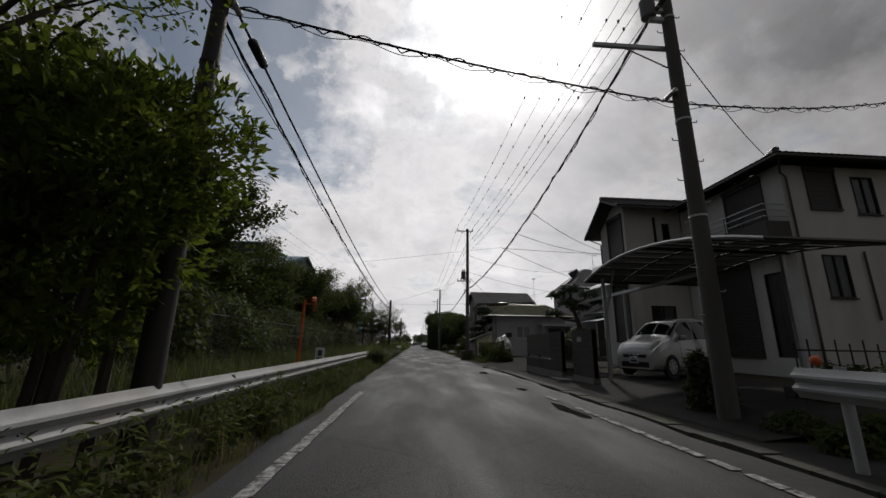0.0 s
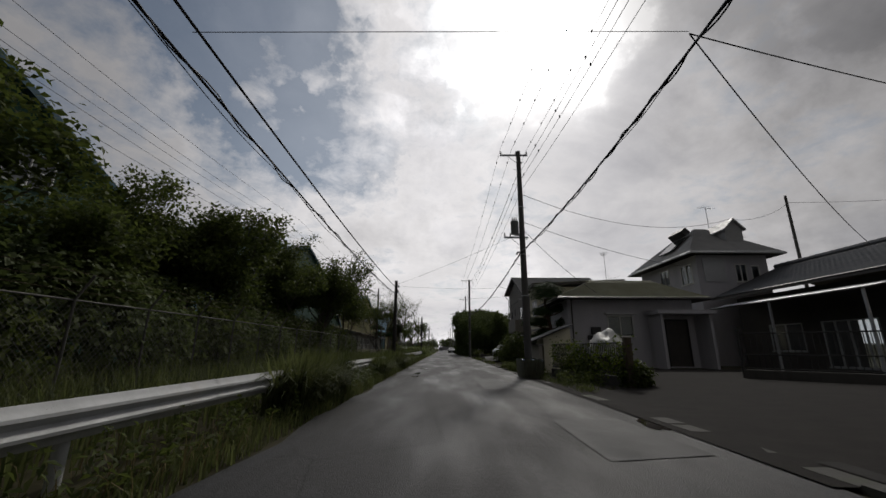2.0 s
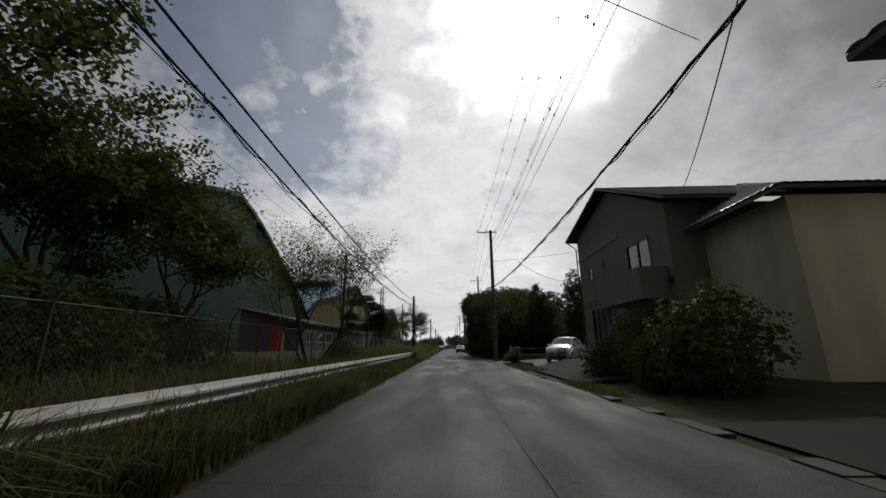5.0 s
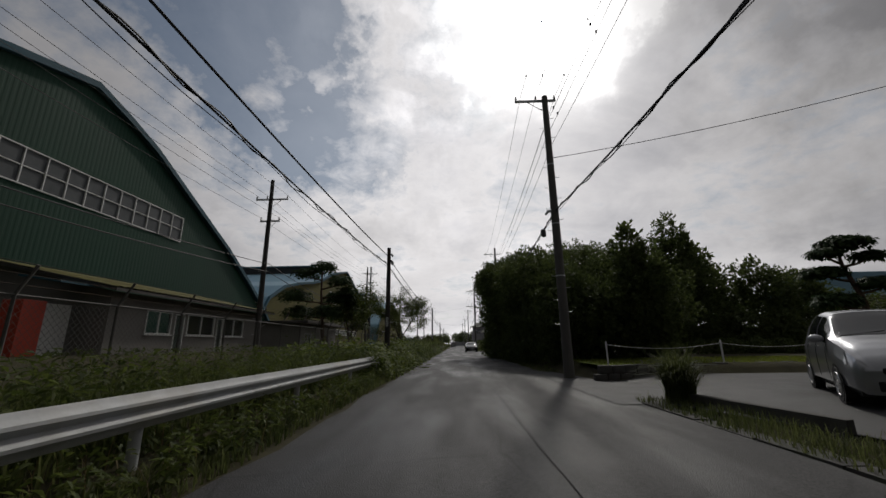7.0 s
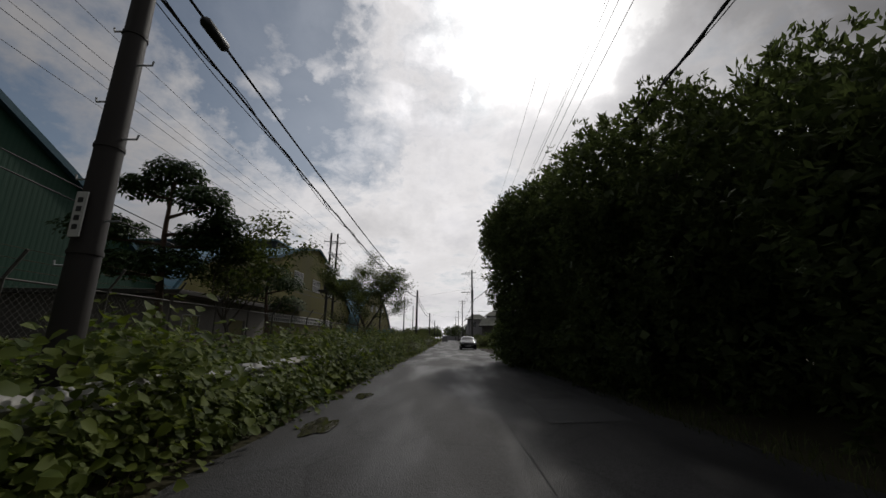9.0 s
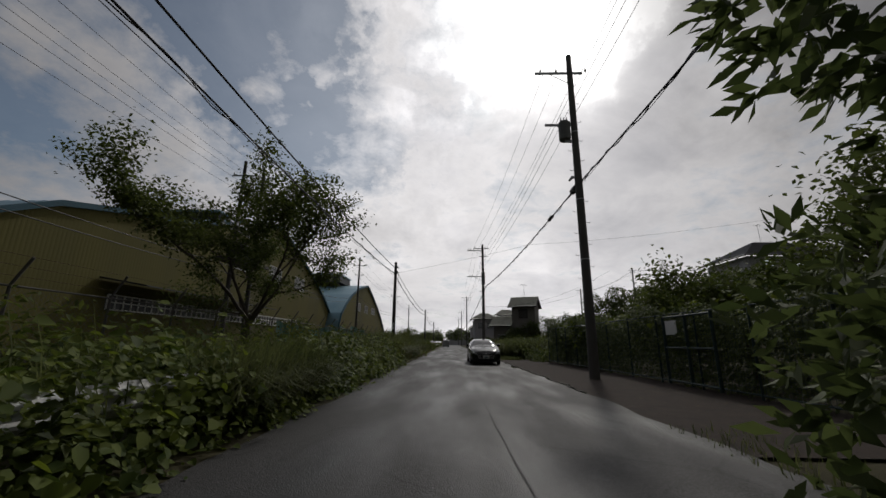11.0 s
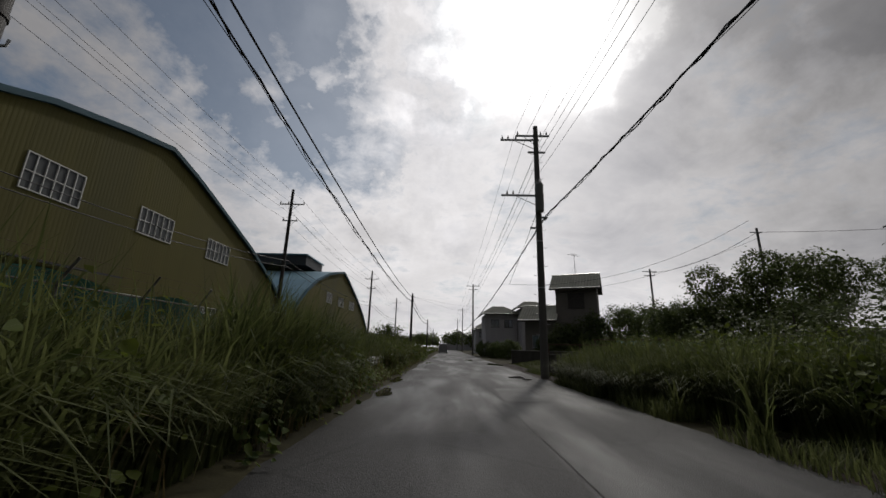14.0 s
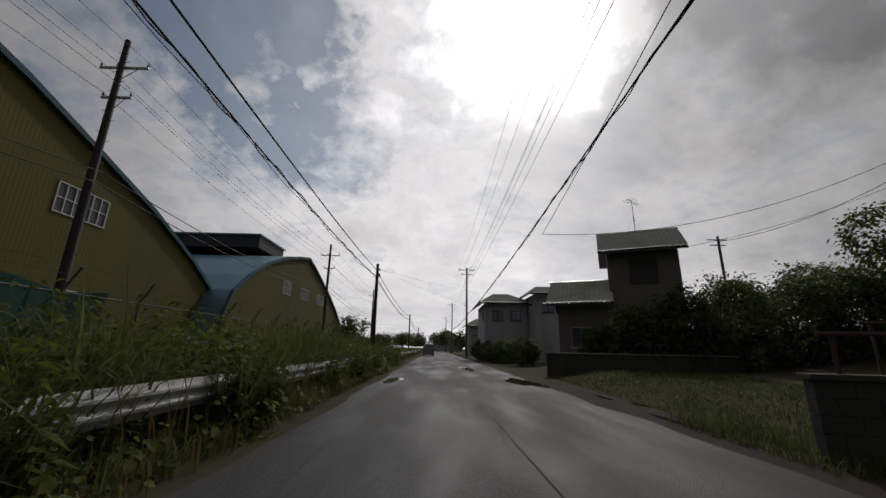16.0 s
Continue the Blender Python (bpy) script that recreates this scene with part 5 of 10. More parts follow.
solo("gate_step", bm, M_PLINTH, "paved concrete step before an iron gate", "step")

# grey single-storey house with greenish roof
g = placed("house", "lilac grey single-storey house with a greenish slate hip roof", "house", 11.5, 43, 0.3, "houses along the road")
hs = [(9.1, 10.55, 1.95, 3.1), (12.3, 13.6, 0.35, 2.9)]
bm = bmx()
panel(bm, "y", 40.2, -1, 6.9, 14.0, 0.1, 4.0, hs)
part("wall", bm, M_GREYWALL, g, "lilac grey siding wall")
bm = bmx()
panel(bm, "x", 6.9, -1, 40.34, 43.6, 0.1, 4.0, [(41.3, 42.7, 1.6, 2.9)])
part("wall", bm, M_GREYWALL, g, "lilac grey siding wall")
bm = bmx()
panel(bm, "x", 14.0, 1, 40.34, 43.6, 0.1, 4.0, [])
part("wall", bm, M_GREYWALL, g, "lilac grey siding wall")
bm = bmx()
panel(bm, "y", 43.74, 1, 6.9, 14.0, 0.1, 4.0, [])
part("wall", bm, M_GREYWALL, g, "lilac grey siding wall")
glazing(g, "y", 40.2, -1, *hs[0], "curtain", M_WHITEFRAME)
glazing(g, "y", 40.2, -1, *hs[1], "door")
glazing(g, "x", 6.9, -1, 41.3, 42.7, 1.6, 2.9, "glass")
bm = bmx()
slab(bm, "y", 40.2, -1, 0.0, 0.25, 8.95, 10.7, 3.16, 3.24)
part("window_hood", bm, M_ALU, g)
e, rz = 4.05, 5.3
slope(g, "roof", ((6.2, 39.5, e), (14.7, 39.5, e), (12.8, 41.7, rz), (8.8, 41.7, rz)), M_MOSSROOF, 0, 0.22)
slope(g, "roof", ((6.2, 44.3, e), (6.2, 39.5, e), (8.8, 41.7, rz), (8.8, 42.0, rz)), M_MOSSROOF, 0, 0.22)
slope(g, "roof", ((14.7, 39.5, e), (14.7, 44.3, e), (12.8, 42.0, rz), (12.8, 41.7, rz)), M_MOSSROOF, 0, 0.22)
slope(g, "roof", ((14.7, 44.3, e), (6.2, 44.3, e), (8.8, 42.0, rz), (12.8, 42.0, rz)), M_MOSSROOF, 0, 0.22)
ridge_cap(g, (8.8, 41.85, rz + 0.03), (12.8, 41.85, rz + 0.03), 0.07, M_MOSSROOF)
bm = bmx()
tube(bm, [(6.15, 39.42, 3.98), (14.75, 39.42, 3.98)], 0.055, 8)
part("gutter", bm, M_BRONZE, g, smooth=True)
downpipe(g, [(6.9, 39.45, 3.95), (7.1, 40.08, 3.5), (7.1, 40.1, 0.4)])
bm = bmx()
box(bm, 11.4, 11.54, 38.9, 40.2, 0.1, 3.1)
box(bm, 14.0, 14.14, 38.9, 40.2, 0.1, 3.1)
box(bm, 11.2, 14.3, 38.7, 40.2, 3.1, 3.3)
part("porch", bm, M_GREYWALL, g, "flat-roofed entrance porch")
bm = bmx()
bevelled(bm, 7.9, 8.35, 40.0, 40.18, 1.75, 2.0, 0.02)
bevelled(bm, 8.1, 8.6, 39.9, 40.15, 2.05, 2.45, 0.03)
part("meter_box", bm, M_BLACKPLASTIC, g)

# lean-to with a sheet roof and a low stone wall beside it
g = placed("lean_to_shed", "low lean-to shed with pale sheet-metal roof", "shed", 6.5, 39.4, 0.1)
bm = bmx()
prism(bm, [(5.0, 0.1), (6.4, 0.1), (6.4, 2.36), (5.0, 1.8)], 38.5, 39.9, "y")
part("wall", bm, M_CREAMWALL, g, "pale cement wall")
slope(g, "roof", ((4.25, 38.25, 1.6), (4.25, 39.95, 1.6), (6.5, 39.95, 2.5), (6.5, 38.25, 2.5)), M_OLDSHEET, 0.15, 5, 0.015, 0.05)
g = placed("boundary_wall", "rendered pale boundary wall stained with damp", "boundary wall", 4.8, 40.5, 0)
bm = bmx()
box(bm, 4.7, 4.88, 38.4, 41.7, -0.05, 1.42)
part("wall", bm, M_DAMPWALL, g)
bm = bmx()
bevelled(bm, 4.66, 4.92, 38.35, 41.75, 1.42, 1.48, 0.015)
part("coping", bm, M_CONC, g)
bm = bmx()
prism(bm, [(42.9, 0.0), (43.6, 0.0), (43.6, 1.55), (43.5, 1.75), (43.2, 1.85), (42.95, 1.6)], 5.2, 5.65, "x")
solo("gate_pillar", bm, M_BLOCKDARK, "dark carved stone gate pillar", "gate pillar")
g = placed("metal_gate", "low lattice metal garden gate", "gate", 5.1, 42.3, 0.05)
bm = bmx()
for y in (41.8, 42.85):
    tube(bm, [(5.2, y, 0.05), (5.2, y, 1.45)], 0.025, 6)
tube(bm, [(5.2, 41.8 + k * 0.105, 1.4 + 0.12 * math.sin(k / 10 * math.pi)) for k in range(11)], 0.02, 5)
part("frame", bm, M_BLACKIRON, g)
bm = bmx()
for k in range(9):
    y = 41.82 + k * 0.11
    tube(bm, [(5.2, y, 0.15), (5.2, min(42.85, y + 0.4), 1.38)], 0.008, 4)
    tube(bm, [(5.2, min(42.85, y + 0.4), 0.15), (5.2, y, 1.38)], 0.008, 4)
part("lattice", bm, M_BLACKIRON, g)

# pale two-storey house behind
g = placed("house", "pale grey two-storey house with a hip roof and dormer", "house", 19, 46.5, 0.3, "houses along the road")
hs = [(19.2, 19.95, 5.6, 6.8), (20.25, 20.8, 5.7, 6.7)]
hw = [(43.75, 45.0, 5.6, 6.95), (46.4, 47.6, 5.9, 7.1)]
wall_piece(g, "y", 43.2, -1, 16.7, 21.4, 0.1, 7.4, hs, M_GREYWALL)
wall_piece(g, "x", 16.7, -1, 43.34, 50.2, 0.1, 7.4, hw, M_GREYWALL)
wall_piece(g, "x", 21.4, 1, 43.34, 50.2, 0.1, 7.4, [], M_GREYWALL)
wall_piece(g, "y", 50.34, 1, 16.7, 21.4, 0.1, 7.4, [], M_GREYWALL)
for h in hs:
    glazing(g, "y", 43.2, -1, *h, "glass", M_WHITEFRAME)
for h in hw:
    glazing(g, "x", 16.7, -1, *h, "curtain", M_WHITEFRAME)
bm = bmx()
slab(bm, "y", 43.2, -1, 0.02, 0.06, 17.1, 18.5, 5.6, 7.25)
part("shutter_panel", bm, M_ALU, g, "pale closed shutter panel")
e, rz = 7.45, 10.2
slope(g, "roof", ((15.9, 42.4, e), (22.1, 42.4, e), (19.7, 46.2, rz), (19.0, 46.2, rz)), M_SLATE, 0, 0.25)
slope(g, "roof", ((15.9, 51.0, e), (15.9, 42.4, e), (19.0, 46.2, rz), (19.0, 47.6, rz)), M_SLATE, 0, 0.25)
slope(g, "roof", ((22.1, 42.4, e), (22.1, 51.0, e), (19.7, 47.6, rz), (19.7, 46.2, rz)), M_SLATE, 0, 0.25)
slope(g, "roof", ((22.1, 51.0, e), (15.9, 51.0, e), (19.0, 47.6, rz), (19.7, 47.6, rz)), M_SLATE, 0, 0.25)
bm = bmx()
tube(bm, [(15.86, 51.0, e - 0.06), (15.86, 42.36, e - 0.06), (22.1, 42.36, e - 0.06)], 0.06, 8)
part("gutter", bm, M_ALU, g, smooth=True)
bm = bmx()
prism(bm, [(19.55, 8.3), (20.75, 8.3), (20.75, 9.45), (20.15, 10.1), (19.55, 9.45)], 43.9, 46.4, "y")
part("dormer", bm, M_SLATE, g, "slate-hung dormer")
bm = bmx()
prism(bm, [(19.4, 9.35), (20.15, 10.14), (20.9, 9.35), (20.9, 9.45), (20.15, 10.25), (19.4, 9.45)], 43.7, 46.5, "y")
part("dormer_roof", bm, M_SLATE, g)
bm = bmx()
bmesh.ops.create_cube(bm, size=1, matrix=pose(17.75, 46.2, 9.72, 0, -40, 0) @ Matrix.Diagonal((0.5, 1.7, 0.5, 1)))
part("solar_heater_tank", bm, M_BLACKPLASTIC, g, "dark solar water heater tank")
bm = bmx()
bmesh.ops.create_cube(bm, size=1, matrix=pose(17.1, 46.2, 8.75, 0, -41, 0) @ Matrix.Diagonal((1.7, 1.6, 0.1, 1)))
part("solar_panel", bm, M_CARGLASS, g, "dark glass solar heating panel")
antenna(20.3, 46.4, 10.2, 1.9, 20)
antenna(15.5, 54.6, 7.0, 3.4, 70)
antenna(22.4, 46.5, 8.3, 1.5, 10)

# distant tiled house between
g = placed("house", "house with a pale tiled hip roof behind others", "house", 12, 56, 0.3, "houses along the road")
bm = bmx()
panel(bm, "y", 53.2, -1, 9.4, 14.6, 0.1, 5.3, [])
part("wall", bm, M_CREAMWALL, g)
bm = bmx()
panel(bm, "x", 9.4, -1, 53.34, 60, 0.1, 5.3, [])
part("wall", bm, M_CREAMWALL, g)
e, rz = 5.35, 6.9
slope(g, "roof", ((8.7, 52.5, e), (15.4, 52.5, e), (12.8, 56.4, rz), (11.0, 56.4, rz)), M_TILEPALE)
slope(g, "roof", ((8.7, 60.6, e), (8.7, 52.5, e), (11.0, 56.4, rz), (11.0, 56.8, rz)), M_TILEPALE)
slope(g, "roof", ((15.4, 52.5, e), (15.4, 60.6, e), (12.8, 56.8, rz), (12.8, 56.4, rz)), M_TILEPALE)
ridge_cap(g, (10.9, 56.6, rz + 0.1), (12.9, 56.6, rz + 0.1), 0.15, M_TILEPALE)

# long low tiled house facing the yard
g = placed("house", "low dark timber house with grey tiled roof and long white awning", "house", 20, 35, 0.3, "houses along the road")
hs = [(30.5, 33.5, 0.5, 2.6), (34.5, 37.0, 0.5, 2.6), (38.0, 40.0, 1.2, 2.6)]
bm = bmx()
panel(bm, "x", 18.0, -1, 28.5, 42.0, 0.1, 4.3, hs)
part("wall", bm, M_SHUTTER, g, "dark timber-clad wall")
bm = bmx()
panel(bm, "y", 28.5, -1, 18.14, 25, 0.1, 4.3, [])
part("wall", bm, M_SHUTTER, g, "dark timber-clad wall")
bm = bmx()
panel(bm, "y", 42.0, 1, 18.14, 25, 0.1, 4.3, [])
gable_end(bm, "y", 28.5, -1, 18.0, 25.0, 4.3, 21.5, 5.9)
part("wall", bm, M_SHUTTER, g, "dark timber-clad wall")
for h in hs:
    glazing(g, "x", 18.0, -1, *h, "glass", M_ALU)
slope(g, "roof", ((17.0, 42.7, 4.4), (17.0, 27.8, 4.4), (21.5, 27.8, 6.4), (21.5, 42.7, 6.4)), M_TILE)
slope(g, "roof", ((26.0, 27.8, 4.4), (26.0, 42.7, 4.4), (21.5, 42.7, 6.4), (21.5, 27.8, 6.4)), M_TILE)
ridge_cap(g, (21.5, 27.8, 6.5), (21.5, 42.7, 6.5), 0.16)
slope(g, "awning", ((15.6, 41.6, 3.55), (15.6, 32.5, 3.55), (17.9, 32.5, 4.05), (17.9, 41.6, 4.05)), M_STEEL, 0.2, 6, 0.015, 0.04)
for y in (32.7, 37, 41.4):
    bm = bmx()
    box(bm, 15.65, 15.73, y - 0.04, y + 0.04, 0.2, 3.55)
    part("awning_post", bm, M_ALU, g)

# iron fence round the yard, its footing and pillar
g = placed("iron_fence", "rusty black iron fence overgrown with vines", "fence", 5.3, 33, 0.1)
A_, B_ = Vector((4.85, 36.4, 0.3)), Vector((5.65, 30.9, 0.3))
n = 46
for k in range(n + 1):
    p = A_.lerp(B_, k / n)
    bm = bmx()
    box(bm, p.x - 0.012, p.x + 0.012, p.y - 0.02, p.y + 0.02, 0.45, 1.48)
    part("bar", bm, M_BLACKIRON, g)
for z in (0.5, 1.05, 1.46):
    bm = bmx()
    tube(bm, [A_ + Vector((0, 0, z - 0.3)), B_ + Vector((0, 0, z - 0.3))], 0.028, 6)
    part("rail", bm, M_BLACKIRON, g)
bm = bmx()
prism(bm, [(4.75, 36.4), (4.95, 36.4), (5.75, 30.9), (5.55, 30.9)], -0.05, 0.4, "z")
part("footing", bm, M_BLOCKDARK, g)
bm = bmx()
bevelled(bm, 5.56, 5.76, 30.65, 30.85, 0.0, 1.62, 0.02)
part("end_post", bm, M_WOOD, g)
bm = bmx()
g2 = placed("steel_gate", "low dark sliding gate of upright bars", "gate", 11.8, 30.2, 0.3)
ga, gb = Vector((10.2, 32.1, 0.3)), Vector((13.4, 28.4, 0.3))
for k in range(32):
    p = ga.lerp(gb, k / 31)
    tube(bm, [p + Vector((0, 0, 0.35)), p + Vector((0, 0, 1.5))], 0.012, 5)
    part("bar", bm, M_BLACKIRON, g2)
    bm = bmx()
for z in (0.35, 0.8, 1.5):
    tube(bm, [ga + Vector((0, 0, z)), gb + Vector((0, 0, z))], 0.025, 6)
    part("rail", bm, M_BLACKIRON, g2)
    bm = bmx()
prism(bm, [(10.1, 32.0), (13.3, 28.3), (13.5, 28.5), (10.3, 32.2)], 0.1, 0.6, "z")
part("sill_wall", bm, M_BLOCKDARK, g2)
bm = bmx()
tube(bm, [ga - Vector((0, 0, 0.2)), ga + Vector((0, 0, 1.7))], 0.06, 8)
part("gate_post", bm, M_BLACKIRON, g2)

# tub wrapped in tarpaulin by the pole, plastic sheet heap in the yard
g = placed("water_tub", "corrugated tub wrapped in faded tarpaulin with a blue sheet on top", "tub", 4.1, 36.5, 0)
bm = bmx()
n = 64
rows = []
rnd = random.Random(9)
for zi, (z, grow) in enumerate(((0.0, 0.9), (0.25, 0.97), (0.5, 1.0), (0.72, 1.02), (0.8, 1.0))):
    ring = []
    for k in range(n):
        a = 2 * math.pi * k / n
        c, s = math.cos(a), math.sin(a)
        q = (abs(c) ** 4 + abs(s) ** 4) ** -0.25
        w = grow * q * (1 + 0.022 * (-1) ** k + 0.01 * rnd.uniform(-1, 1))
        ring.append(bm.verts.new((3.78 + 0.5 * c * w, 36.4 + 0.95 * s * w, z + 0.03 * math.sin(k * 0.9))))
    rows.append(ring)
for a, b in zip(rows, rows[1:]):
    for k in range(n):
        bm.faces.new([a[k], a[(k + 1) % n], b[(k + 1) % n], b[k]])
part("tub", bm, M_TARPGREEN, g, "faded green tarpaulin drawn over the sides", smooth=True)
bm = bmx()
X = [[bm.verts.new((3.78 + 0.48 * (i / 8 - 0.5) * 2, 36.4 + 0.93 * (j / 10 - 0.5) * 2, 0.765 + 0.03 * math.sin(i * 1.7 + j) * math.cos(j * 1.3) - 0.1 * (1 - (i / 4 - 1) ** 2) * (1 - (j / 5 - 1) ** 2))) for j in range(11)] for i in range(9)]
for i in range(8):
    for j in range(10):
        bm.faces.new([X[i][j], X[i + 1][j], X[i + 1][j + 1], X[i][j + 1]])
part("sheet", bm, M_TARP, g, "crumpled blue plastic sheet", smooth=True)
bm = bmx()
bmesh.ops.create_icosphere(bm, subdivisions=4, radius=1)
for v in bm.verts:
    v.co = Vector((v.co.x * 1.15, v.co.y * 0.7, max(0, v.co.z) * 1.0)) * (1 + 0.16 * noise.noise(v.co * 2.2) + 0.06 * noise.noise(v.co * 6))
M_SHEETING = surface("cloudy_plastic_sheet", (0.3, 0.3, 0.29), (0.45, 0.45, 0.43), 0.3, 5, 30, 0.4, rough2=0.5)
solo("sheeted_bench_load", bm, M_SHEETING, "heap of things under a whitish plastic sheet", "sheeted load", smooth=True, m=pose(6.4, 34.1, 0.98, 0, 0, 80))
bm = bmx()
box(bm, 5.85, 6.8, 33.3, 35.3, 0.2, 1.05)
solo("work_bench", bm, M_WOOD, "rough wooden bench under a plastic-covered heap", "bench")

# cream house over a garage
g = placed("house", "cream two-storey house with a garage beneath and a corrugated roof edge", "house", 9, 46.8, 0.1, "houses along the road")
hx = [(45.45, 46.75, 3.55, 4.6), (45.75, 47.3, 0.05, 2.35)]
hy = [(6.85, 9.0, 3.1, 4.75), (9.3, 10.7, 3.1, 4.75)]
bm = bmx()
panel(bm, "x", 6.45, -1, 45.1, 47.5, 0.02, 5.5, hx)
part("wall", bm, M_CREAMWALL, g, "cream rendered wall")
bm = bmx()
panel(bm, "y", 45.1, -1, 6.59, 12.0, 0.02, 5.5, hy)
part("wall", bm, M_CREAMWALL, g, "cream rendered wall")
bm = bmx()
panel(bm, "x", 12.0, 1, 45.24, 47.5, 0.02, 5.5, [])
part("wall", bm, M_CREAMWALL, g, "cream rendered wall")
bm = bmx()
panel(bm, "y", 47.64, 1, 6.45, 12.0, 0.02, 5.5, [])
box(bm, 6.6, 11.85, 45.25, 47.45, 2.45, 2.6)
part("wall", bm, M_CREAMWALL, g, "cream rendered wall")
glazing(g, "x", 6.45, -1, *hx[0], "glass", M_ALU)
for h in hy:
    glazing(g, "y", 45.1, -1, *h, "glass", M_ALU)
bm = bmx()
slab(bm, "x", 6.45, -1, 0.0, 0.06, 45.04, 47.6, 2.5, 2.62)
slab(bm, "y", 45.1, -1, 0.0, 0.06, 6.45, 12.0, 2.5, 2.62)
part("string_course", bm, M_CONC, g)
slope(g, "roof", ((6.0, 48.0, 5.5), (6.0, 44.6, 5.62), (12.5, 44.6, 5.95), (12.5, 48.0, 5.85)), M_TILEPALE, 0.3, 8, 0.06)
bm = bmx()
for z in (2.75, 3.05, 3.4):
    tube(bm, [(6.7, 44.5, z), (9.2, 44.5, z)], 0.022, 6)
for x in np.arange(6.7, 9.3, 0.62):
    tube(bm, [(x, 44.5, 2.6), (x, 44.5, 3.42)], 0.02, 6)
box(bm, 6.6, 9.3, 44.45, 45.24, 2.5, 2.6)
part("balcony", bm, M_BLACKIRON, g, "narrow iron balcony")

# taupe gabled house
g = placed("house", "taupe two-storey gabled house with a slate roof", "house", 12, 61.5, 0.1, "houses along the road")
hx = [(64.6, 65.2, 4.8, 5.6), (62.8, 63.1, 5.0, 5.7), (58.2, 60.2, 4.3, 5.6), (62.2, 65.3, 0.55, 3.2), (57.6, 60.8, 0.5, 2.6)]
hy = [(9.5, 11.0, 4.2, 5.4), (12.5, 14.0, 4.2, 5.4)]
bm = bmx()
panel(bm, "x", 8.1, -1, 56.8, 66.7, 0.02, 6.5, hx)
part("wall", bm, M_TAUPE, g, "taupe siding wall")
bm = bmx()
panel(bm, "y", 56.8, -1, 8.24, 16, 0.02, 6.5, hy)
part("wall", bm, M_TAUPE, g, "taupe siding wall")
bm = bmx()
panel(bm, "y", 66.7, 1, 8.24, 16, 0.02, 6.5, [])
part("wall", bm, M_TAUPE, g, "taupe siding wall")
bm = bmx()
panel(bm, "x", 16.0, 1, 56.94, 66.6, 0.02, 6.5, [])
prism(bm, [(56.8, 6.5), (66.7, 6.5), (66.7, 7.75), (61.7, 9.0)], 8.1, 8.24, "x")
box(bm, 8.24, 16, 66.56, 66.7, 6.5, 7.7)
part("wall", bm, M_TAUPE, g, "taupe siding wall")
for h in hx:
    glazing(g, "x", 8.1, -1, *h, "curtain" if h[2] < 1 else "glass", M_BRONZE)
for h in hy:
    glazing(g, "y", 56.8, -1, *h, "glass", M_BRONZE)
bm = bmx()
slab(bm, "x", 8.1, -1, 0.0, 0.05, 56.8, 66.7, 3.45, 3.65)
slab(bm, "x", 8.1, -1, 0.0, 0.05, 61.0, 66.7, 6.3, 6.42)
part("trim_band", bm, M_SHUTTER, g)
slope(g, "roof", ((7.6, 55.9, 6.45), (16.6, 55.9, 6.45), (16.6, 61.7, 9.25), (7.6, 61.7, 9.25)), M_SLATE, 0, 0.25)
slope(g, "roof", ((16.6, 67.5, 7.9), (7.6, 67.5, 7.9), (7.6, 61.7, 9.25), (16.6, 61.7, 9.25)), M_SLATE, 0, 0.25)
downpipe(g, [(7.7, 67.3, 7.7), (8.0, 66.74, 7.2), (8.0, 66.76, 0.1)])
bm = bmx()
box(bm, 7.0, 8.1, 57.2, 61.2, 2.9, 3.05)
box(bm, 7.0, 7.08, 57.2, 61.2, 3.05, 4.1)
box(bm, 7.08, 8.1, 61.12, 61.2, 3.05, 4.1)
box(bm, 7.08, 8.1, 57.2, 57.28, 3.05, 4.1)
part("balcony", bm, M_TAUPE, g, "boxed-in balcony")
# air conditioner unit beside it
AC_Z = 0.42
g = placed("air_conditioner", "white outdoor air conditioner unit on the pavement", "air conditioner", 7.6, 65.9, AC_Z)
bm = bmx()
bevelled(bm, 7.55, 7.85, 65.5, 66.25, AC_Z + 0.09, AC_Z + 0.82, 0.02)
part("casing", bm, M_WHITEFRAME, g)
bm = bmx()
for k in range(7):
    tube(bm, [(7.44, 65.72 + (0.05 + 0.03 * k) * math.cos(a), AC_Z + 0.43 + (0.05 + 0.03 * k) * math.sin(a)) for a in np.linspace(0, 6.28, 20)], 0.004, 4, False)
part("fan_grille", bm, M_BLACKPLASTIC, g)
bm = bmx()
box(bm, 7.5, 7.72, 65.5, 65.6, AC_Z + 0.0, AC_Z + 0.09)
box(bm, 7.5, 7.72, 66.0, 66.1, AC_Z + 0.0, AC_Z + 0.09)
part("feet", bm, M_BLACKPLASTIC, g)
# sloped forecourt and black railing
bm = bmx()
fore = [bm.verts.new(c) for c in ((4.05, 56.4, 0.05), (8.1, 56.4, 0.3), (8.1, 66.9, 0.5), (6.7, 66.9, 0.42), (5.2, 66.2, 0.12), (4.05, 66.2, 0.05))]
low_ = [bm.verts.new((v.co.x, v.co.y, -0.05)) for v in fore]
bm.faces.new(fore)
for k in range(6):
    bm.faces.new([fore[k], low_[k], low_[(k + 1) % 6], fore[(k + 1) % 6]])
solo("forecourt", bm, M_PAVE, "smooth damp concrete forecourt", "forecourt", kind="structure")
g = placed("railing", "black metal railing beside a forecourt", "railing", 6.5, 68.8, 0.05)
P_, Q_ = Vector((6.35, 66.95, 0.1)), Vector((9.0, 70.2, 0.1))
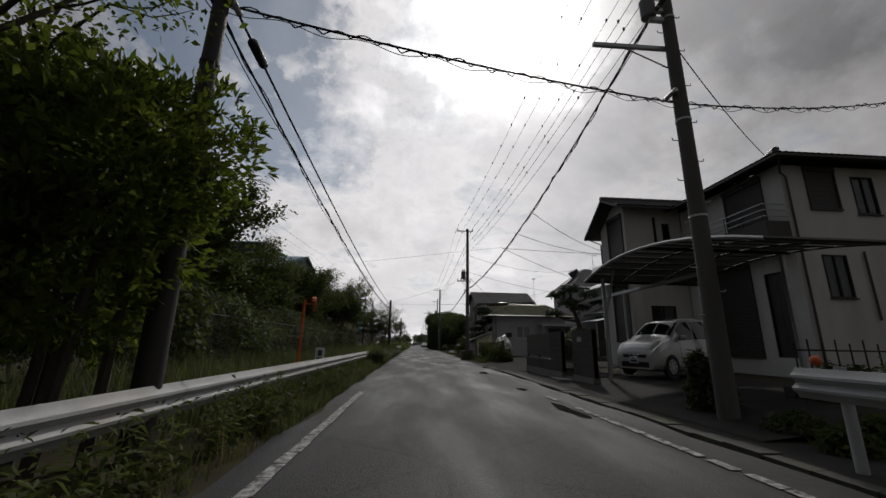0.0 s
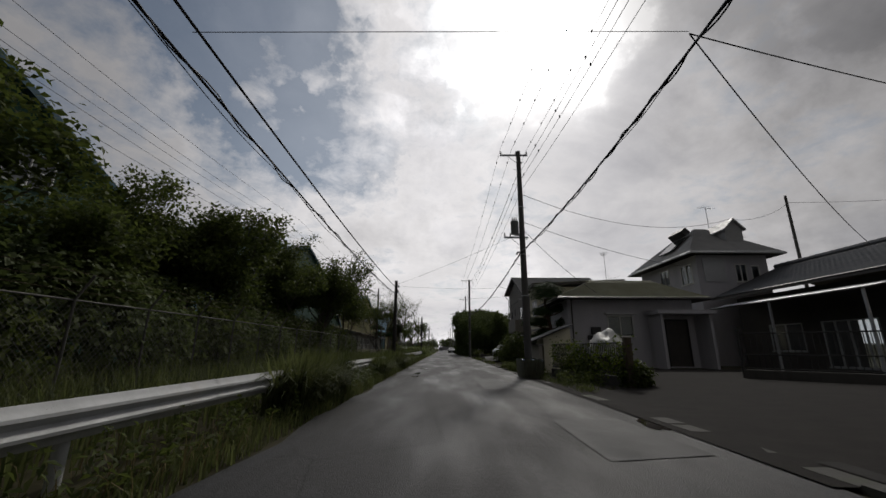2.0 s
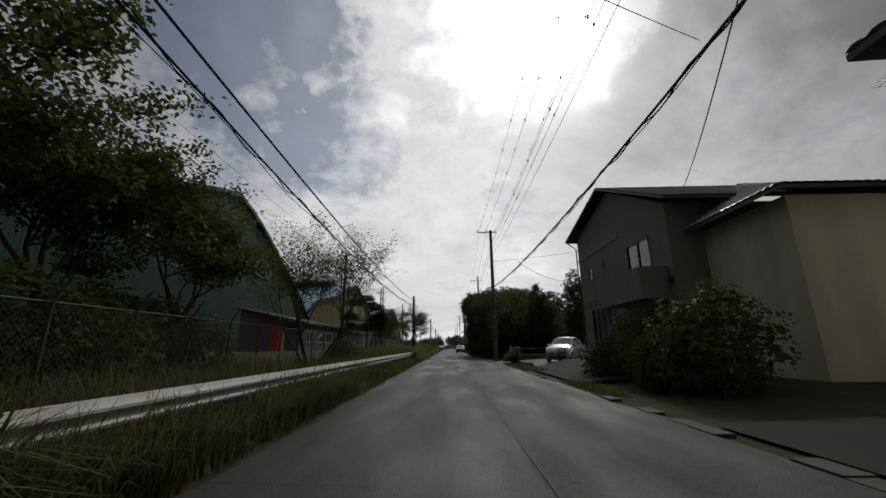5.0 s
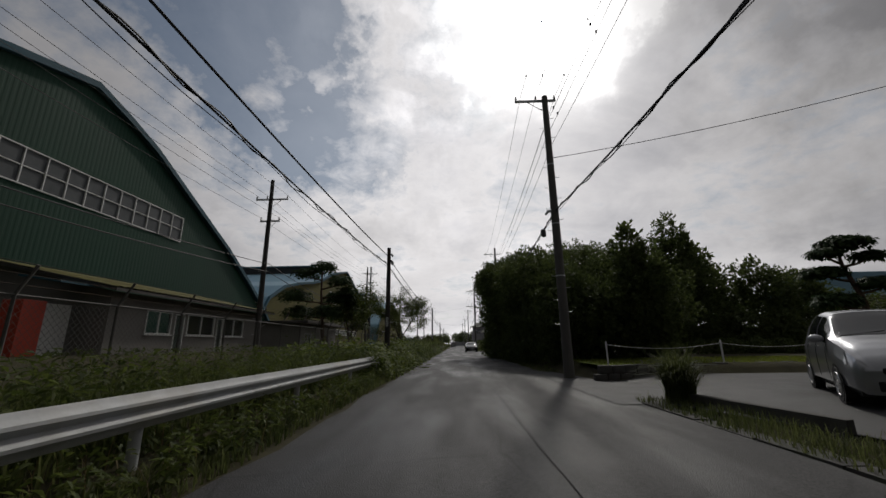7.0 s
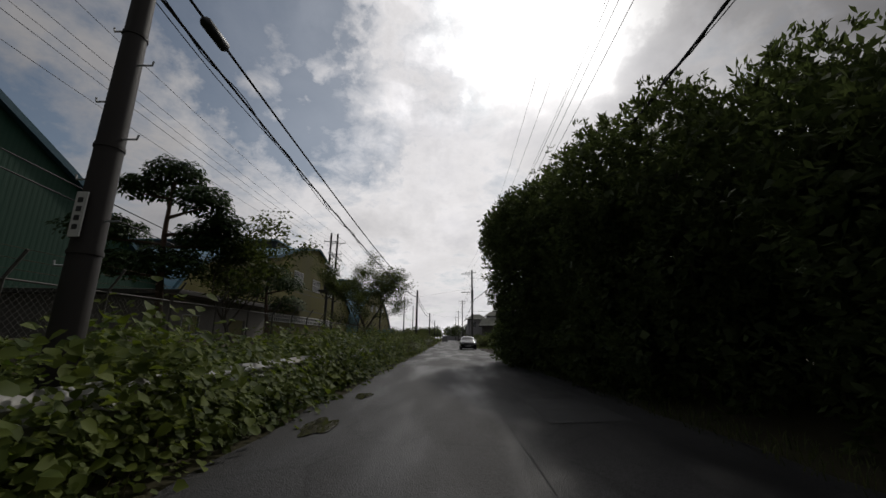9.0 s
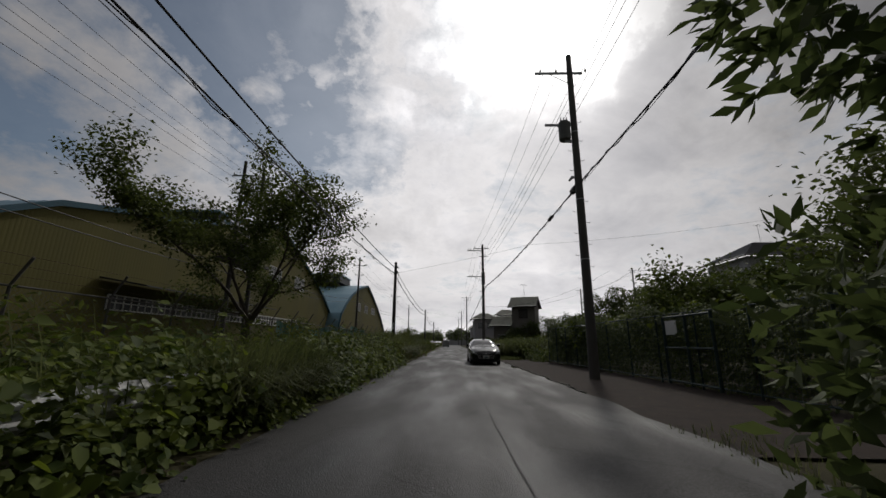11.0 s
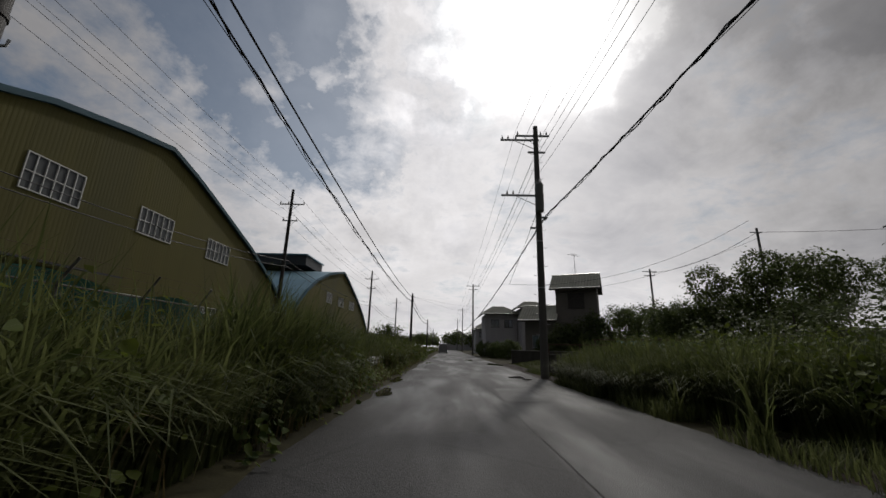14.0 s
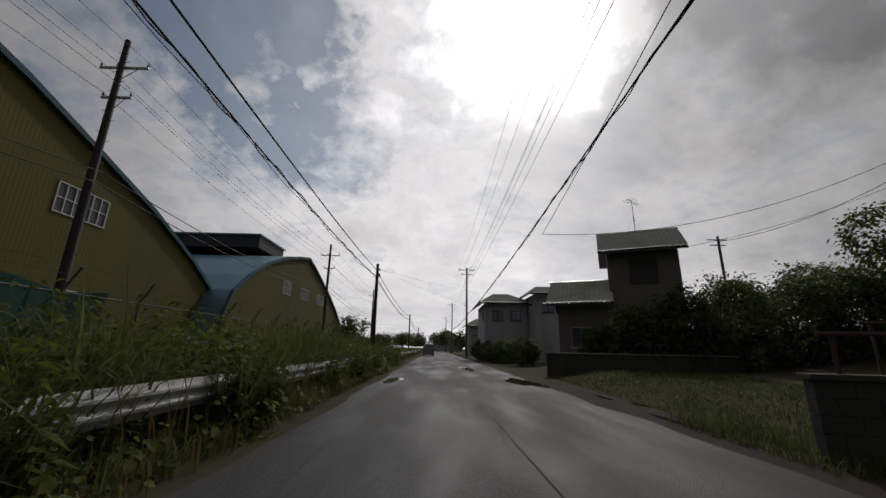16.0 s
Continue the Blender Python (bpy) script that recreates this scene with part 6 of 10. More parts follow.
for z in (0.12, 0.95):
    bm = bmx()
    tube(bm, [P_ + Vector((0, 0, z)), Q_ + Vector((0, 0, z))], 0.022, 6)
    part("rail", bm, M_BLACKIRON, g)
for k in range(45):
    p = P_.lerp(Q_, k / 44)
    bm = bmx()
    r = 0.028 if k % 11 == 0 else 0.008
    tube(bm, [p + Vector((0, 0, -0.04 if k % 11 == 0 else 0.12)), p + Vector((0, 0, 0.97 if k % 11 == 0 else 0.95))], r, 6)
    part("post" if k % 11 == 0 else "baluster", bm, M_BLACKIRON, g)

# kerb stones along the right edge
g = thing("kerb", "mossy concrete kerb stones along the road edge", "kerb", pose(4, 30, 0), kind="structure")
IN_PLACE.add(g.name)
rnd = random.Random(21)
y = 2.0
while y < 70:
    L_ = 0.6
    if not (70.2 < y < 79.5):
        bm = bmx()
        x = 3.72 + lean(y) + 0.03 * math.sin(y * 0.4) + rnd.uniform(-0.015, 0.015) + (0.12 if y < 35 else 0)
        dz = rnd.uniform(-0.015, 0.012)
        if 22.5 < y < 60 and rnd.random() < 0.72:
            y += L_
            continue
        if y > 22.5:
            dz -= 0.012
        box(bm, x, x + 0.3 + rnd.uniform(-0.01, 0.01), y + 0.006, y + L_ - 0.006, -0.05, 0.045 + dz)
        part("kerb_stone", bm, M_KERB, g)
    y += L_
# pavement, yards, parking
flat("pavement", [(4.0, 2), (5.6, 2), (5.3, 23.2), (4.1, 23.2)], 0.035, M_PAVE, "narrow cracked concrete pavement", "pavement")
V, F = strip_sheet(np.array([4.35, 4.9, 5.4, 6.4, 7.5, 9, 10.4]), np.arange(8.6, 18.3, 1.2), lambda x, y: 0.045 + 0.29 * np.clip((np.asarray(x, float) - 4.5) / 1.9, 0, 1))
tagged(new("driveway", np_mesh("driveway", V, F, M_PAVE, True)), "damp concrete driveway rising under a carport", "driveway", kind="structure")
yx, yy_ = np.array([3.52, 4.2, 4.6, 5.4, 6.5, 8, 9.2, 12, 15, 18.5]), np.arange(22.4, 39.1, 1.2)
V, F = strip_sheet(yx, yy_, lambda x, y: 0.03 + 0.29 * np.clip((np.asarray(x, float) - 4.2) / 4.6, 0, 1) + 0.012 * wobble(x, y, 0.8, 2.0))
tagged(new("yard", np_mesh("yard", V, F, M_GRAVEL, True)), "damp packed gravel yard rising gently from the road", "yard", kind="structure")
bm = bmx()
bm.faces.new([bm.verts.new(c) for c in ((3.95, 43.8, 0.02), (6.4, 43.8, 0.12), (6.4, 49.5, 0.12), (3.95, 49.5, 0.02))])
solo("garage_apron", bm, M_PAVE, "cracked concrete apron before a garage", "apron", kind="structure")
flat("parking_yard", [(3.9, 70.2), (5.3, 66.4), (8.9, 70.3), (19, 70.5), (19, 77.2), (9, 75.6), (4.4, 75.1), (3.7, 79.4), (2.7, 79.4), (2.9, 70.2)], 0.026, M_PATCH, "asphalt parking yard", "parking yard")

V, F = strip_sheet(np.array([4.95, 5.5, 6.0, 6.5, 9, 12, 15, 19]), np.arange(67.2, 76.3, 1.5), lambda x, y: 0.03 + 0.165 * np.clip((np.asarray(x, float) - 4.95) / 1.3, 0, 1))
tagged(new("parking_bay", np_mesh("parking_bay", V, F, M_PATCH, True)), "worn asphalt parking bay a little above the road", "parking bay", kind="structure")

# ---- right side beyond the thicket ----
# tower-like house, its low wing, and the houses further on
g = placed("house", "narrow two-storey house with a pale tiled roof", "house", 12, 162.5, 0.1, "houses along the road")
bm = bmx()
panel(bm, "y", 160.2, -1, 10.4, 14.2, 0.0, 7.0, [(11.6, 13.0, 5.2, 6.4)])
part("wall", bm, M_TAUPE, g)
bm = bmx()
panel(bm, "x", 10.4, -1, 160.34, 163.2, 0.0, 7.0, [])
part("wall", bm, M_TAUPE, g)
bm = bmx()
panel(bm, "x", 14.2, 1, 160.34, 163.2, 0.0, 7.0, [])
part("wall", bm, M_TAUPE, g)
bm = bmx()
panel(bm, "y", 163.3, 1, 10.4, 14.2, 0.0, 7.0, [])
gable_end(bm, "x", 14.2, 1, 160.2, 163.3, 7.0, 161.7, 8.3)
gable_end(bm, "x", 10.4, -1, 160.2, 163.3, 7.0, 161.7, 8.3)
part("wall", bm, M_TAUPE, g)
glazing(g, "y", 160.2, -1, 11.6, 13.0, 5.2, 6.4, "shutter")
slope(g, "roof", ((9.9, 159.4, 7.0), (14.6, 159.4, 7.0), (14.6, 161.7, 8.6), (9.9, 161.7, 8.6)), M_TILEPALE, amp=0.07)
slope(g, "roof", ((14.6, 164.0, 7.0), (9.9, 164.0, 7.0), (9.9, 161.7, 8.6), (14.6, 161.7, 8.6)), M_TILEPALE, amp=0.07)
ridge_cap(g, (9.9, 161.7, 8.67), (14.6, 161.7, 8.67), 0.13, M_TILEPALE)
antenna(11.9, 161.7, 8.6, 2.3, 40)
g.matrix_basis = g.matrix_basis @ Matrix.Rotation(radians(-24), 4, "Z")
g = placed("house", "low house wing with a pale tiled roof", "house", 8, 163, 0.1, "houses along the road")
bm = bmx()
panel(bm, "y", 161.2, -1, 7.2, 10.4, 0.0, 4.15, [(7.9, 9.1, 1.4, 2.6)])
part("wall", bm, M_TAUPE, g)
bm = bmx()
panel(bm, "x", 7.2, -1, 161.34, 165, 0.0, 4.15, [])
part("wall", bm, M_TAUPE, g)
bm = bmx()
panel(bm, "y", 165.1, 1, 7.2, 10.4, 0.0, 3.9, [])
part("wall", bm, M_TAUPE, g)
glazing(g, "y", 161.2, -1, 7.9, 9.1, 1.4, 2.6, "curtain")
slope(g, "roof", ((6.6, 160.4, 3.95), (10.38, 160.4, 3.95), (10.38, 163.0, 5.5), (6.6, 163.0, 5.5)), M_TILEPALE, amp=0.07)
slope(g, "roof", ((10.38, 165.6, 3.95), (6.6, 165.6, 3.95), (6.6, 163.0, 5.5), (10.38, 163.0, 5.5)), M_TILEPALE, amp=0.07)
ridge_cap(g, (6.6, 163.0, 5.57), (10.38, 163.0, 5.57), 0.12, M_TILEPALE)
g.matrix_basis = Matrix.Translation((0.15, 0.3, 0)) @ g.matrix_basis @ Matrix.Rotation(radians(-24), 4, "Z")
for x0, x1, y0, y1, e, r, label in ((4.6, 9.3, 181, 188, 6.2, 7.7, "two-storey house with a tiled hip roof far along the road"), (9.4, 13.6, 178, 186, 6.9, 8.3, "grey two-storey house with a low gable behind others"), (1.5 + 4, 11, 214, 222, 5.6, 7.2, "plain house far along the road")):
    g = placed("house", label, "house", (x0 + x1) / 2, (y0 + y1) / 2, 0, "houses along the road")
    hs = [(x0 + 0.8, x0 + 2.0, e - 1.9, e - 0.8), (x0 + 2.8, x0 + 4.0, e - 1.9, e - 0.8)]
    bm = bmx()
    panel(bm, "y", y0, -1, x0, x1, 0.0, e, hs)
    part("wall", bm, M_GREYWALL, g)
    bm = bmx()
    panel(bm, "x", x0, -1, y0 + 0.14, y1, 0.0, e, [(y0 + 1, y0 + 2.4, e - 1.9, e - 0.8)])
    part("wall", bm, M_GREYWALL, g)
    bm = bmx()
    panel(bm, "x", x1, 1, y0 + 0.14, y1, 0.0, e, [])
    part("wall", bm, M_GREYWALL, g)
    bm = bmx()
    panel(bm, "y", y1 + 0.14, 1, x0, x1, 0.0, e, [])
    part("wall", bm, M_GREYWALL, g)
    for h in hs:
        glazing(g, "y", y0, -1, *h, "glass", M_BRONZE)
    xm, ym = (x0 + x1) / 2, (y0 + y1) / 2
    o = 0.7
    slope(g, "roof", ((x0 - o, y0 - o, e), (x1 + o, y0 - o, e), (xm + 0.8, ym, r), (xm - 0.8, ym, r)), M_TILEPALE, amp=0.07)
    slope(g, "roof", ((x0 - o, y1 + o, e), (x0 - o, y0 - o, e), (xm - 0.8, ym, r), (xm - 0.8, ym + 0.2, r)), M_TILEPALE, amp=0.07)
    slope(g, "roof", ((x1 + o, y0 - o, e), (x1 + o, y1 + o, e), (xm + 0.8, ym + 0.2, r), (xm + 0.8, ym, r)), M_TILEPALE, amp=0.07)
# gabled barn where the road ends
g = placed("barn", "plain pale gabled building at the end of the road", "barn", 3.5, 300, 0)
bm = bmx()
panel(bm, "y", 300, -1, -2, 10, 0, 5.2, [])
gable_end(bm, "y", 300, -1, -2, 10, 5.2, 4, 8.5)
part("wall", bm, M_GREYWALL, g)
slope(g, "roof", ((-2.6, 312, 5.0), (-2.6, 299.5, 5.0), (4, 299.5, 8.7), (4, 312, 8.7)), M_SLATE, 0, 0.6)
slope(g, "roof", ((10.6, 299.5, 5.0), (10.6, 312, 5.0), (4, 312, 8.7), (4, 299.5, 8.7)), M_SLATE, 0, 0.6)
# house on the rising ground
zh = float(ground_z(38, 152)) + 2.2
g = placed("house", "large house with a slate hip roof on rising ground", "house", 39, 154, zh, "houses along the road")
bm = bmx()
panel(bm, "y", 150, -1, 34, 46, 0.1, 10.4, [(36, 37.4, 8.6, 9.9), (40, 41.6, 8.6, 9.9)])
part("wall", bm, M_GREYWALL, g)
bm = bmx()
panel(bm, "x", 34, -1, 150.14, 158, 0.1, 10.4, [])
part("wall", bm, M_GREYWALL, g)
for a in (36, 40):
    glazing(g, "y", 150, -1, a, a + 1.5, 8.6, 9.9, "glass", M_BRONZE)
slope(g, "roof", ((33, 149, 10.4), (47, 149, 10.4), (42.5, 153.6, 13.2), (38.0, 153.6, 13.2)), M_TILE)
slope(g, "roof", ((33, 159, 10.4), (33, 149, 10.4), (38.0, 153.6, 13.2), (38.0, 154, 13.2)), M_TILE)
g.matrix_basis = Matrix.Translation((4.5, -3.0, 2.2)) @ g.matrix_basis
antenna(43.5, 150.6, 15.4, 2.6, 30)
# old house with blue-green tiles behind the garden
g = placed("house", "old house with blue-green tiled roofs behind garden trees", "house", 30, 95, 0, "houses along the road")
bm = bmx()
panel(bm, "y", 92.5, -1, 28, 40, 0, 4.3, [])
part("wall", bm, M_CREAMWALL, g)
slope(g, "roof", ((27, 91.4, 4.3), (41, 91.4, 4.3), (38, 96, 6.9), (29.5, 96, 6.9)), M_BLUE, 0.27)
slope(g, "roof", ((27, 98, 4.3), (27, 91.4, 4.3), (29.5, 96, 6.9), (29.5, 96.2, 6.9)), M_BLUE, 0.27)
utility_pole("utility_pole", 29.3, 159.5, 13.4, "distant concrete utility pole among trees", "distant poles", 0.16, arms=[(13.0, -0.6, 0.6, ())], steps=False)
utility_pole("utility_pole", 24.5, 171, 11.5, "distant concrete utility pole among trees", "distant poles", 0.16, arms=[(11.2, -0.9, 0.9, ()), (10.7, -0.7, 0.7, ())], steps=False)
utility_pole("utility_pole", 28.0, 47.7, 13.6, "distant concrete utility pole behind houses", "distant poles", 0.15, arms=[], steps=True)
cable((29.3, 159.5, 13.0), (24.5, 171, 11.0), 0.8, 0.02, M_CABLE, "black overhead cable between distant poles")
cable((29.3, 159.5, 13.0), (60, 150, 14.0), 0.8, 0.02, M_CABLE, "black overhead cable between distant poles")

# retaining walls and low walls of the plot
g = placed("retaining_wall", "dark stained block retaining wall", "retaining wall", 8, 145.5, 0)
WALL = Matrix.Translation((3.8, 143.35, 0)) @ Matrix.Rotation(radians(-14), 4, "Z")


def along_wall(bm):
    bmesh.ops.transform(bm, matrix=WALL, verts=bm.verts[:])
    return bm


for j in range(20):
    for k in range(5):
        bm = bmx()
        x0 = 0.42 * j - (0.21 if k % 2 else 0) + (0.21 if j == 0 and k % 2 else 0)
        box(bm, x0, 0.42 * (j + 1) - (0.21 if k % 2 else 0) - 0.008, 0.0, 0.18, 0.2 * k - 0.05, 0.2 * k + 0.142)
        part("block", along_wall(bm), M_BLOCKDARK, g)
bm = bmx()
box(bm, 0.02, 8.1, 0.02, 0.16, -0.05, 0.94)
part("mortar", along_wall(bm), M_PLINTH, g)
bm = bmx()
bevelled(bm, -0.04, 8.3, -0.04, 0.22, 0.945, 1.02, 0.012)
part("coping", along_wall(bm), M_BLOCKDARK, g)
# pipe frames of an old vegetable bed behind the wall, with scraps of net
for depth, z0, lift, a in ((0.1, 1.0, 1.5, 0.0), (3.2, 0.2, 1.85, 2.6)):
    g = placed("pipe_frame", "low rusty pipe frame behind a block wall", "pipe frame", 6, 143.5 + depth, 0, "pipe frames of a vegetable bed")
    bm = bmx()
    tube(bm, [(a + 0.2, depth, lift), (4.2, depth, lift + 0.03), (8.4, depth, lift + 0.1)], 0.032, 6)
    part("top_pipe", along_wall(bm), M_RUST, g)
    for k in range(6 if a == 0 else 4):
        bm = bmx()
        tube(bm, [(a + 0.35 + 1.5 * k, depth, z0), (a + 0.35 + 1.5 * k, depth, lift)], 0.03, 6)
        part("post", along_wall(bm), M_RUST, g)
for a, b in ((4.0, 6.4), (6.6, 8.2)):
    bm = bmx()
    grid_ = [[bm.verts.new((a + (b - a) * i / 10, 0.2 + 2.9 * j / 6, 1.5 + 0.05 * j + 0.06 * math.sin(i * 1.9 + j) - 0.3 * math.sin(math.pi * i / 10) * math.sin(math.pi * j / 6))) for j in range(7)] for i in range(11)]
    for i in range(10):
        for j in range(6):
            bm.faces.new([grid_[i][j], grid_[i + 1][j], grid_[i + 1][j + 1], grid_[i][j + 1]])
    bmesh.ops.solidify(bm, geom=bm.faces[:], thickness=0.012)
    solo("net_scrap", along_wall(bm), M_NET, "sagging scrap of green net over pipe frames", "netting", smooth=True)
g = placed("low_wall", "low dark concrete wall round a grass plot", "low wall", 9, 156.5, 0)
bm = bmx()
box(bm, 4.55, 14.0, 157.3, 157.48, -0.05, 1.08)
part("wall", bm, M_BLOCKDARK, g)
bm = bmx()
bevelled(bm, 4.51, 14.05, 157.25, 157.53, 1.08, 1.14, 0.012)
part("coping", bm, M_CONC, g)
bm = bmx()
bm.faces.new([bm.verts.new(c) for c in ((2.9, 140.0, 0.004), (4.6, 140.0, 0.012), (3.85, 143.2, 0.012), (4.05, 145.8, 0.012), (4.35, 152.2, 0.012), (4.5, 156.0, 0.012), (2.9, 156.0, 0.004))])
solo("muddy_edge", bm, M_SOIL, "strip of wet mud beside the road", "mud strip", kind="structure")
bm = bmx()
bm.faces.new([bm.verts.new(c) for c in ((3.1, 102.5, 0.006), (7.3, 102.5, 0.012), (7.0, 119.5, 0.012), (6.6, 128.0, 0.012), (3.1, 128.4, 0.006))])
solo("bare_soil", bm, M_SOIL, "bare brown soil before a green fence", "soil strip", kind="structure")
rnd = random.Random(31)
g = placed("broken_edge", "crumbling asphalt rim along the road edge", "road edge", 3.4, 114, 0, kind="structure")
y = 108.0
while y < 126.5:
    bm = bmx()
    L_, w = rnd.uniform(0.06, 0.28), rnd.uniform(0.03, 0.1)
    x = ROAD_R + lean(y) + 0.05 * math.sin(y * 2.3) + rnd.uniform(-0.03, 0.03)
    h = rnd.uniform(0.02, 0.045)
    prism(bm, [(x, y), (x + w, y + 0.04), (x + w * rnd.uniform(0.6, 1.2), y + L_ * 0.6), (x + w * 0.5, y + L_), (x - 0.02, y + L_ * 0.7)], -0.02, h, "z")
    part("rubble", bm, M_KERB, g)
    y += L_ + rnd.uniform(0.0, 0.16)
flat("road_drain", [(1.9, 63.9), (2.3, 63.9), (2.3, 64.2), (1.9, 64.2)], 0.0245, M_BLOCKDARK, "small dark iron drain cover", "drain cover", "")

# green mesh fence with a gate
g = placed("mesh_fence", "dark green mesh fence overgrown with vines", "fence", 6.8, 112, 0)
line = [Vector((10.5, 125.6, 0)), Vector((6.4, 124.4, 0)), Vector((6.7, 119.4, 0)), Vector((7.1, 103.0, 0))]
M_FGREEN = surface("green_fence_paint", (0.012, 0.034, 0.03), (0.02, 0.046, 0.042), 0.5, 6, 40, 0)
run = []
for a, b in zip(line, line[1:]):
    n = max(1, round((b - a).length / 2.0))
    run += [a.lerp(b, k / n) for k in range(n)]
run.append(line[-1])
for p in run:
    bm = bmx()
    tube(bm, [p + Vector((0, 0, -0.1)), p + Vector((0, 0, 2.25))], 0.03, 8)
    part("post", bm, M_FGREEN, g, smooth=True)
for a, b in zip(run, run[1:]):
    for z in (0.12, 2.2):
        bm = bmx()
        tube(bm, [a + Vector((0, 0, z)), b + Vector((0, 0, z))], 0.022, 6)
        part("rail", bm, M_FGREEN, g)
    bm = bmx()
    d = b - a
    n = int(d.length / 0.11)
    for k in range(n):
        p = a.lerp(b, k / n)
        tube(bm, [p + Vector((0, 0, 0.12)), p + Vector((0, 0, 2.2))], 0.004, 3, False)
    for k in range(18):
        z = 0.15 + k * 0.115
        tube(bm, [a + Vector((0, 0, z)), b + Vector((0, 0, z))], 0.004, 3, False)
    part("mesh_panel", bm, M_FGREEN, g)
g = placed("mesh_gate", "green framed mesh gate with a blank white notice", "gate", 6.8, 109.5, 0)
bm = bmx()
for y in (108.2, 109.4, 110.6):
    tube(bm, [(6.82, y, 0.05), (6.82, y, 2.15)], 0.045, 8)
    part("stile", bm, M_FGREEN, g)
    bm = bmx()
for z in (0.15, 1.15, 2.1):
    tube(bm, [(6.82, 108.2, z), (6.82, 110.6, z)], 0.035, 8)
    part("crossbar", bm, M_FGREEN, g)
    bm = bmx()
box(bm, 6.74, 6.76, 109.75, 110.35, 1.55, 1.98)
part("notice", bm, M_SIGN, g, "blank white notice board")

# ---- left side: fence, annexe, sheds ----
M_OLDWIRE = surface("weathered_fence_wire", (0.07, 0.068, 0.062), (0.13, 0.125, 0.115), 0.75, 6, 50, 0.1, metal=0.2)
g = placed("chain_link_fence", "galvanised chain-link fence with slanted barbed-wire arms", "fence", -7.5, 60, 0)
posts = [(-7.4 + lean(y), y) for y in np.arange(4, 196, 2.0)]
for x, y in posts:
    bm = bmx()
    tube(bm, [(x, y, -0.1), (x, y, 2.15), (x + 0.3, y, 2.65)], 0.028, 6)
    part("post", bm, M_OLDWIRE, g, smooth=True)
for (xa, ya), (xb, yb) in zip(posts[::4], posts[4::4]):
    bm = bmx()
    tube(bm, [(xa, ya, 2.15), (xb, yb, 2.15)], 0.022, 6)
    part("top_rail", bm, M_OLDWIRE, g)
    bm = bmx()
    for q in (0.33, 0.66, 1.0):
        tube(bm, [(xa + 0.3 * q, ya, 2.15 + 0.5 * q), (xb + 0.3 * q, yb, 2.15 + 0.5 * q)], 0.004, 3, False)
    part("barbed_wire", bm, M_RUST, g)
V, F, o = [], [], 0
for y in np.arange(4, 180, 0.12):
    for s in (1, -1):
        a = np.array([-7.4 + lean(y), y, 0.1 if s > 0 else 2.1])
        b = a + np.array([0, 2.0 * 0.9, 2.0 * s])
        w = np.array([0.0, 0.004, 0.0])
        V += [a - w, a + w, b + w, b - w]
        F.append((o, o + 1, o + 2, o + 3))
        o += 4
mesh_part("wire_mesh", np_mesh("wire_mesh", V, F, M_OLDWIRE), g)["kind"] = "stuff"

g = placed("annexe", "low grey works annexe with an olive sheet roof", "annexe", -15, 80, 0)
hs = [(76.9, 78.3, 1.8, 2.75), (79.3, 81.3, 1.8, 2.75), (82.1, 84.0, 1.8, 2.75), (78.5, 79.1, 0.5, 2.7), (81.5, 82.0, 0.5, 2.7)]
bm = bmx()
panel(bm, "x", -12.8, 1, 75.2, 86.0, 0.0, 3.3, hs)
part("wall", bm, M_TAUPE, g)
bm = bmx()
panel(bm, "y", 75.2, -1, -18, -12.94, 0.0, 3.3, [])
part("wall", bm, M_TAUPE, g)
bm = bmx()
panel(bm, "y", 86.0, 1, -18, -12.94, 0.0, 3.3, [])
prism(bm, [(-18, 3.3), (-12.8, 3.3), (-18, 4.55)], 75.2, 75.34, "y")
part("wall", bm, M_TAUPE, g)
for h in hs:
    glazing(g, "x", -12.8, 1, *h, "glass" if h[2] > 1 else "curtain", M_WHITEFRAME)
slope(g, "roof", ((-12.2, 74.7, 3.35), (-12.2, 86.5, 3.35), (-18.2, 86.5, 4.7), (-18.2, 74.7, 4.7)), M_YELLOW, 0.3, 8, 0.03)
bm = bmx()
bevelled(bm, -14.35, -13.65, 73.15, 73.85, 0.85, 2.78, 0.03)
ob = solo("vending_machine", bm, M_RED, "red vending machine beside a works door", "vending machine")
g = placed("works_door", "white double door under a dark canopy", "door", -14.0, 74.4, 0.9, kind="structure")
bm = bmx()
box(bm, -14.05, -13.95, 73.95, 74.95, 0.85, 2.75)
part("leaf", bm, M_WHITEFRAME, g)
bm = bmx()
prism(bm, [(-14.6, 3.7), (-13.1, 3.45), (-13.1, 3.37), (-14.6, 3.6)], 73.6, 75.05, "y")
part("canopy", bm, M_TEAL, g)
g = placed("store_building", "low brown store building with a flat overhanging roof", "store building", -19, 101, 0)
bm = bmx()
panel(bm, "x", -14.9, 1, 97.4, 107.8, 0.0, 3.3, [(98.5, 100, 1.3, 2.4), (103, 105, 0.05, 2.3)])
part("wall", bm, M_TAUPE, g)
bm = bmx()
panel(bm, "y", 97.4, -1, -24, -15.04, 0.0, 3.3, [])
part("wall", bm, M_TAUPE, g)
glazing(g, "x", -14.9, 1, 98.5, 100, 1.3, 2.4, "glass")
bm = bmx()
bevelled(bm, -24.5, -14.0, 96.8, 108.4, 3.3, 3.55, 0.03)
part("roof", bm, M_SHUTTER, g)
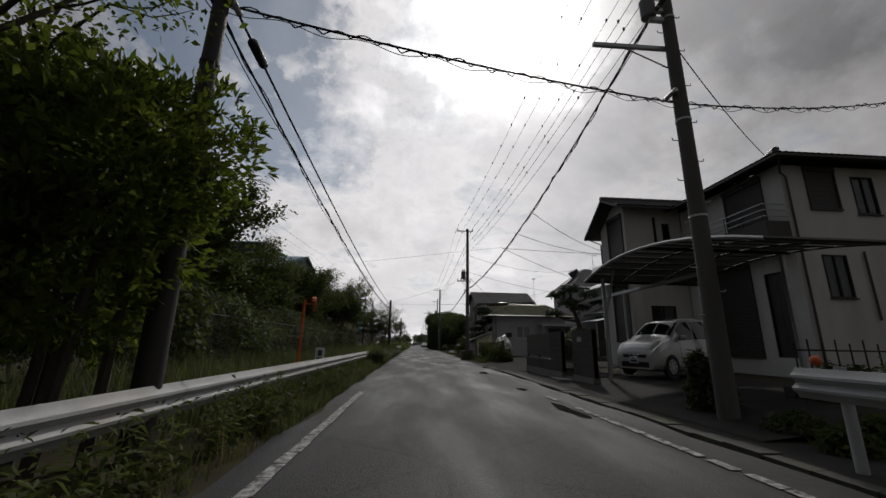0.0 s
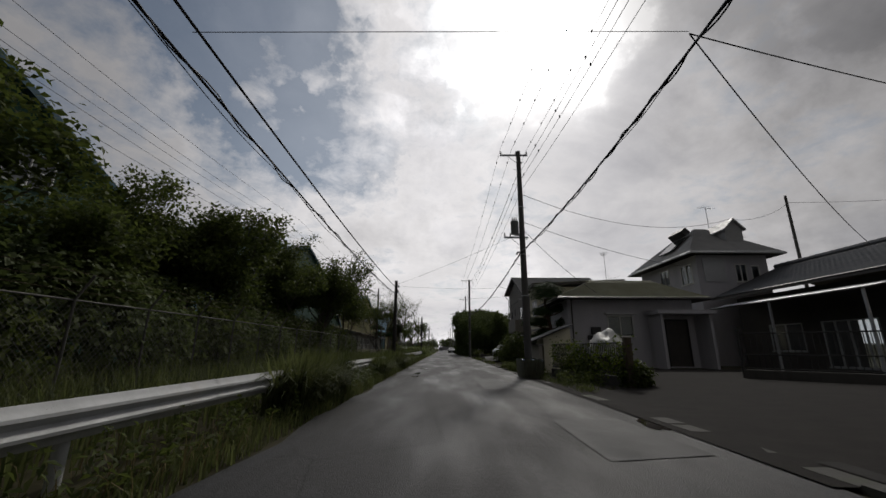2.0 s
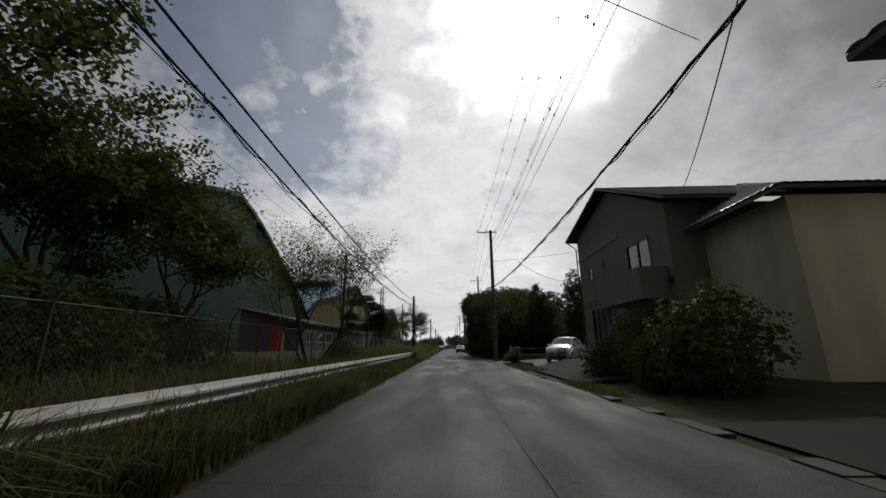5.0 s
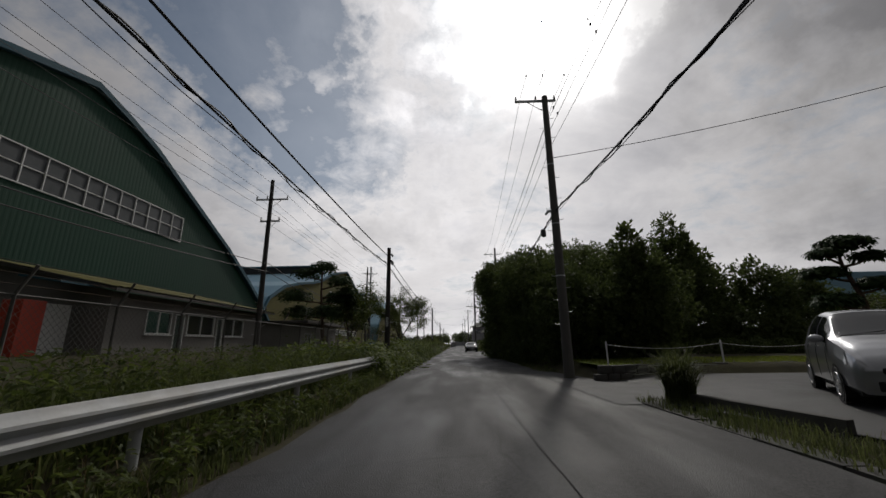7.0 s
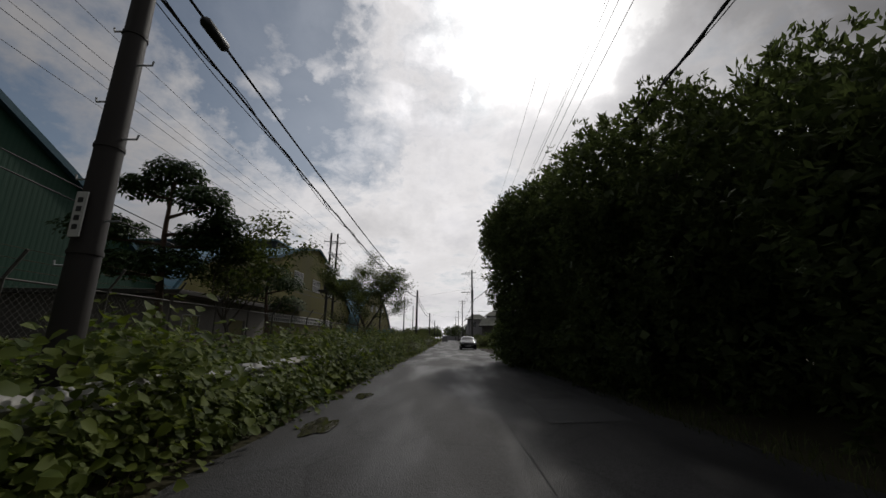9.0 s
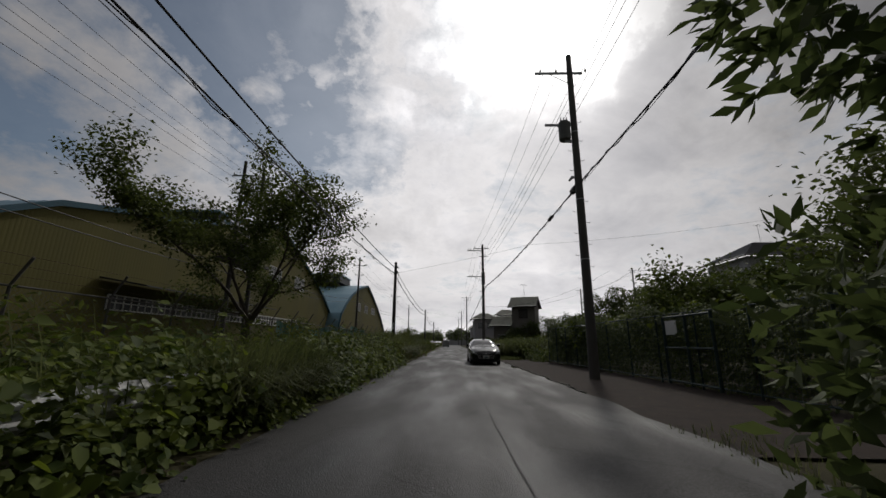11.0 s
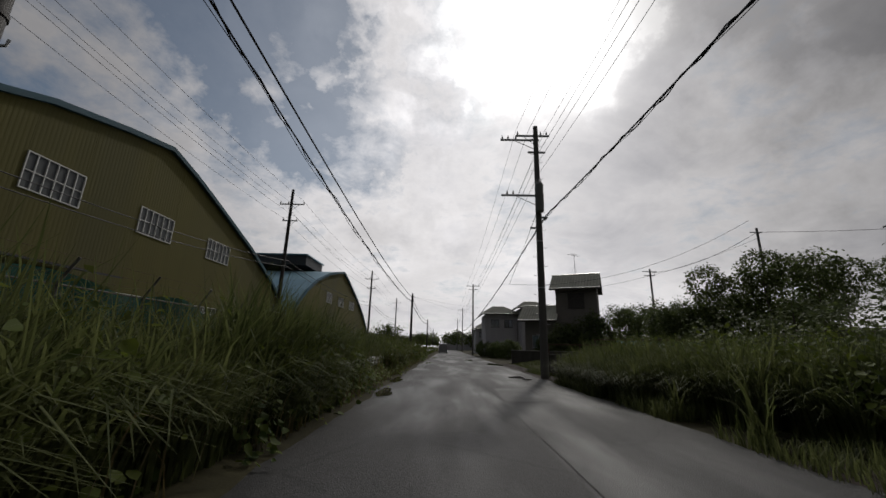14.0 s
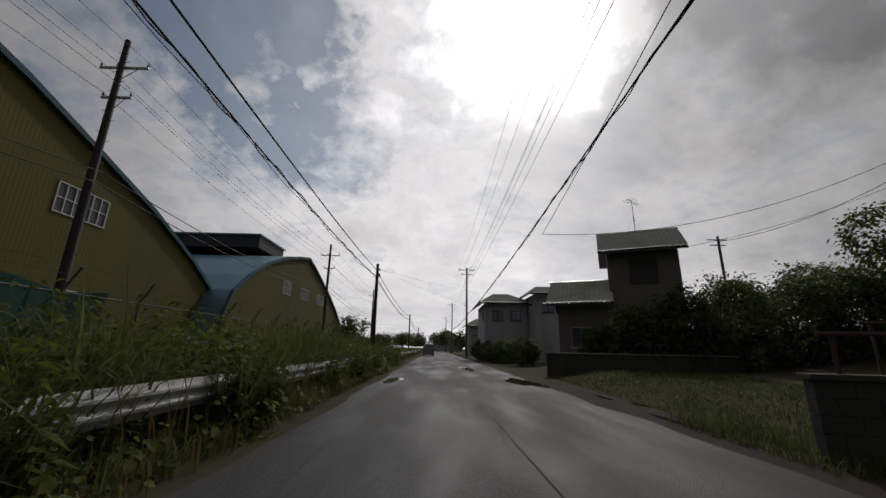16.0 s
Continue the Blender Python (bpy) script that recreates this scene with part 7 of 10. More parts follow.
# yellow hall's yard: glazed band, windbreak net and canopy
g = placed("wall_glazing", "long low band of white-framed windows on the hall", "window band", -28.4, 145, 0, kind="structure")
bm = bmx()
for z in (3.6, 4.2, 4.8):
    box(bm, -28.5, -28.35, 128, 168, z, z + 0.1)
for y in np.arange(128, 168.1, 0.8):
    box(bm, -28.48, -28.36, y, y + 0.07, 3.6, 4.85)
part("frame", bm, M_WHITEFRAME, g)
bm = bmx()
box(bm, -28.52, -28.46, 128, 168, 3.6, 4.9)
part("pane", bm, M_FROST, g)
bm = bmx()
prism(bm, [(-28.5, 6.2), (-24.5, 5.5), (-24.5, 5.4), (-28.5, 6.05)], 127, 150, "y")
part("canopy", bm, M_DARK, g)
g = placed("windbreak_net", "torn green windbreak net tied along the fence", "netting", -9, 126, 0)
bm = bmx()
prev = None
for k in range(80):
    y = 116 + k * 0.4
    z = 2.2 + 0.12 * math.sin(y * 1.7) + 0.2 * math.sin(y * 0.35)
    row = [bm.verts.new((-8.6 + 0.08 * math.sin(y * 3.1), y, 0.2)), bm.verts.new((-8.6 + 0.1 * math.sin(y * 2.3 + 1), y, z))]
    if prev:
        bm.faces.new([prev[0], prev[1], row[1], row[0]])
    prev = row
bmesh.ops.solidify(bm, geom=bm.faces[:], thickness=0.01)
part("net", bm, M_NET, g)
# twin-pole transformer platform
utility_pole("power_pole", -14.6, 121.5, 13.4, "dark pole of a twin-pole transformer platform", LT, 0.17, arms=[(12.4, -0.9, 0.9, (-0.8, 0.8))], dark=True)
g = placed("transformer_platform", "steel platform between two poles carrying a dark transformer box", "transformer platform", -14.5, 122.6, 6.4)
bm = bmx()
box(bm, -15.4, -13.6, 120.8, 124.6, 6.3, 6.5)
for x in (-15.3, -13.7):
    tube(bm, [(x, 121.2, 6.3), (-14.5, 121.2, 5.3)], 0.04, 6)
    tube(bm, [(x, 124.0, 6.3), (-14.5, 124.0, 5.3)], 0.04, 6)
part("deck", bm, M_POLEDARK, g)
for y in (121.8, 123.2):
    bm = bmx()
    bevelled(bm, -15.0, -14.0, y - 0.4, y + 0.4, 6.5, 7.5, 0.05)
    part("transformer_box", bm, M_DARK, g)
for z, dx in ((8.4, -0.25), (8.6, 0.25), (9.3, 0.0), (10.6, 0.25)):
    bm = bmx()
    box(bm, -14.5 + dx - 0.05, -14.5 + dx + 0.05, 119.9, 125.3, z, z + 0.1)
    arm = part("beam", bm, M_STEEL, g)
    for k in range(7):
        bm = bmx()
        insulator(bm, -14.5 + dx, 120.3 + k * 0.75, z + 0.1, 0.3, 0.08)
        part("insulator", bm, M_INSUL, arm, smooth=True)
# traffic mirror and roadside plate
g = thing("traffic_mirror", "orange convex traffic mirror on an orange post", "traffic mirror", pose(-3.75, 14.2, 0, 0, 0, 0))
bm = bmx()
tube(bm, [(0, 0, -0.1), (0.02, 0, 1.3), (0.04, 0, 2.45)], 0.04, 12)
part("post", bm, M_ORANGE, g, smooth=True)
mt = pose(0.3, 0.1, 2.34, 90, 0, -68)
bm = bmx()
bmesh.ops.create_uvsphere(bm, u_segments=24, v_segments=8, radius=1, matrix=mt @ Matrix.Diagonal((0.18, 0.18, 0.04, 1)))
part("mirror", bm, M_CHROME, g, "convex mirror face", smooth=True)
bm = bmx()
ring = [mt @ Vector((0.18 * math.cos(a), 0.18 * math.sin(a), 0.0)) for a in np.linspace(0, 2 * math.pi, 33)]
tube(bm, ring, 0.025, 6, False)
hood = [mt @ Vector((0.21 * math.cos(a), 0.21 * math.sin(a), z)) for z in (-0.02, 0.1) for a in np.linspace(0.3, math.pi - 0.3, 17)]
vs = [bm.verts.new(p) for p in hood]
for k in range(16):
    bm.faces.new([vs[k], vs[k + 1], vs[17 + k + 1], vs[17 + k]])
part("hood", bm, M_ORANGE, g)
bm = bmx()
tube(bm, [(0.04, 0, 2.34), (0.29, 0.1, 2.34)], 0.02, 6)
part("bracket", bm, M_ORANGE, g)
g = thing("marker_plate", "small pale roadside marker plate on the guardrail", "marker plate", pose(-3.45, 15.4, 0, 0, 0, 10))
bm = bmx()
bevelled(bm, -0.14, 0.14, -0.012, 0.012, 0.72, 1.12, 0.01)
part("plate", bm, M_SIGN, g)
bm = bmx()
box(bm, -0.09, 0.09, -0.016, -0.013, 0.78, 0.83)
box(bm, -0.06, 0.06, -0.016, -0.013, 0.88, 1.05)
part("marks", bm, M_NET, g)
bm = bmx()
tube(bm, [(0, 0.02, 0.0), (0, 0.02, 0.9)], 0.02, 6)
part("stake", bm, M_STEEL, g)
# short guardrail at the right, with its reflector
g = placed("guardrail", "short white guardrail at the right verge", "guardrail", 4.3, 4, 0, kind="structure")
bm = bmx()
for y0, y1 in ((-4, 0), (0, 4), (4, 7.72)):
    w_beam(bm, y0, y1 + 0.02, 0, 0)
for v in bm.verts:
    v.co = Vector((4.2 - (v.co.x - lean(v.co.y)), v.co.y, v.co.z + 0.74))
part("beam", bm, M_RAIL, g, smooth=True)
for y in (-0.6, 3.4, 7.3):
    bm = bmx()
    tube(bm, [(4.3, y, -0.1), (4.3, y, 1.12)], 0.057, 12)
    part("post", bm, M_RAIL, g, smooth=True)
bm = bmx()
bmesh.ops.create_uvsphere(bm, u_segments=12, v_segments=8, radius=0.06, matrix=Matrix.Translation((4.3, 7.55, 1.18)))
part("reflector", bm, M_ORANGE, g, "round orange reflector", smooth=True)
# metal picket fence by the white house
g = placed("picket_fence", "low black picket fence on a concrete base", "fence", 10, 10.8, 0)
for k in range(30):
    bm = bmx()
    x = 7.6 + k * 0.3
    tube(bm, [(x, 11.0 - 0.02 * k, 0.5), (x, 11.0 - 0.02 * k, 1.45 + 0.08 * (k % 2))], 0.016, 5)
    part("picket", bm, M_BLACKIRON, g)
for z in (0.75, 1.3):
    bm = bmx()
    tube(bm, [(7.5, 11.0, z), (16.5, 10.4, z)], 0.02, 5)
    part("rail", bm, M_BLACKIRON, g)
bm = bmx()
prism(bm, [(7.3, 10.9), (16.6, 10.3), (16.6, 10.5), (7.3, 11.12)], -0.05, 0.55, "z")
part("base_wall", bm, M_BLOCKDARK, g)
# lawn edging and rope posts
g = placed("rope_fence", "white rope hung between slim white posts round a lawn", "rope fence", 11, 82, 0)
P = [Vector((4.8, 75.6, 0.4)), Vector((9.05, 76.2, 0.4)), Vector((13.5, 77.0, 0.4)), Vector((18, 77.8, 0.4))]
for p in P:
    bm = bmx()
    tube(bm, [p, p + Vector((0, 0, 0.82)), p + Vector((0, 0, 0.87))], [0.03, 0.03, 0.018], 8)
    part("post", bm, M_SIGN, g, smooth=True)
for a, b in zip(P, P[1:]):
    bm = bmx()
    tube(bm, sagging(a + Vector((0, 0, 0.76)), b + Vector((0, 0, 0.76)), 0.16, 12), 0.009, 5, False)
    part("rope", bm, M_SIGN, g)
g = placed("lawn_edging", "row of rough edging stones round a lawn", "edging stones", 10, 75.6, 0)
rnd = random.Random(5)
for row in range(2):
    for k in range(38):
        bm = bmx()
        x = 4.15 + k * 0.42 + 0.2 * row
        y = 75.0 + 0.16 * (x - 4.2) + rnd.uniform(-0.04, 0.04) + 0.08 * row
        bevelled(bm, x, x + 0.39, y, y + 0.34, -0.05 + 0.27 * row, 0.2 + 0.27 * row + rnd.uniform(-0.03, 0.04), 0.05)
        part("stone", bm, M_BLOCKDARK, g, smooth=True)

bm = bmx()
prism(bm, [(4.3, 70.55), (4.45, 70.6), (4.95, 67.6), (4.8, 67.55)], -0.05, 0.2, "z")
solo("yard_kerb", bm, M_BLOCKDARK, "low dark concrete kerb beside a parking yard", "kerb", kind="structure")

# ---- house service wires and road crossings ----
CORNER = on_span(COM[5], COM[6], 156.0) + Vector((0.6, 0, -0.1))
svc = "black service cable running to a house"
for a, b, s in (((3.9, 37.7, 7.9), (16.6, 44.5, 6.9), 0.3), ((3.9, 37.7, 7.6), (9.0, 40.3, 4.2), 0.3), ((20.2, 44.2, 10.3), (28.0, 47.7, 12.9), 0.5), ((3.9, 37.7, 9.5), (20.2, 44.2, 10.3), 1.2), ((4.9, 9.9, 8.2), (13.8, 16.3, 8.6), 0.3), ((4.4, 19, 7.2), (10.6, 24.7, 6.9), 0.25), ((4.3, 21.5, 6.9), (10.6, 24.75, 6.7), 0.2), ((4.25, 24, 6.7), (18.0, 34, 5.6), 0.4), ((4.25, 24, 6.7), (24, 30, 8.6), 0.3),
                ((3.8, 47, 5.9), (9, 57, 7.0), 0.2), ((3.7, 64, 5.9), (8.1, 66.5, 5.2), 0.5), ((3.65, 76.3, 8.6), (24, 70, 11), 0.6), ((3.5, 141.0, 8.4), CORNER, 0.1), (CORNER, (22.5, 152, 11.5), 1.6), ((9.5, 160.3, 6.6), (29.3, 159.5, 12.4), 0.8), ((28, 47.7, 13.0), (44, 40, 12), 0.5)):
    cable(a, b, s, 0.013, M_CABLE, svc)
for a, b, s in (((-3.4, 7.6, 5.85), (4.9, 9.9, 6.4), 0.12), ((4.9, 9.9, 6.4), (15, 13.0, 9.3), 0.2)):
    cable(a, b, s, 0.018, M_CABLE, "thick bundled cable crossing the road", twist=1)
for a, b, s in (((-3.4, 44.3, 5.5), (3.9, 37.7, 7.2), 0.1), ((-3.45, 44.3, 5.4), (3.85, 48, 5.85), 0.1), ((-3.5, 22.6, 5.35), (4.25, 24, 6.75), -0.0), ((-4.4, 125.6, 6.3), (4.8, 121.5, 7.45), 0.1), ((4.8, 121.5, 7.45), (30, 118, 10.5), 0.6), ((-4.8, 164, 6.4), (3.4, 176, 6.6), 0.15), ((-4.8, 164, 6.4), (3.4, 190, 7), 0.2)):
    cable(a, b, s, 0.006, M_CABLE, "thin cable crossing over the road")
splice(on_span(COM[4], COM[5], 113.3), (-0.05, 1, -0.05), 0.14, 0.6, "black splice case hung on the telephone cable")
splice(on_span(COM[4], COM[5], 116.8), (-0.05, 1, -0.03), 0.09, 0.6, "black splice case hung on the telephone cable")
splice(on_span(COM[3], COM[4], 78.9, 0.5) - Vector((0, 0, 0.12)), (0, 0.2, 1), 0.12, 0.34, "round splice case hung under the telephone cable")

# ---- plants ----
rng = np.random.default_rng(7)


def unit(v):
    return v / np.maximum(np.linalg.norm(v, axis=-1, keepdims=True), 1e-9)


def leaf_quads(P, size, aspect=0.45, up=0.5, out=None, fold=False, jitter=0.35):
    """Leaves at the points P: pointed quads turned at random, biased to lie flat (up) or to face along out."""
    n = len(P)
    nrm = rng.normal(size=(n, 3))
    nrm[:, 2] = np.abs(nrm[:, 2]) + up * 2
    if out is not None:
        nrm = unit(nrm) + 1.2 * out
    nrm = unit(nrm)
    d = unit(np.cross(nrm, rng.normal(size=(n, 3))))
    w = np.cross(nrm, d)
    s = (size * (1 + jitter * rng.uniform(-1, 1, n)))[:, None]
    droop = -0.18 * s * np.array([0, 0, 1.0])
    a, tip = P, P + d * s + droop
    if fold:
        lift = nrm * s * 0.1
        q1, q2 = P + d * s * 0.25, P + d * s * 0.62 + droop * 0.4
        r1, r2 = q1 - w * s * aspect * 0.9 + lift, q2 - w * s * aspect * 0.85 + lift
        l1, l2 = q1 + w * s * aspect * 0.9 + lift, q2 + w * s * aspect * 0.85 + lift
        i = np.arange(n) * 6
        return np.stack([a, r1, r2, tip, l2, l1], 1).reshape(-1, 3), np.concatenate([np.stack([i, i + 1, i + 2, i + 3], 1), np.stack([i, i + 3, i + 4, i + 5], 1)])
    mid = P + d * s * 0.45
    l, r = mid + w * s * aspect + nrm * s * 0.06, mid - w * s * aspect + nrm * s * 0.06
    i = np.arange(n) * 4
    return np.stack([a, r, tip, l], 1).reshape(-1, 3), np.stack([i, i + 1, i + 2, i + 3], 1)


def tufts(C, out, size, k=7, aspect=0.2, spray=0.75):
    """Rosettes of pointed leaves that spring from the points C, mostly outwards."""
    P, o = np.repeat(C, k, 0), np.repeat(out, k, 0)
    n = len(P)
    d = unit(unit(o) + spray * rng.normal(size=(n, 3)))
    w = unit(np.cross(d, rng.normal(size=(n, 3))))
    nrm = np.cross(w, d)
    s = (size * rng.uniform(0.65, 1.3, n))[:, None]
    P = P + 0.25 * s * rng.normal(size=(n, 3))
    mid = P + d * s * 0.5 + nrm * s * 0.08
    i = np.arange(n) * 4
    return np.stack([P, mid - w * s * aspect, P + d * s, mid + w * s * aspect], 1).reshape(-1, 3), np.stack([i, i + 1, i + 2, i + 3], 1)


def blades(P, height, width=0.012, bend=0.6, lean_to=None, segs=3):
    """Grass blades rooted at P that rise and arch over."""
    n = len(P)
    a = rng.uniform(0, 2 * np.pi, n)
    d = np.stack([np.cos(a), np.sin(a), 0 * a], 1)
    if lean_to is not None:
        d = unit(d + np.asarray(lean_to))
    h = height * rng.uniform(0.55, 1.15, n) if np.isscalar(height) else height * rng.uniform(0.6, 1.15, n)
    b = bend * rng.uniform(0.3, 1.3, n)
    side = np.stack([-d[:, 1], d[:, 0], 0 * a], 1) * (width * rng.uniform(0.6, 1.4, n))[:, None]
    V = []
    for k in range(segs + 1):
        t = k / segs
        rise = h * (t - 0.4 * b * t ** 3)
        p = P + d * (h * b * t * t * 0.5)[:, None] + np.stack([0 * a, 0 * a, rise], 1)
        w = side * (1 - t) ** 0.7 if k < segs else side * 0.04
        V += [p - w, p + w]
    V = np.stack(V, 1).reshape(-1, 3)
    base = np.arange(n)[:, None] * (2 * segs + 2) + np.arange(segs)[None, :] * 2
    base = base.ravel()
    return V, np.stack([base, base + 1, base + 3, base + 2], 1)


def join(parts):
    V, F, o = [], [], 0
    for v, f in parts:
        V.append(v)
        F.append(f + o)
        o += len(v)
    return np.concatenate(V), np.concatenate(F)


def stuff(name, mesh_parts, material, label, category):
    V, F = join(mesh_parts)
    return tagged(new(name, np_mesh(name, V, F, material)), label, category, kind="stuff")


def grow(bm, p, d, length, r, level, tips, rnd, up=0.25, wander=0.22, kids=(3, 4), spread=0.8, twig=None):
    """A limb and the limbs that fork from it; gathers the points that carry leaves."""
    pts, rad, n = [p.copy()], [r], 5
    q = p.copy()
    for k in range(n):
        d = (d + Vector((rnd.uniform(-1, 1), rnd.uniform(-1, 1), rnd.uniform(-1, 1) + up)) * wander).normalized()
        q = q + d * length / n
        pts.append(q.copy())
        rad.append(r * (1 - 0.62 * (k + 1) / n))
    tube(bm, pts, rad, 9 if level == 0 else 6 if level == 1 else 4, level == 0)
    if level >= 2:
        for k in range(2, n + 1):
            tips.append((pts[k], length * 0.35))
    if level < 3 and length > 0.35:
        for j in range(rnd.randint(*kids)):
            k = rnd.randint(2, n) if level else rnd.randint(3, n)
            side = Vector((rnd.uniform(-1, 1), rnd.uniform(-1, 1), rnd.uniform(-0.3, 0.6))).normalized()
            nd = (d * (1 - spread * 0.5) + side * spread).normalized()
            grow(bm, pts[k], nd, length * rnd.uniform(0.5, 0.78), rad[k] * 0.72, level + 1, tips, rnd, up, wander, kids, spread)


def tree(x, y, h, spread, seed, leafmat, label, count=6000, size=0.13, trunk=0.14, name="tree", group="trees along the fence", stems=1, up=0.3, bare=0.0, loose=0.5, z=0.0, kids=(3, 4), trunk_h=0.34):
    """A broad-leaved tree: forking trunk and limbs, and a crown of single leaves gathered round its twigs."""
    rnd = random.Random(seed)
    g = thing(name, label, "tree", pose(x, y, z), group)
    bm, tips = bmx(), []
    for s in range(stems):
        d = Vector((rnd.uniform(-0.3, 0.3), rnd.uniform(-0.3, 0.3), 1)) + (Vector((math.cos(s * 2.4), math.sin(s * 2.4), 0)) * 0.55 if stems > 1 else Vector())
        d.normalize()
        p = Vector((rnd.uniform(-0.15, 0.15), rnd.uniform(-0.15, 0.15), -0.1))
        top = p + d * h * trunk_h
        tube(bm, [p, p.lerp(top, 0.5) + Vector((rnd.uniform(-0.1, 0.1), rnd.uniform(-0.1, 0.1), 0)), top], [trunk, trunk * 0.8, trunk * 0.66], 10)
        for j in range(5 if stems == 1 else 3):
            a = j * 2.4 + rnd.uniform(-0.5, 0.5)
            nd = Vector((math.cos(a) * spread / h * 1.6, math.sin(a) * spread / h * 1.6, rnd.uniform(0.5, 1.1))).normalized()
            grow(bm, top.lerp(p, 0.3 * rnd.random()), nd, h * 0.36, trunk * 0.5, 1, tips, rnd, up, 0.24, kids, 0.85)
    part("trunk", bm, M_BARK, g, smooth=True)
    T = np.array([t[0][:] for t in tips])
    if bare:
        T = T[rng.random(len(T)) > bare]
    count, size = int(count * 0.62), size * 1.22
    idx = rng.integers(0, len(T), count)
    P = T[idx] + rng.normal(size=(count, 3)) * loose * 0.5 * np.array([1, 1, 0.7])
    P[:, 2] = np.maximum(P[:, 2], 0.25)
    V, F = leaf_quads(P, size, 0.3, 0.35)
    mesh_part("crown", np_mesh("crown", V, F, leafmat), g)
    return g


def blob_points(n, c, r, rough=0.25, shell=0.3, seed=0.0, flatb=-0.35):
    """Points in the outer layer of a lumpy ellipsoid, with the way outwards."""
    d = unit(rng.normal(size=(n, 3)))
    d[:, 2] = np.where(d[:, 2] < flatb, -d[:, 2], d[:, 2])
    k = 1 + rough * (np.sin(d[:, 0] * 5 + seed) * np.cos(d[:, 1] * 4 + seed * 2) + 0.6 * np.sin(d[:, 2] * 9 + d[:, 0] * 7 + seed) + 0.4 * np.sin(d[:, 1] * 15 + d[:, 2] * 11 - seed))
    k = k * (1 - shell * rng.random(n) ** 1.6)
    return np.asarray(c) + d * k[:, None] * np.asarray(r), d


def shrub(x, y, blobs, leafmat, label, name="shrub", size=0.09, count=3000, group="", z=0.0, stems=3, category="shrub", core=True, slim=0.36, tuft=0):
    """A dense shrub or evergreen: several leafy lumps on short stems."""
    g = thing(name, label, category, pose(x, y, z), group)
    count, size = int(count * 0.62), size * 1.22
    rnd = random.Random(int(abs(x * 31 + y * 7)))
    for c, r in blobs:
        foot = 0.55 if abs(c[0]) + abs(c[1]) < 1.5 else 0.9
        bm = bmx()
        tube(bm, [(c[0] * foot, c[1] * foot, -0.15), (c[0] * 0.9 + rnd.uniform(-0.1, 0.1), c[1] * 0.95, c[2] * 0.5), (c[0], c[1], c[2])], [0.07, 0.05, 0.025], 6)
        part("stem", bm, M_BARK, g, smooth=True)
    bits, vol = [], sum(r[0] * r[1] + r[1] * r[2] + r[0] * r[2] for c, r in blobs)
    for k, (c, r) in enumerate(blobs):
        n = int(count * (r[0] * r[1] + r[1] * r[2] + r[0] * r[2]) / vol)
        P, d = blob_points(n, c, r, 0.14, 0.3, k * 1.7 + x, -0.92)
        P[:, 2] = np.maximum(P[:, 2], 0.06 * rng.random(n))
        if tuft:
            pick = rng.random(n) < 1.15 / tuft
            bits.append(tufts(P[pick], d[pick] + np.array([0, 0, 0.25]), size * 1.5, tuft, slim))
        else:
            bits.append(leaf_quads(P, size, slim, 0.2, d * 0.35))
        if core:
            P, d = blob_points(int(min(900, 150 + 230 * r[0] * r[2])), c, np.asarray(r) * 0.86, 0.14, 0.2, k * 1.7 + x, -0.95)
            P[:, 2] = np.maximum(P[:, 2], 0.1)
            bits.append(leaf_quads(P, min(0.2, max(0.1, 0.15 * min(r))), 0.45, 0.2, d * 0.5))
    V, F = join(bits)
    mesh_part("crown", np_mesh("crown", V, F, leafmat), g)
    return g


def pine(x, y, pads, label, h, name="pine_tree", count=7000, group="garden pines", z=0.0, lean_by=(0, 0), leaf_size=0.17):
    """A pine with flat clouds of needles on bent limbs."""
    g = thing(name, label, "pine tree", pose(x, y, z), group)
    bm = bmx()
    def stem(t):
        return Vector((lean_by[0] * t + 0.18 * math.sin(t * 5), lean_by[1] * t + 0.12 * math.sin(t * 7 + 1), h * 0.97 * t))
    tube(bm, [stem(k / 8) - Vector((0, 0, 0.1 if k == 0 else 0)) for k in range(9)], [0.17 * (1 - 0.085 * k) for k in range(9)], 9)
    for c, r in pads:
        t = max(0.1, min(0.97, (c[2] - 0.3) / h))
        s = stem(t)
        m = (s + Vector(c)) / 2 + Vector((0, 0, -0.1))
        tube(bm, [s, m, Vector(c) - Vector((0, 0, r[2] * 0.5))], [0.07, 0.05, 0.025], 6)
    part("trunk", bm, M_PINEBARK, g, smooth=True)
    bits, vol = [], sum(r[0] * r[1] for c, r in pads)
    for k, (c, r) in enumerate(pads):
        n = int(count * 1.15 * r[0] * r[1] / vol)
        P, d = blob_points(n, c, (r[0], r[1], r[2] * 1.25), 0.12, 0.6, k + x, -0.5)
        bits.append(leaf_quads(P, leaf_size, 0.28, 0.9, d * 0.7))
    V, F = join(bits)
    mesh_part("crown", np_mesh("crown", V, F, L_PINE), g)
    return g


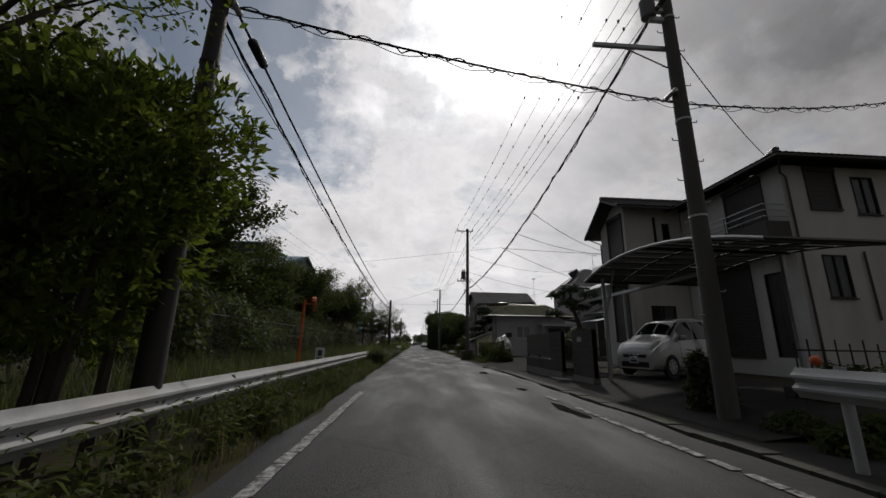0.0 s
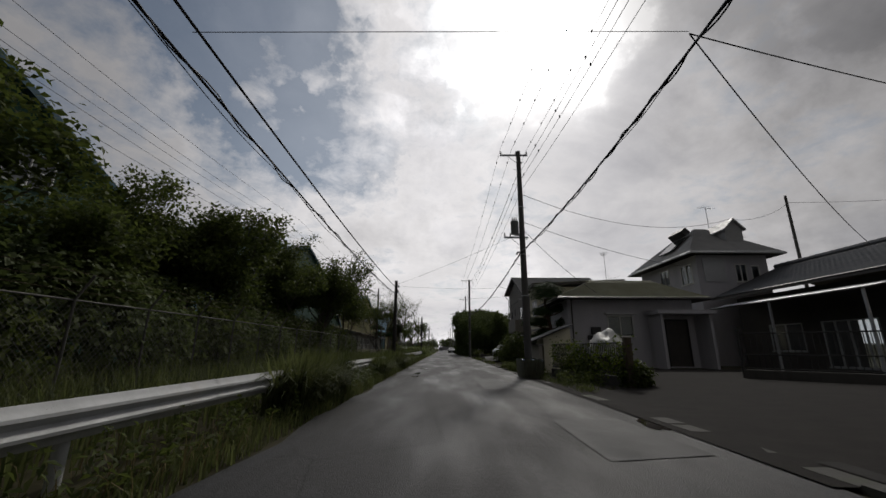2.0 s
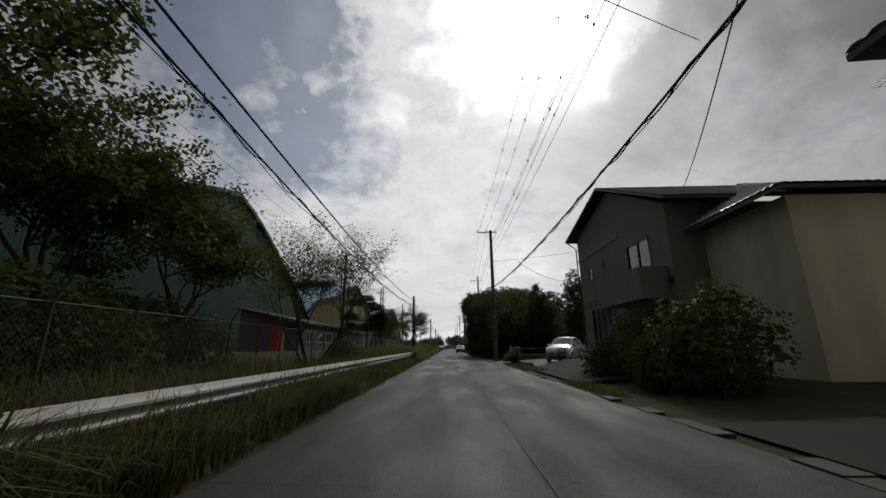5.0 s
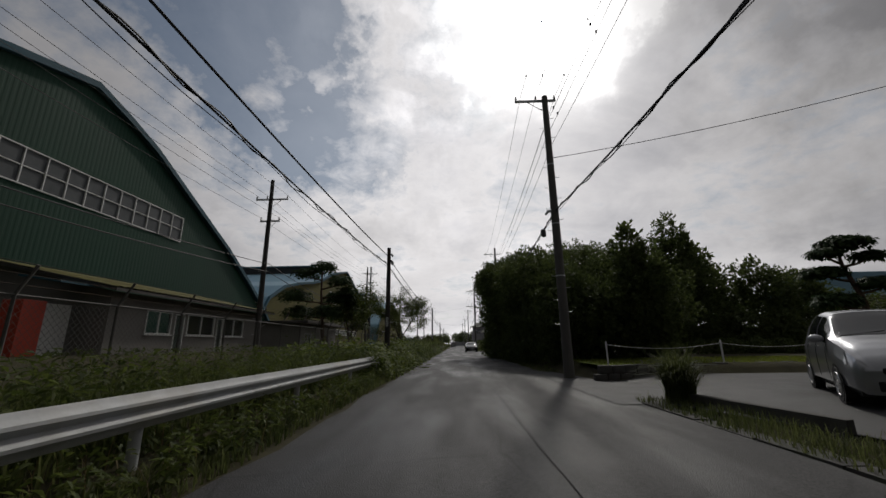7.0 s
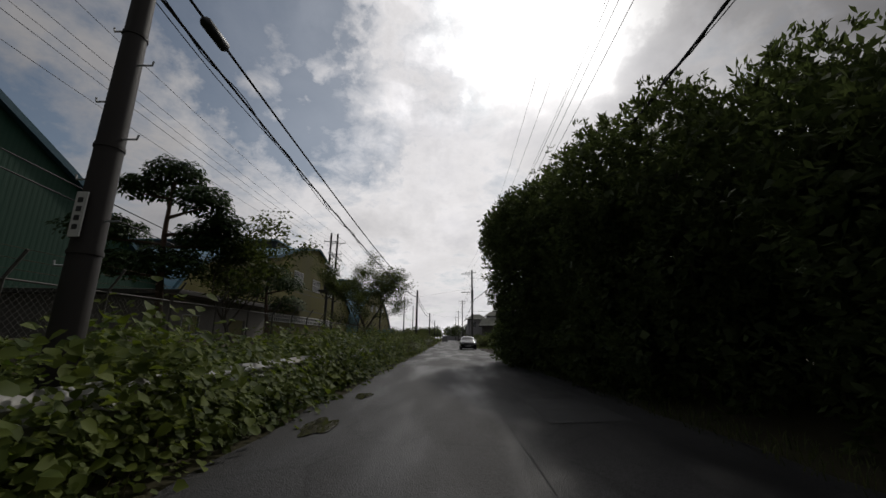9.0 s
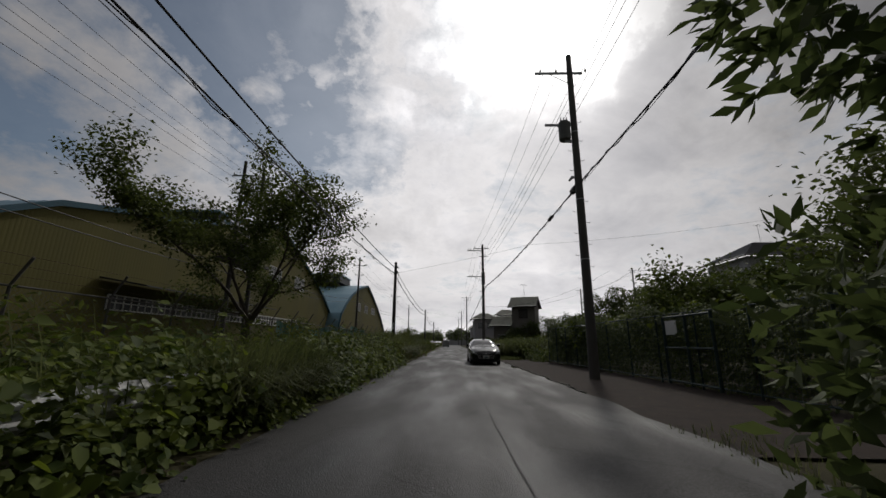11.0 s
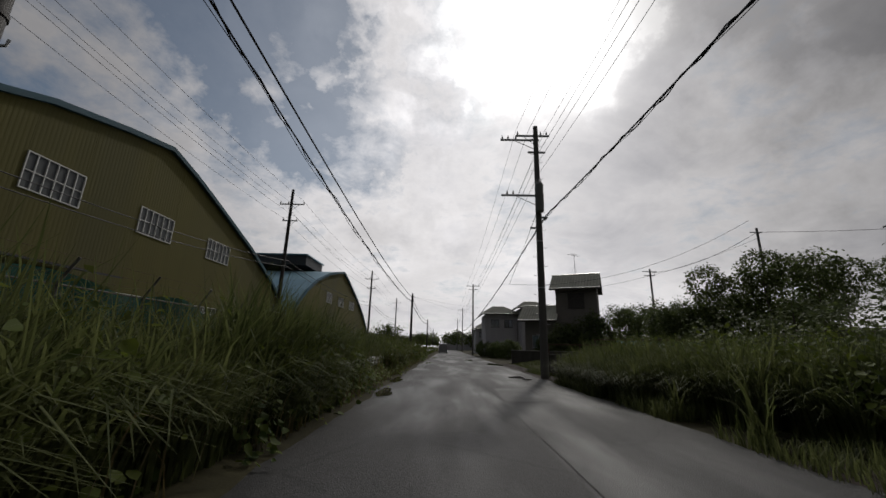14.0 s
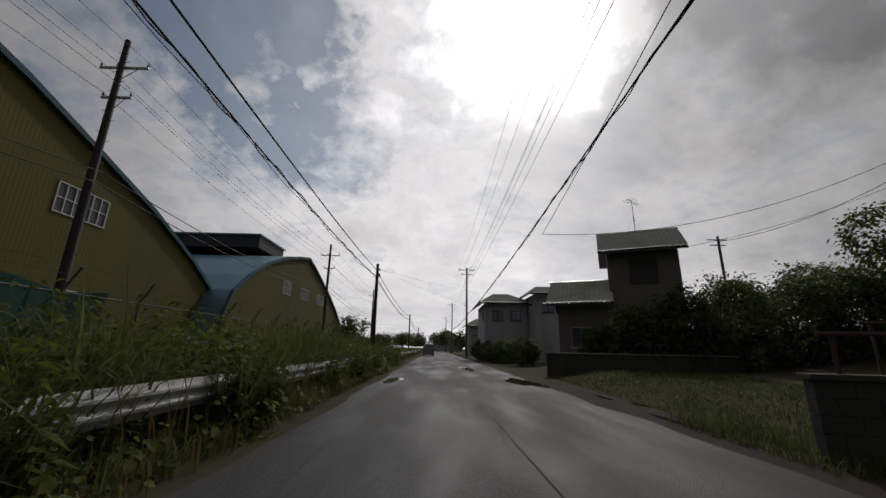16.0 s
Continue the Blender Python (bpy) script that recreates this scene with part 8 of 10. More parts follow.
# -- trees and bushes along the left fence --
TL = "broad-leaved tree with dense dark foliage beside the fence"
tree(-5.9, 6.4, 8.2, 2.6, 11, L_SPRAY, "leafy broad-leaved tree overhanging the guardrail", 8500, 0.062, 0.2, loose=0.4, trunk_h=0.22, bare=0.35)
shrub(-5.4, 6.6, [((1.0, 0.6, 2.9), (1.5, 1.2, 1.4)), ((1.9, 0.9, 3.6), (1.0, 0.9, 0.8)), ((-0.8, -0.5, 3.0), (1.8, 1.8, 2.2)), ((-1.9, -0.3, 4.9), (1.5, 1.4, 1.3))], L_SPRAY, "tall bright green shrub leaning towards the road", "shrub", 0.075, 32000, category="shrub", core=False, slim=0.17, tuft=7)
for k, (x, y, h, s, n) in enumerate([(-9.3, 17.5, 8.6, 3.0, 8000), (-10.2, 24.5, 7.4, 3.0, 7000), (-10.8, 29.5, 6.4, 3.0, 6500), (-10.5, 34.0, 7.2, 3.2, 6500), (-10.2, 36.0, 8.4, 2.6, 8000), (-10.0, 42.5, 8.8, 3.2, 10000), (-9.9, 47.5, 9.0, 3.3, 9000), (-10.4, 52.5, 8.8, 3.3, 8500), (-10.2, 57.0, 8.6, 3.0, 7500), (-11.5, 33.0, 8.6, 3.2, 7000), (-11.8, 45.0, 7.6, 3.2, 7000)]):
    tree(x, y, h, s, 40 + k, L_BROAD, TL, int(n * 2.7), 0.135, 0.13, loose=0.5, z=0.05, kids=(3, 5))
# unseen trees behind the starting point, added to shade the rail and verge
for k, (x, y) in enumerate([(-5.4, -1.5), (-6.6, -6.0), (-5.8, 2.2)]):
    tree(x, y, 7.6, 3.0, 70 + k, L_BROAD, TL, 9000, 0.13, 0.16, loose=0.6, trunk_h=0.28)
HB = "dense dark bushes along the chain-link fence"
shrub(-4.2, 7.1, [((0.5, 0, 3.15), (0.85, 1.1, 1.1)), ((0.1, 0.05, 2.0), (0.8, 1.2, 0.95)), ((-1.2, -0.6, 2.4), (1.3, 1.5, 1.8)), ((-0.6, 0.9, 3.2), (1.1, 1.1, 1.7))], L_SPRAY, "tall leafy shrub smothering a telephone pole", "shrub", 0.075, 30000, "bushes along the fence", category="shrub", core=False, slim=0.18, tuft=7)
for k, (x, y, w, h) in enumerate([(-8.8, 14.0, 2.2, 4.6), (-8.8, 19.5, 2.2, 3.4), (-9.4, 23.5, 2.2, 3.2), (-9.6, 28, 2.4, 3.8), (-9.8, 32.5, 2.3, 3.6), (-9.8, 37, 2.3, 3.3), (-10, 41.5, 2.3, 3.6), (-10, 46, 2.3, 3.4), (-10, 51, 2.4, 3.4), (-10.5, 56, 2.4, 3.2), (-10.6, 5.5, 2.6, 4.6), (-11.5, 11, 2.4, 4.6)]):
    shrub(x, y, [((0, 0, h * 0.5), (w * 0.8, w, h * 0.45)), ((0.3, w * 0.7, h * 0.4), (w * 0.7, w * 0.8, h * 0.4)), ((-0.3, -w * 0.6, h * 0.62), (w * 0.7, w * 0.8, h * 0.38))], L_DARK if k % 2 else L_BROAD, HB, "bush", 0.105, 8500, "bushes along the fence", category="bush")
tree(-6.9, 62.0, 8.4, 2.0, 77, L_BROAD, "sparse many-stemmed tree with dead twigs", 26000, 0.075, 0.075, stems=5, bare=0.15, loose=0.4, trunk_h=0.34, kids=(4, 5), group="sparse trees in the verge")
shrub(-5.6, 63.5, [((0, 0, 0.8), (0.9, 1.1, 0.9)), ((-0.6, 1.0, 0.6), (0.8, 0.9, 0.7))], L_BROAD, "leafy bush among tall weeds", "bush", 0.1, 3500, "bushes in the verge", category="bush")
PT = "black pine with flat layered clouds of needles behind the fence"
pine(-10.8, 91.2, [((0, 0, 7.2), (1.1, 1.1, 0.45)), ((-1.5, 0.3, 6.8), (1.1, 1.0, 0.4)), ((1.5, -0.4, 6.0), (1.0, 1.1, 0.4)), ((-2.0, -0.3, 4.9), (1.3, 1.2, 0.5)), ((1.2, 0.8, 4.8), (1.4, 1.3, 0.5)), ((-1.8, 0.2, 3.7), (1.3, 1.2, 0.5)), ((0.6, -0.6, 3.6), (1.3, 1.2, 0.5)), ((1.9, 0.2, 5.3), (0.8, 0.9, 0.4))], PT, 7.2, count=12000, group="pines behind the fence")
tree(-8.3, 92.5, 6.4, 1.7, 91, L_BROAD, "slim young tree behind the fence", 8000, 0.13, 0.09, loose=0.4, group="sparse trees in the verge")
pine(-11.5, 101, [((0, 0, 5.0), (1.3, 1.3, 0.5)), ((1.2, -0.5, 4.2), (1.2, 1.2, 0.5)), ((-1.3, 0.4, 3.9), (1.2, 1.2, 0.5)), ((0.8, 0.8, 3.1), (1.3, 1.2, 0.5))], PT, 5.0, count=4500, group="pines behind the fence")
tree(-8.0, 112.0, 10.4, 5.0, 101, L_BROAD, "wide-spreading tree with dead twigs above its crown", 46000, 0.1, 0.15, loose=0.5, trunk_h=0.22, kids=(4, 5), group="sparse trees in the verge")
shrub(-8.9, 119.0, [((0, 0, 1.3), (1.0, 1.0, 1.2))], L_BROAD, "leafy shrub growing through the fence", "shrub", 0.1, 2500, "bushes in the verge")
for k, (x, y, h, s) in enumerate([(-9.5, 176, 4.6, 2.6), (-8, 188, 3.4, 2.0), (-9.5, 200, 4.2, 2.4), (-8.5, 225, 5.5, 3), (-9.5, 240, 5.0, 3)]):
    tree(x, y, h, s, 150 + k, L_BROAD, "small round-headed tree far along the verge", 3000, 0.2, 0.1, loose=0.6, group="far roadside trees")

# -- right side gardens --
pine(6.75, 20.2, [((-0.2, 0, 3.55), (0.5, 0.5, 0.2)), ((-0.75, 0.2, 3.3), (0.4, 0.45, 0.18)), ((0.6, -0.2, 3.3), (0.5, 0.45, 0.2)), ((1.05, 0.1, 3.0), (0.4, 0.4, 0.16)), ((-0.5, -0.4, 2.85), (0.5, 0.45, 0.18)), ((0.4, 0.5, 2.75), (0.5, 0.5, 0.18)), ((-0.9, 0.4, 2.45), (0.45, 0.45, 0.18))], "sparse clipped garden tree with a bare forked trunk", 3.5, "garden_tree", 4200, z=0.3, leaf_size=0.1)
shrub(7.0, 22.6, [((0, 0, 1.2), (0.7, 0.7, 0.7)), ((0.6, -0.6, 1.3), (0.7, 0.8, 0.8))], L_DARK, "dark rounded garden shrub", "shrub", 0.08, 5000, "garden shrubs")
shrub(6.5, 19.3, [((0, 0, 1.5), (0.55, 0.6, 0.5)), ((0.3, 0.7, 1.5), (0.55, 0.6, 0.55))], L_DARK, "dark rounded garden shrub behind a wall", "shrub", 0.08, 4500, "garden shrubs")
shrub(5.35, 10.7, [((0, 0, 0.4), (0.42, 0.4, 0.5)), ((-0.1, 0.1, 0.9), (0.22, 0.22, 0.36))], L_BROAD, "small shrub at the foot of a pole", "shrub", 0.09, 2600, "garden shrubs", slim=0.22)
for x, y, r, h in ((5.25, 8.9, 0.42, 0.4), (5.0, 8.0, 0.3, 0.34), (5.7, 8.2, 0.4, 0.45)):
    shrub(x, y, [((0, 0, h * 0.4), (r, r * 0.8, h * 0.6))], L_BROAD, "low tangle of weeds beside a guardrail", "weed_clump", 0.09, 900, "weeds by the guardrail", category="weeds", slim=0.2, core=False)
for k in range(6):
    shrub(8.0 + 1.25 * k, 10.45 - 0.08 * k, [((0, 0, 0.5), (0.75, 0.4, 0.55 + 0.06 * (k % 3)))], L_DARK, "dark low hedge plant before a picket fence", "hedge_plant", 0.08, 2200, "hedge before the pickets", category="hedge")
pine(6.15, 41.4, [((0, 0, 4.5), (0.98, 0.95, 0.55)), ((0.75, 0.1, 3.55), (0.62, 0.6, 0.26)), ((-0.45, -0.2, 3.35), (0.62, 0.6, 0.24)), ((-0.85, 0.1, 2.75), (0.85, 0.7, 0.27)), ((1.05, 0.0, 2.75), (0.7, 0.7, 0.25)), ((-0.1, 0.3, 2.1), (0.75, 0.7, 0.27)), ((-0.95, -0.1, 1.75), (0.6, 0.6, 0.24)), ((0.9, 0.3, 1.9), (0.7, 0.7, 0.27))], "cloud-pruned garden pine with rounded pads", 4.3, count=20000, leaf_size=0.09)
for x, y, r, h in ((6.3, 52.6, 1.4, 2.7), (6.0, 54.5, 1.0, 1.7), (6.6, 56.5, 1.2, 2.6), (5.7, 57.8, 0.9, 1.5), (5.9, 30.9, 0.5, 0.9), (5.3, 33.2, 0.5, 0.9), (5.2, 35.0, 0.45, 0.9), (6.3, 32.4, 0.5, 0.6), (4.9, 38.9, 0.35, 0.8), (5.4, 50.0 + 3.8, 0.5, 0.9)):
    shrub(x, y, [((0, 0, h * 0.5), (r, r, h * 0.5)), ((0.3 * r, 0.7 * r, h * 0.4), (r * 0.8, r * 0.8, h * 0.4))], L_BROAD, "untidy green garden shrub", "shrub", 0.09, int(2600 * r + 900), "garden shrubs")
g = thing("grass_tuft", "tall arching tuft of pampas-like grass at a yard corner", "grass tuft", pose(4.3, 70.5, 0.02))
ang, rad = rng.uniform(0, 6.28, 900), 0.28 * rng.random(900) ** 0.7
V, F = blades(np.stack([rad * np.cos(ang), rad * np.sin(ang), 0 * ang], 1), 1.35, 0.012, 1.25, segs=6)
mesh_part("tuft", np_mesh("tuft", V, F, L_GRASS), g)
# the evergreen thicket that overhangs the road
HEDGE = "dense dark evergreen thicket overhanging the road"
for k in range(9):
    yy = 81.6 + k * 2.2
    u = k / 8
    top = (4.9, 6.0, 7.0, 7.5, 7.9, 8.15, 8.35, 8.5, 8.4)[k]
    fx = 5.5 - 2.2 * u + 0.25 * math.sin(k * 1.7)
    lumps = [((0, 0, top - 1.9), (1.95, 1.8, 1.9)), ((0.2, 0.5, 1.1), (1.75, 1.7, 1.4)), ((0.4, -0.6, 2.7), (1.8, 1.7, 1.7)), ((3.2, -0.4, top - 1.9), (2.4, 2.0, 2.2)), ((2.6, 0.4, 1.8), (2.0, 1.8, 2.0))]
    if k > 2:
        lumps += [((0.1, 0.2, top * 0.53), (1.8, 1.8, 1.7))]
    if k > 4:
        lumps += [((-0.7, 0.4, top - 1.6), (1.3, 1.5, 1.2))]
    shrub(fx, yy, lumps, L_DARK, HEDGE, "thicket", 0.086 if k < 5 else 0.115, 38000 if k < 5 else 24000, "roadside thicket", category="thicket", slim=0.19, tuft=7)
for k, (x, y, h, s) in enumerate([(8.6, 80.9, 6.9, 1.35), (14.8, 88.0, 9.7, 2.2), (12.2, 89.5, 7.4, 2.6), (20.8, 89, 6.6, 2.6), (24.0, 89.5, 6.0, 2.5), (16.5, 90, 8.4, 3.0), (19, 93, 8, 3), (11, 92, 7.5, 3)]):
    shrub(x, y, [((0, 0, h * 0.35), (s * 0.9, s * 0.9, h * 0.3)), ((0.3, 0.2, h * 0.6), (s * 0.8, s * 0.8, h * 0.28)), ((-0.2, 0.1, h * 0.82), (s * 0.5, s * 0.5, h * 0.2))], L_DARK, "tall dark evergreen behind a lawn", "evergreen_tree", 0.16, 8000, "evergreens behind the lawn", category="tree", slim=0.22, tuft=6)
pine(16.2, 78.2, [((0, 0, 4.75), (0.95, 0.8, 0.26)), ((-0.85, 0, 4.35), (0.6, 0.6, 0.2)), ((0.9, 0, 4.2), (0.6, 0.6, 0.2)), ((-0.8, 0.3, 3.55), (0.9, 0.7, 0.22)), ((0.9, -0.3, 3.0), (1.0, 0.7, 0.24)), ((-1.1, -0.2, 2.3), (0.9, 0.7, 0.28))], "tall garden pine with layered pads", 4.6, count=9000, z=0.4)
for k in range(7):
    shrub(12.3 + k * 1.25 + 0.2 * math.sin(k), 85.4 + 0.3 * math.cos(k * 2), [((0, 0, 0.45), (0.6 + 0.05 * (k % 3), 0.6, 0.5))], L_DARK, "clipped round bush beside a lawn", "clipped_bush", 0.06, 1600, "clipped round bushes", z=0.42, category="bush")
for k, (x, y, h, s) in enumerate([(10.5, 84.0, 2.2, 1.2), (14, 88, 2.6, 1.6), (18, 88, 3.4, 2.0), (20, 87, 3.0, 1.8), (23, 88, 3.5, 2.2), (25.5, 87, 4.2, 2.4), (28, 88, 4.4, 2.6), (20.5, 90, 4.6, 2.4)]):
    shrub(x, y, [((0, 0, h * 0.5), (s, s, h * 0.5))], L_BROAD if k % 2 else L_DARK, "mixed garden shrub beside a lawn", "shrub", 0.11, 2600, "garden shrubs")
for k, (x, y, h, s) in enumerate([(10.5, 112, 5.2, 2.6), (12, 117.5, 6.0, 2.8), (14.5, 122, 5.4, 2.8), (17, 128, 5.0, 3.0), (9.8, 106, 6.5, 2.8), (14, 109, 7.2, 3.0), (20, 134, 5.5, 3)]):
    tree(x, y, h, s, 200 + k, L_BROAD, "untidy broad-leaved tree behind the green fence", 6000, 0.15, 0.12, loose=0.7, group="trees behind the green fence")
for k in range(34):
    a = rng.random(4)
    x, y = 15 + 30 * a[0], 136 + 58 * a[1]
    if y < 150 and x < 24 or (x < 23 and y > 163):
        continue
    h, s = 4.2 + 3.6 * a[2], 2.2 + 1.4 * a[3]
    zz = float(ground_z(x, y))
    shrub(x, y, [((0, 0, h * 0.45), (s, s, h * 0.4)), ((0.5 * s, -0.3 * s, h * 0.7), (s * 0.6, s * 0.7, h * 0.26)), ((-0.4 * s, 0.3 * s, h * 0.78), (s * 0.6, s * 0.6, h * 0.24))], L_DARK if k % 3 else L_BROAD, "dark tree on the rising ground beyond the plots", "tree", 0.19, 3300, "trees on the rising ground", z=zz, category="tree")
for x, y, h, s in ((9.6, 158.8, 3.6, 1.6), (12.0, 158.5, 4.6, 1.8), (14.4, 158.2, 5.4, 2.0), (17.5, 157.8, 5.4, 2.2), (20, 157, 5.8, 2.4), (23, 156, 6.0, 2.6), (26.5, 154, 6.1, 2.8), (8.2, 160, 2.4, 1.0), (6.2, 170, 2.2, 1.4), (5.4, 175, 2.0, 1.4), (5.0, 181, 2.0, 1.5), (4.8, 186, 2.4, 1.4)):
    shrub(x, y, [((0, 0, h * 0.5), (s, s, h * 0.52)), ((0.5 * s, 0.3 * s, h * 0.6), (s * 0.7, s * 0.7, h * 0.36))], L_DARK, "dark overgrown shrub before a house", "shrub", 0.13, 4800, "overgrown shrubs by houses")
for k in range(9):
    shrub(9.2 + 1.7 * k, 158.7 + 0.3 * math.sin(k * 2.1), [((0, 0, 1.1), (1.15, 0.9, 1.3 + 0.3 * math.sin(k * 1.7))), ((0.5, 0.3, 1.9), (0.8, 0.7, 0.8))], L_DARK, "dark overgrown hedge plant behind a low wall", "hedge_plant", 0.12, 2600, "hedge behind the low wall", category="hedge")
# far woods at the end of the road
bits = []
for k in range(90):
    a = rng.random(4)
    side = -1 if k % 2 else 1
    x, y = side * (5 + 85 * a[0] ** 1.4) - 4, 262 + 120 * a[1]
    if k < 26:
        x, y = -12 + 30 * a[0], 318 + 18 * a[1]
    h = 5 + 4 * a[2]
    P, d = blob_points(260, (x, y, h * 0.5), (3.4, 3.4, h * 0.5), 0.2, 0.4, k)
    bits.append(leaf_quads(P, 0.9, 0.4, 0.2, d))
stuff("far_woods", bits, L_DARK, "dark line of woods closing the end of the road", "woods")


# -- verge: grass, weeds and kudzu --
def scatter(n, x0, x1, y0, y1):
    x, y = rng.uniform(x0, x1, n), rng.uniform(y0, y1, n)
    return np.stack([x + lean(y), y, ground_z(x + lean(y), y) - 0.02], 1)


def keep_clumps(P, scale, cut):
    v = np.array([noise.noise((p[0] * scale, p[1] * scale, 3.7)) for p in P])
    return P[v > cut]


near = [
    blades(scatter(900, -3.0, -2.4, -4, 9), 0.26, 0.008, 0.9, (0.4, 0, 0)), blades(scatter(1600, -3.0, -2.35, 9, 14), 0.32, 0.009, 0.9, (0.4, 0, 0)),
    blades(scatter(4600, -3.0, -2.35, 14, 34), 0.36, 0.009, 0.9, (0.5, 0, 0), segs=2),
    blades(scatter(8000, -8.5, -3.4, 8, 34), 1.1, 0.014, 0.8, segs=2),
    blades(keep_clumps(scatter(2600, -3.3, -2.6, 25.0, 30.0), 0.9, -0.35), 1.5, 0.022, 1.3, (0.9, -0.2, 0), segs=4),
    blades(scatter(1700, -3.3, -2.6, 35.2, 38.3), 1.2, 0.02, 1.3, (0.9, -0.2, 0), segs=4), blades(keep_clumps(scatter(4200, -3.4, -2.6, 40.0, 45.5), 0.7, -0.3), 1.35, 0.02, 1.25, (0.9, -0.2, 0)),
    blades(scatter(8000, -8.5, -3.4, 34, 60), 1.15, 0.015, 0.8, segs=2),
    blades(scatter(4500, -3.1, -2.4, 34, 60), 0.45, 0.009, 1.0, (0.5, 0, 0)),
    blades(keep_clumps(scatter(7000, -3.3, -2.5, 44, 58), 0.7, 0.0), 1.0, 0.01, 1.1, (0.8, -0.2, 0)),
    blades(scatter(7500, -6.9, -3.5, 60, 82), 1.05, 0.013, 0.9, (0.1, -0.5, 0)),
    blades(scatter(4500, -3.1, -2.4, 60, 80), 0.3, 0.009, 1.0, (0.5, 0, 0), segs=2),
]
stuff("verge_grass", near, L_GRASS, "long arching grass along the guardrail", "grass")
tallg = [
    blades(scatter(8000, -6.8, -3.0, 118, 141), 2.1, 0.018, 0.75), blades(keep_clumps(scatter(6500, -4.1, -2.75, 119.8, 131), 0.45, -0.25), 1.75, 0.021, 1.3, (0.7, -0.25, 0), segs=4), blades(keep_clumps(scatter(3500, -4.4, -3.35, 131, 138), 0.45, -0.2), 1.6, 0.02, 1.2, (0.25, -0.25, 0), segs=4), blades(keep_clumps(scatter(7000, -5.2, -3.2, 126, 134), 0.4, -0.1), 2.6, 0.02, 1.1, (0.3, -0.2, 0), segs=4), blades(keep_clumps(scatter(2600, -3.0, -2.55, 122, 132), 0.5, -0.1), 0.8, 0.014, 1.3, (0.9, -0.2, 0), segs=4), blades(keep_clumps(scatter(3000, -4.4, -3.2, 137, 152), 0.4, -0.05), 1.8, 0.02, 1.2, (0.5, -0.2, 0), segs=4),
    blades(keep_clumps(scatter(6000, -3.3, -2.7, 119, 136), 0.6, -0.1), 1.3, 0.013, 1.1, (0.7, 0, 0)),
    blades(scatter(6500, -6.8, -3.3, 141, 175), 1.5, 0.018, 0.8, segs=2), blades(keep_clumps(scatter(11000, -6.6, -3.4, 134, 158), 0.35, 0.08), 2.2, 0.015, 1.0, (0.2, -0.2, 0)),
    blades(scatter(3200, -3.1, -2.55, 136, 170), 0.45, 0.012, 1.0, (0.5, 0, 0)), blades(scatter(420, -3.25, -2.7, 140.2, 141.5), 1.4, 0.014, 1.1, (0.7, -0.2, 0)), blades(scatter(600, -3.25, -2.7, 144.0, 145.7), 1.3, 0.014, 1.1, (0.7, -0.2, 0)), blades(scatter(160, -3.6, -3.3, 136, 139.5), 1.7, 0.012, 0.8),
    blades(scatter(2600, -7, -3.0, 96, 118), 1.7, 0.012, 0.9), blades(scatter(3600, -3.5, -2.6, 103.0, 106.9), 1.55, 0.014, 1.35, (0.6, -0.2, 0)), blades(keep_clumps(scatter(3000, -3.3, -2.65, 108, 134), 0.5, 0.1), 1.3, 0.011, 1.2, (0.6, -0.2, 0)),
    blades(scatter(5000, -7, -3.0, 175, 250), 1.3, 0.03, 0.8),
]
stuff("tall_grass", tallg, L_GRASS, "head-high wild grass behind the guardrail", "grass")
dry = [blades(keep_clumps(scatter(2600, 3.85, 7.2, 103, 128), 0.8, 0.0), 0.1, 0.012, 1.5, segs=2), blades(scatter(2600, -5.5, -2.45, -4, 82), 0.55, 0.006, 1.0), blades(keep_clumps(scatter(1500, -3.1, -2.45, 0, 36), 0.8, 0.0), 0.5, 0.007, 1.3, (0.6, -0.2, 0)), blades(scatter(2600, -6.5, -2.6, 118, 160), 1.5, 0.009, 0.9), blades(scatter(1200, -2.95, -2.45, 128, 160), 0.5, 0.008, 1.0, (0.4, 0, 0))]
stuff("dry_stems", dry, L_DRY, "dry brown stems among the grass", "grass")
# upright weeds with leaves up their stems
P = keep_clumps(np.concatenate([scatter(160, 4.05, 4.6, 38, 46), scatter(240, 4.3, 5.2, 30, 36), scatter(250, -3.15, -2.6, -3, 9), scatter(130, -3.15, -2.55, 9, 12), scatter(900, -6.5, -2.6, 12, 60), scatter(1500, -6.8, -2.55, 60, 98), scatter(1300, -6.8, -3.45, 62, 82)]), 0.5, -0.05)
low = np.concatenate([scatter(420, -3.1, -2.55, 58, 79), scatter(450, -3.1, -2.6, 12, 46)])
P = P[~((P[:, 0] - lean(P[:, 1]) > -3.35) & (P[:, 0] < 0) & (P[:, 1] > 46) & (P[:, 1] < 76) & (rng.random(len(P)) < 0.92))]
P = np.concatenate([P, low])
bits = []
for t in np.linspace(0.1, 1.0, 7):
    hh = np.where(P[:, 1] < 12, 0.4, np.where(P[:, 1] < 58, 0.25, np.where(P[:, 0] - lean(P[:, 1]) > -3.3, 0.18, 0.65))) + np.where((P[:, 1] > 58) & (P[:, 0] - lean(P[:, 1]) > -3.3), 0.5, 1.0) * np.where(P[:, 1] < 58, 0.3, 0.5) * np.abs(np.sin(P[:, 0] * 9.1 + P[:, 1] * 3.3))
    Q = P + np.stack([0.1 * t * np.sin(P[:, 1] * 5), 0.1 * t * np.cos(P[:, 0] * 7), hh * t], 1)
    for _ in range(2):
        bits.append(leaf_quads(Q + rng.normal(size=Q.shape) * 0.02, 0.145 * (1.15 - 0.5 * t), 0.16, 0.4))
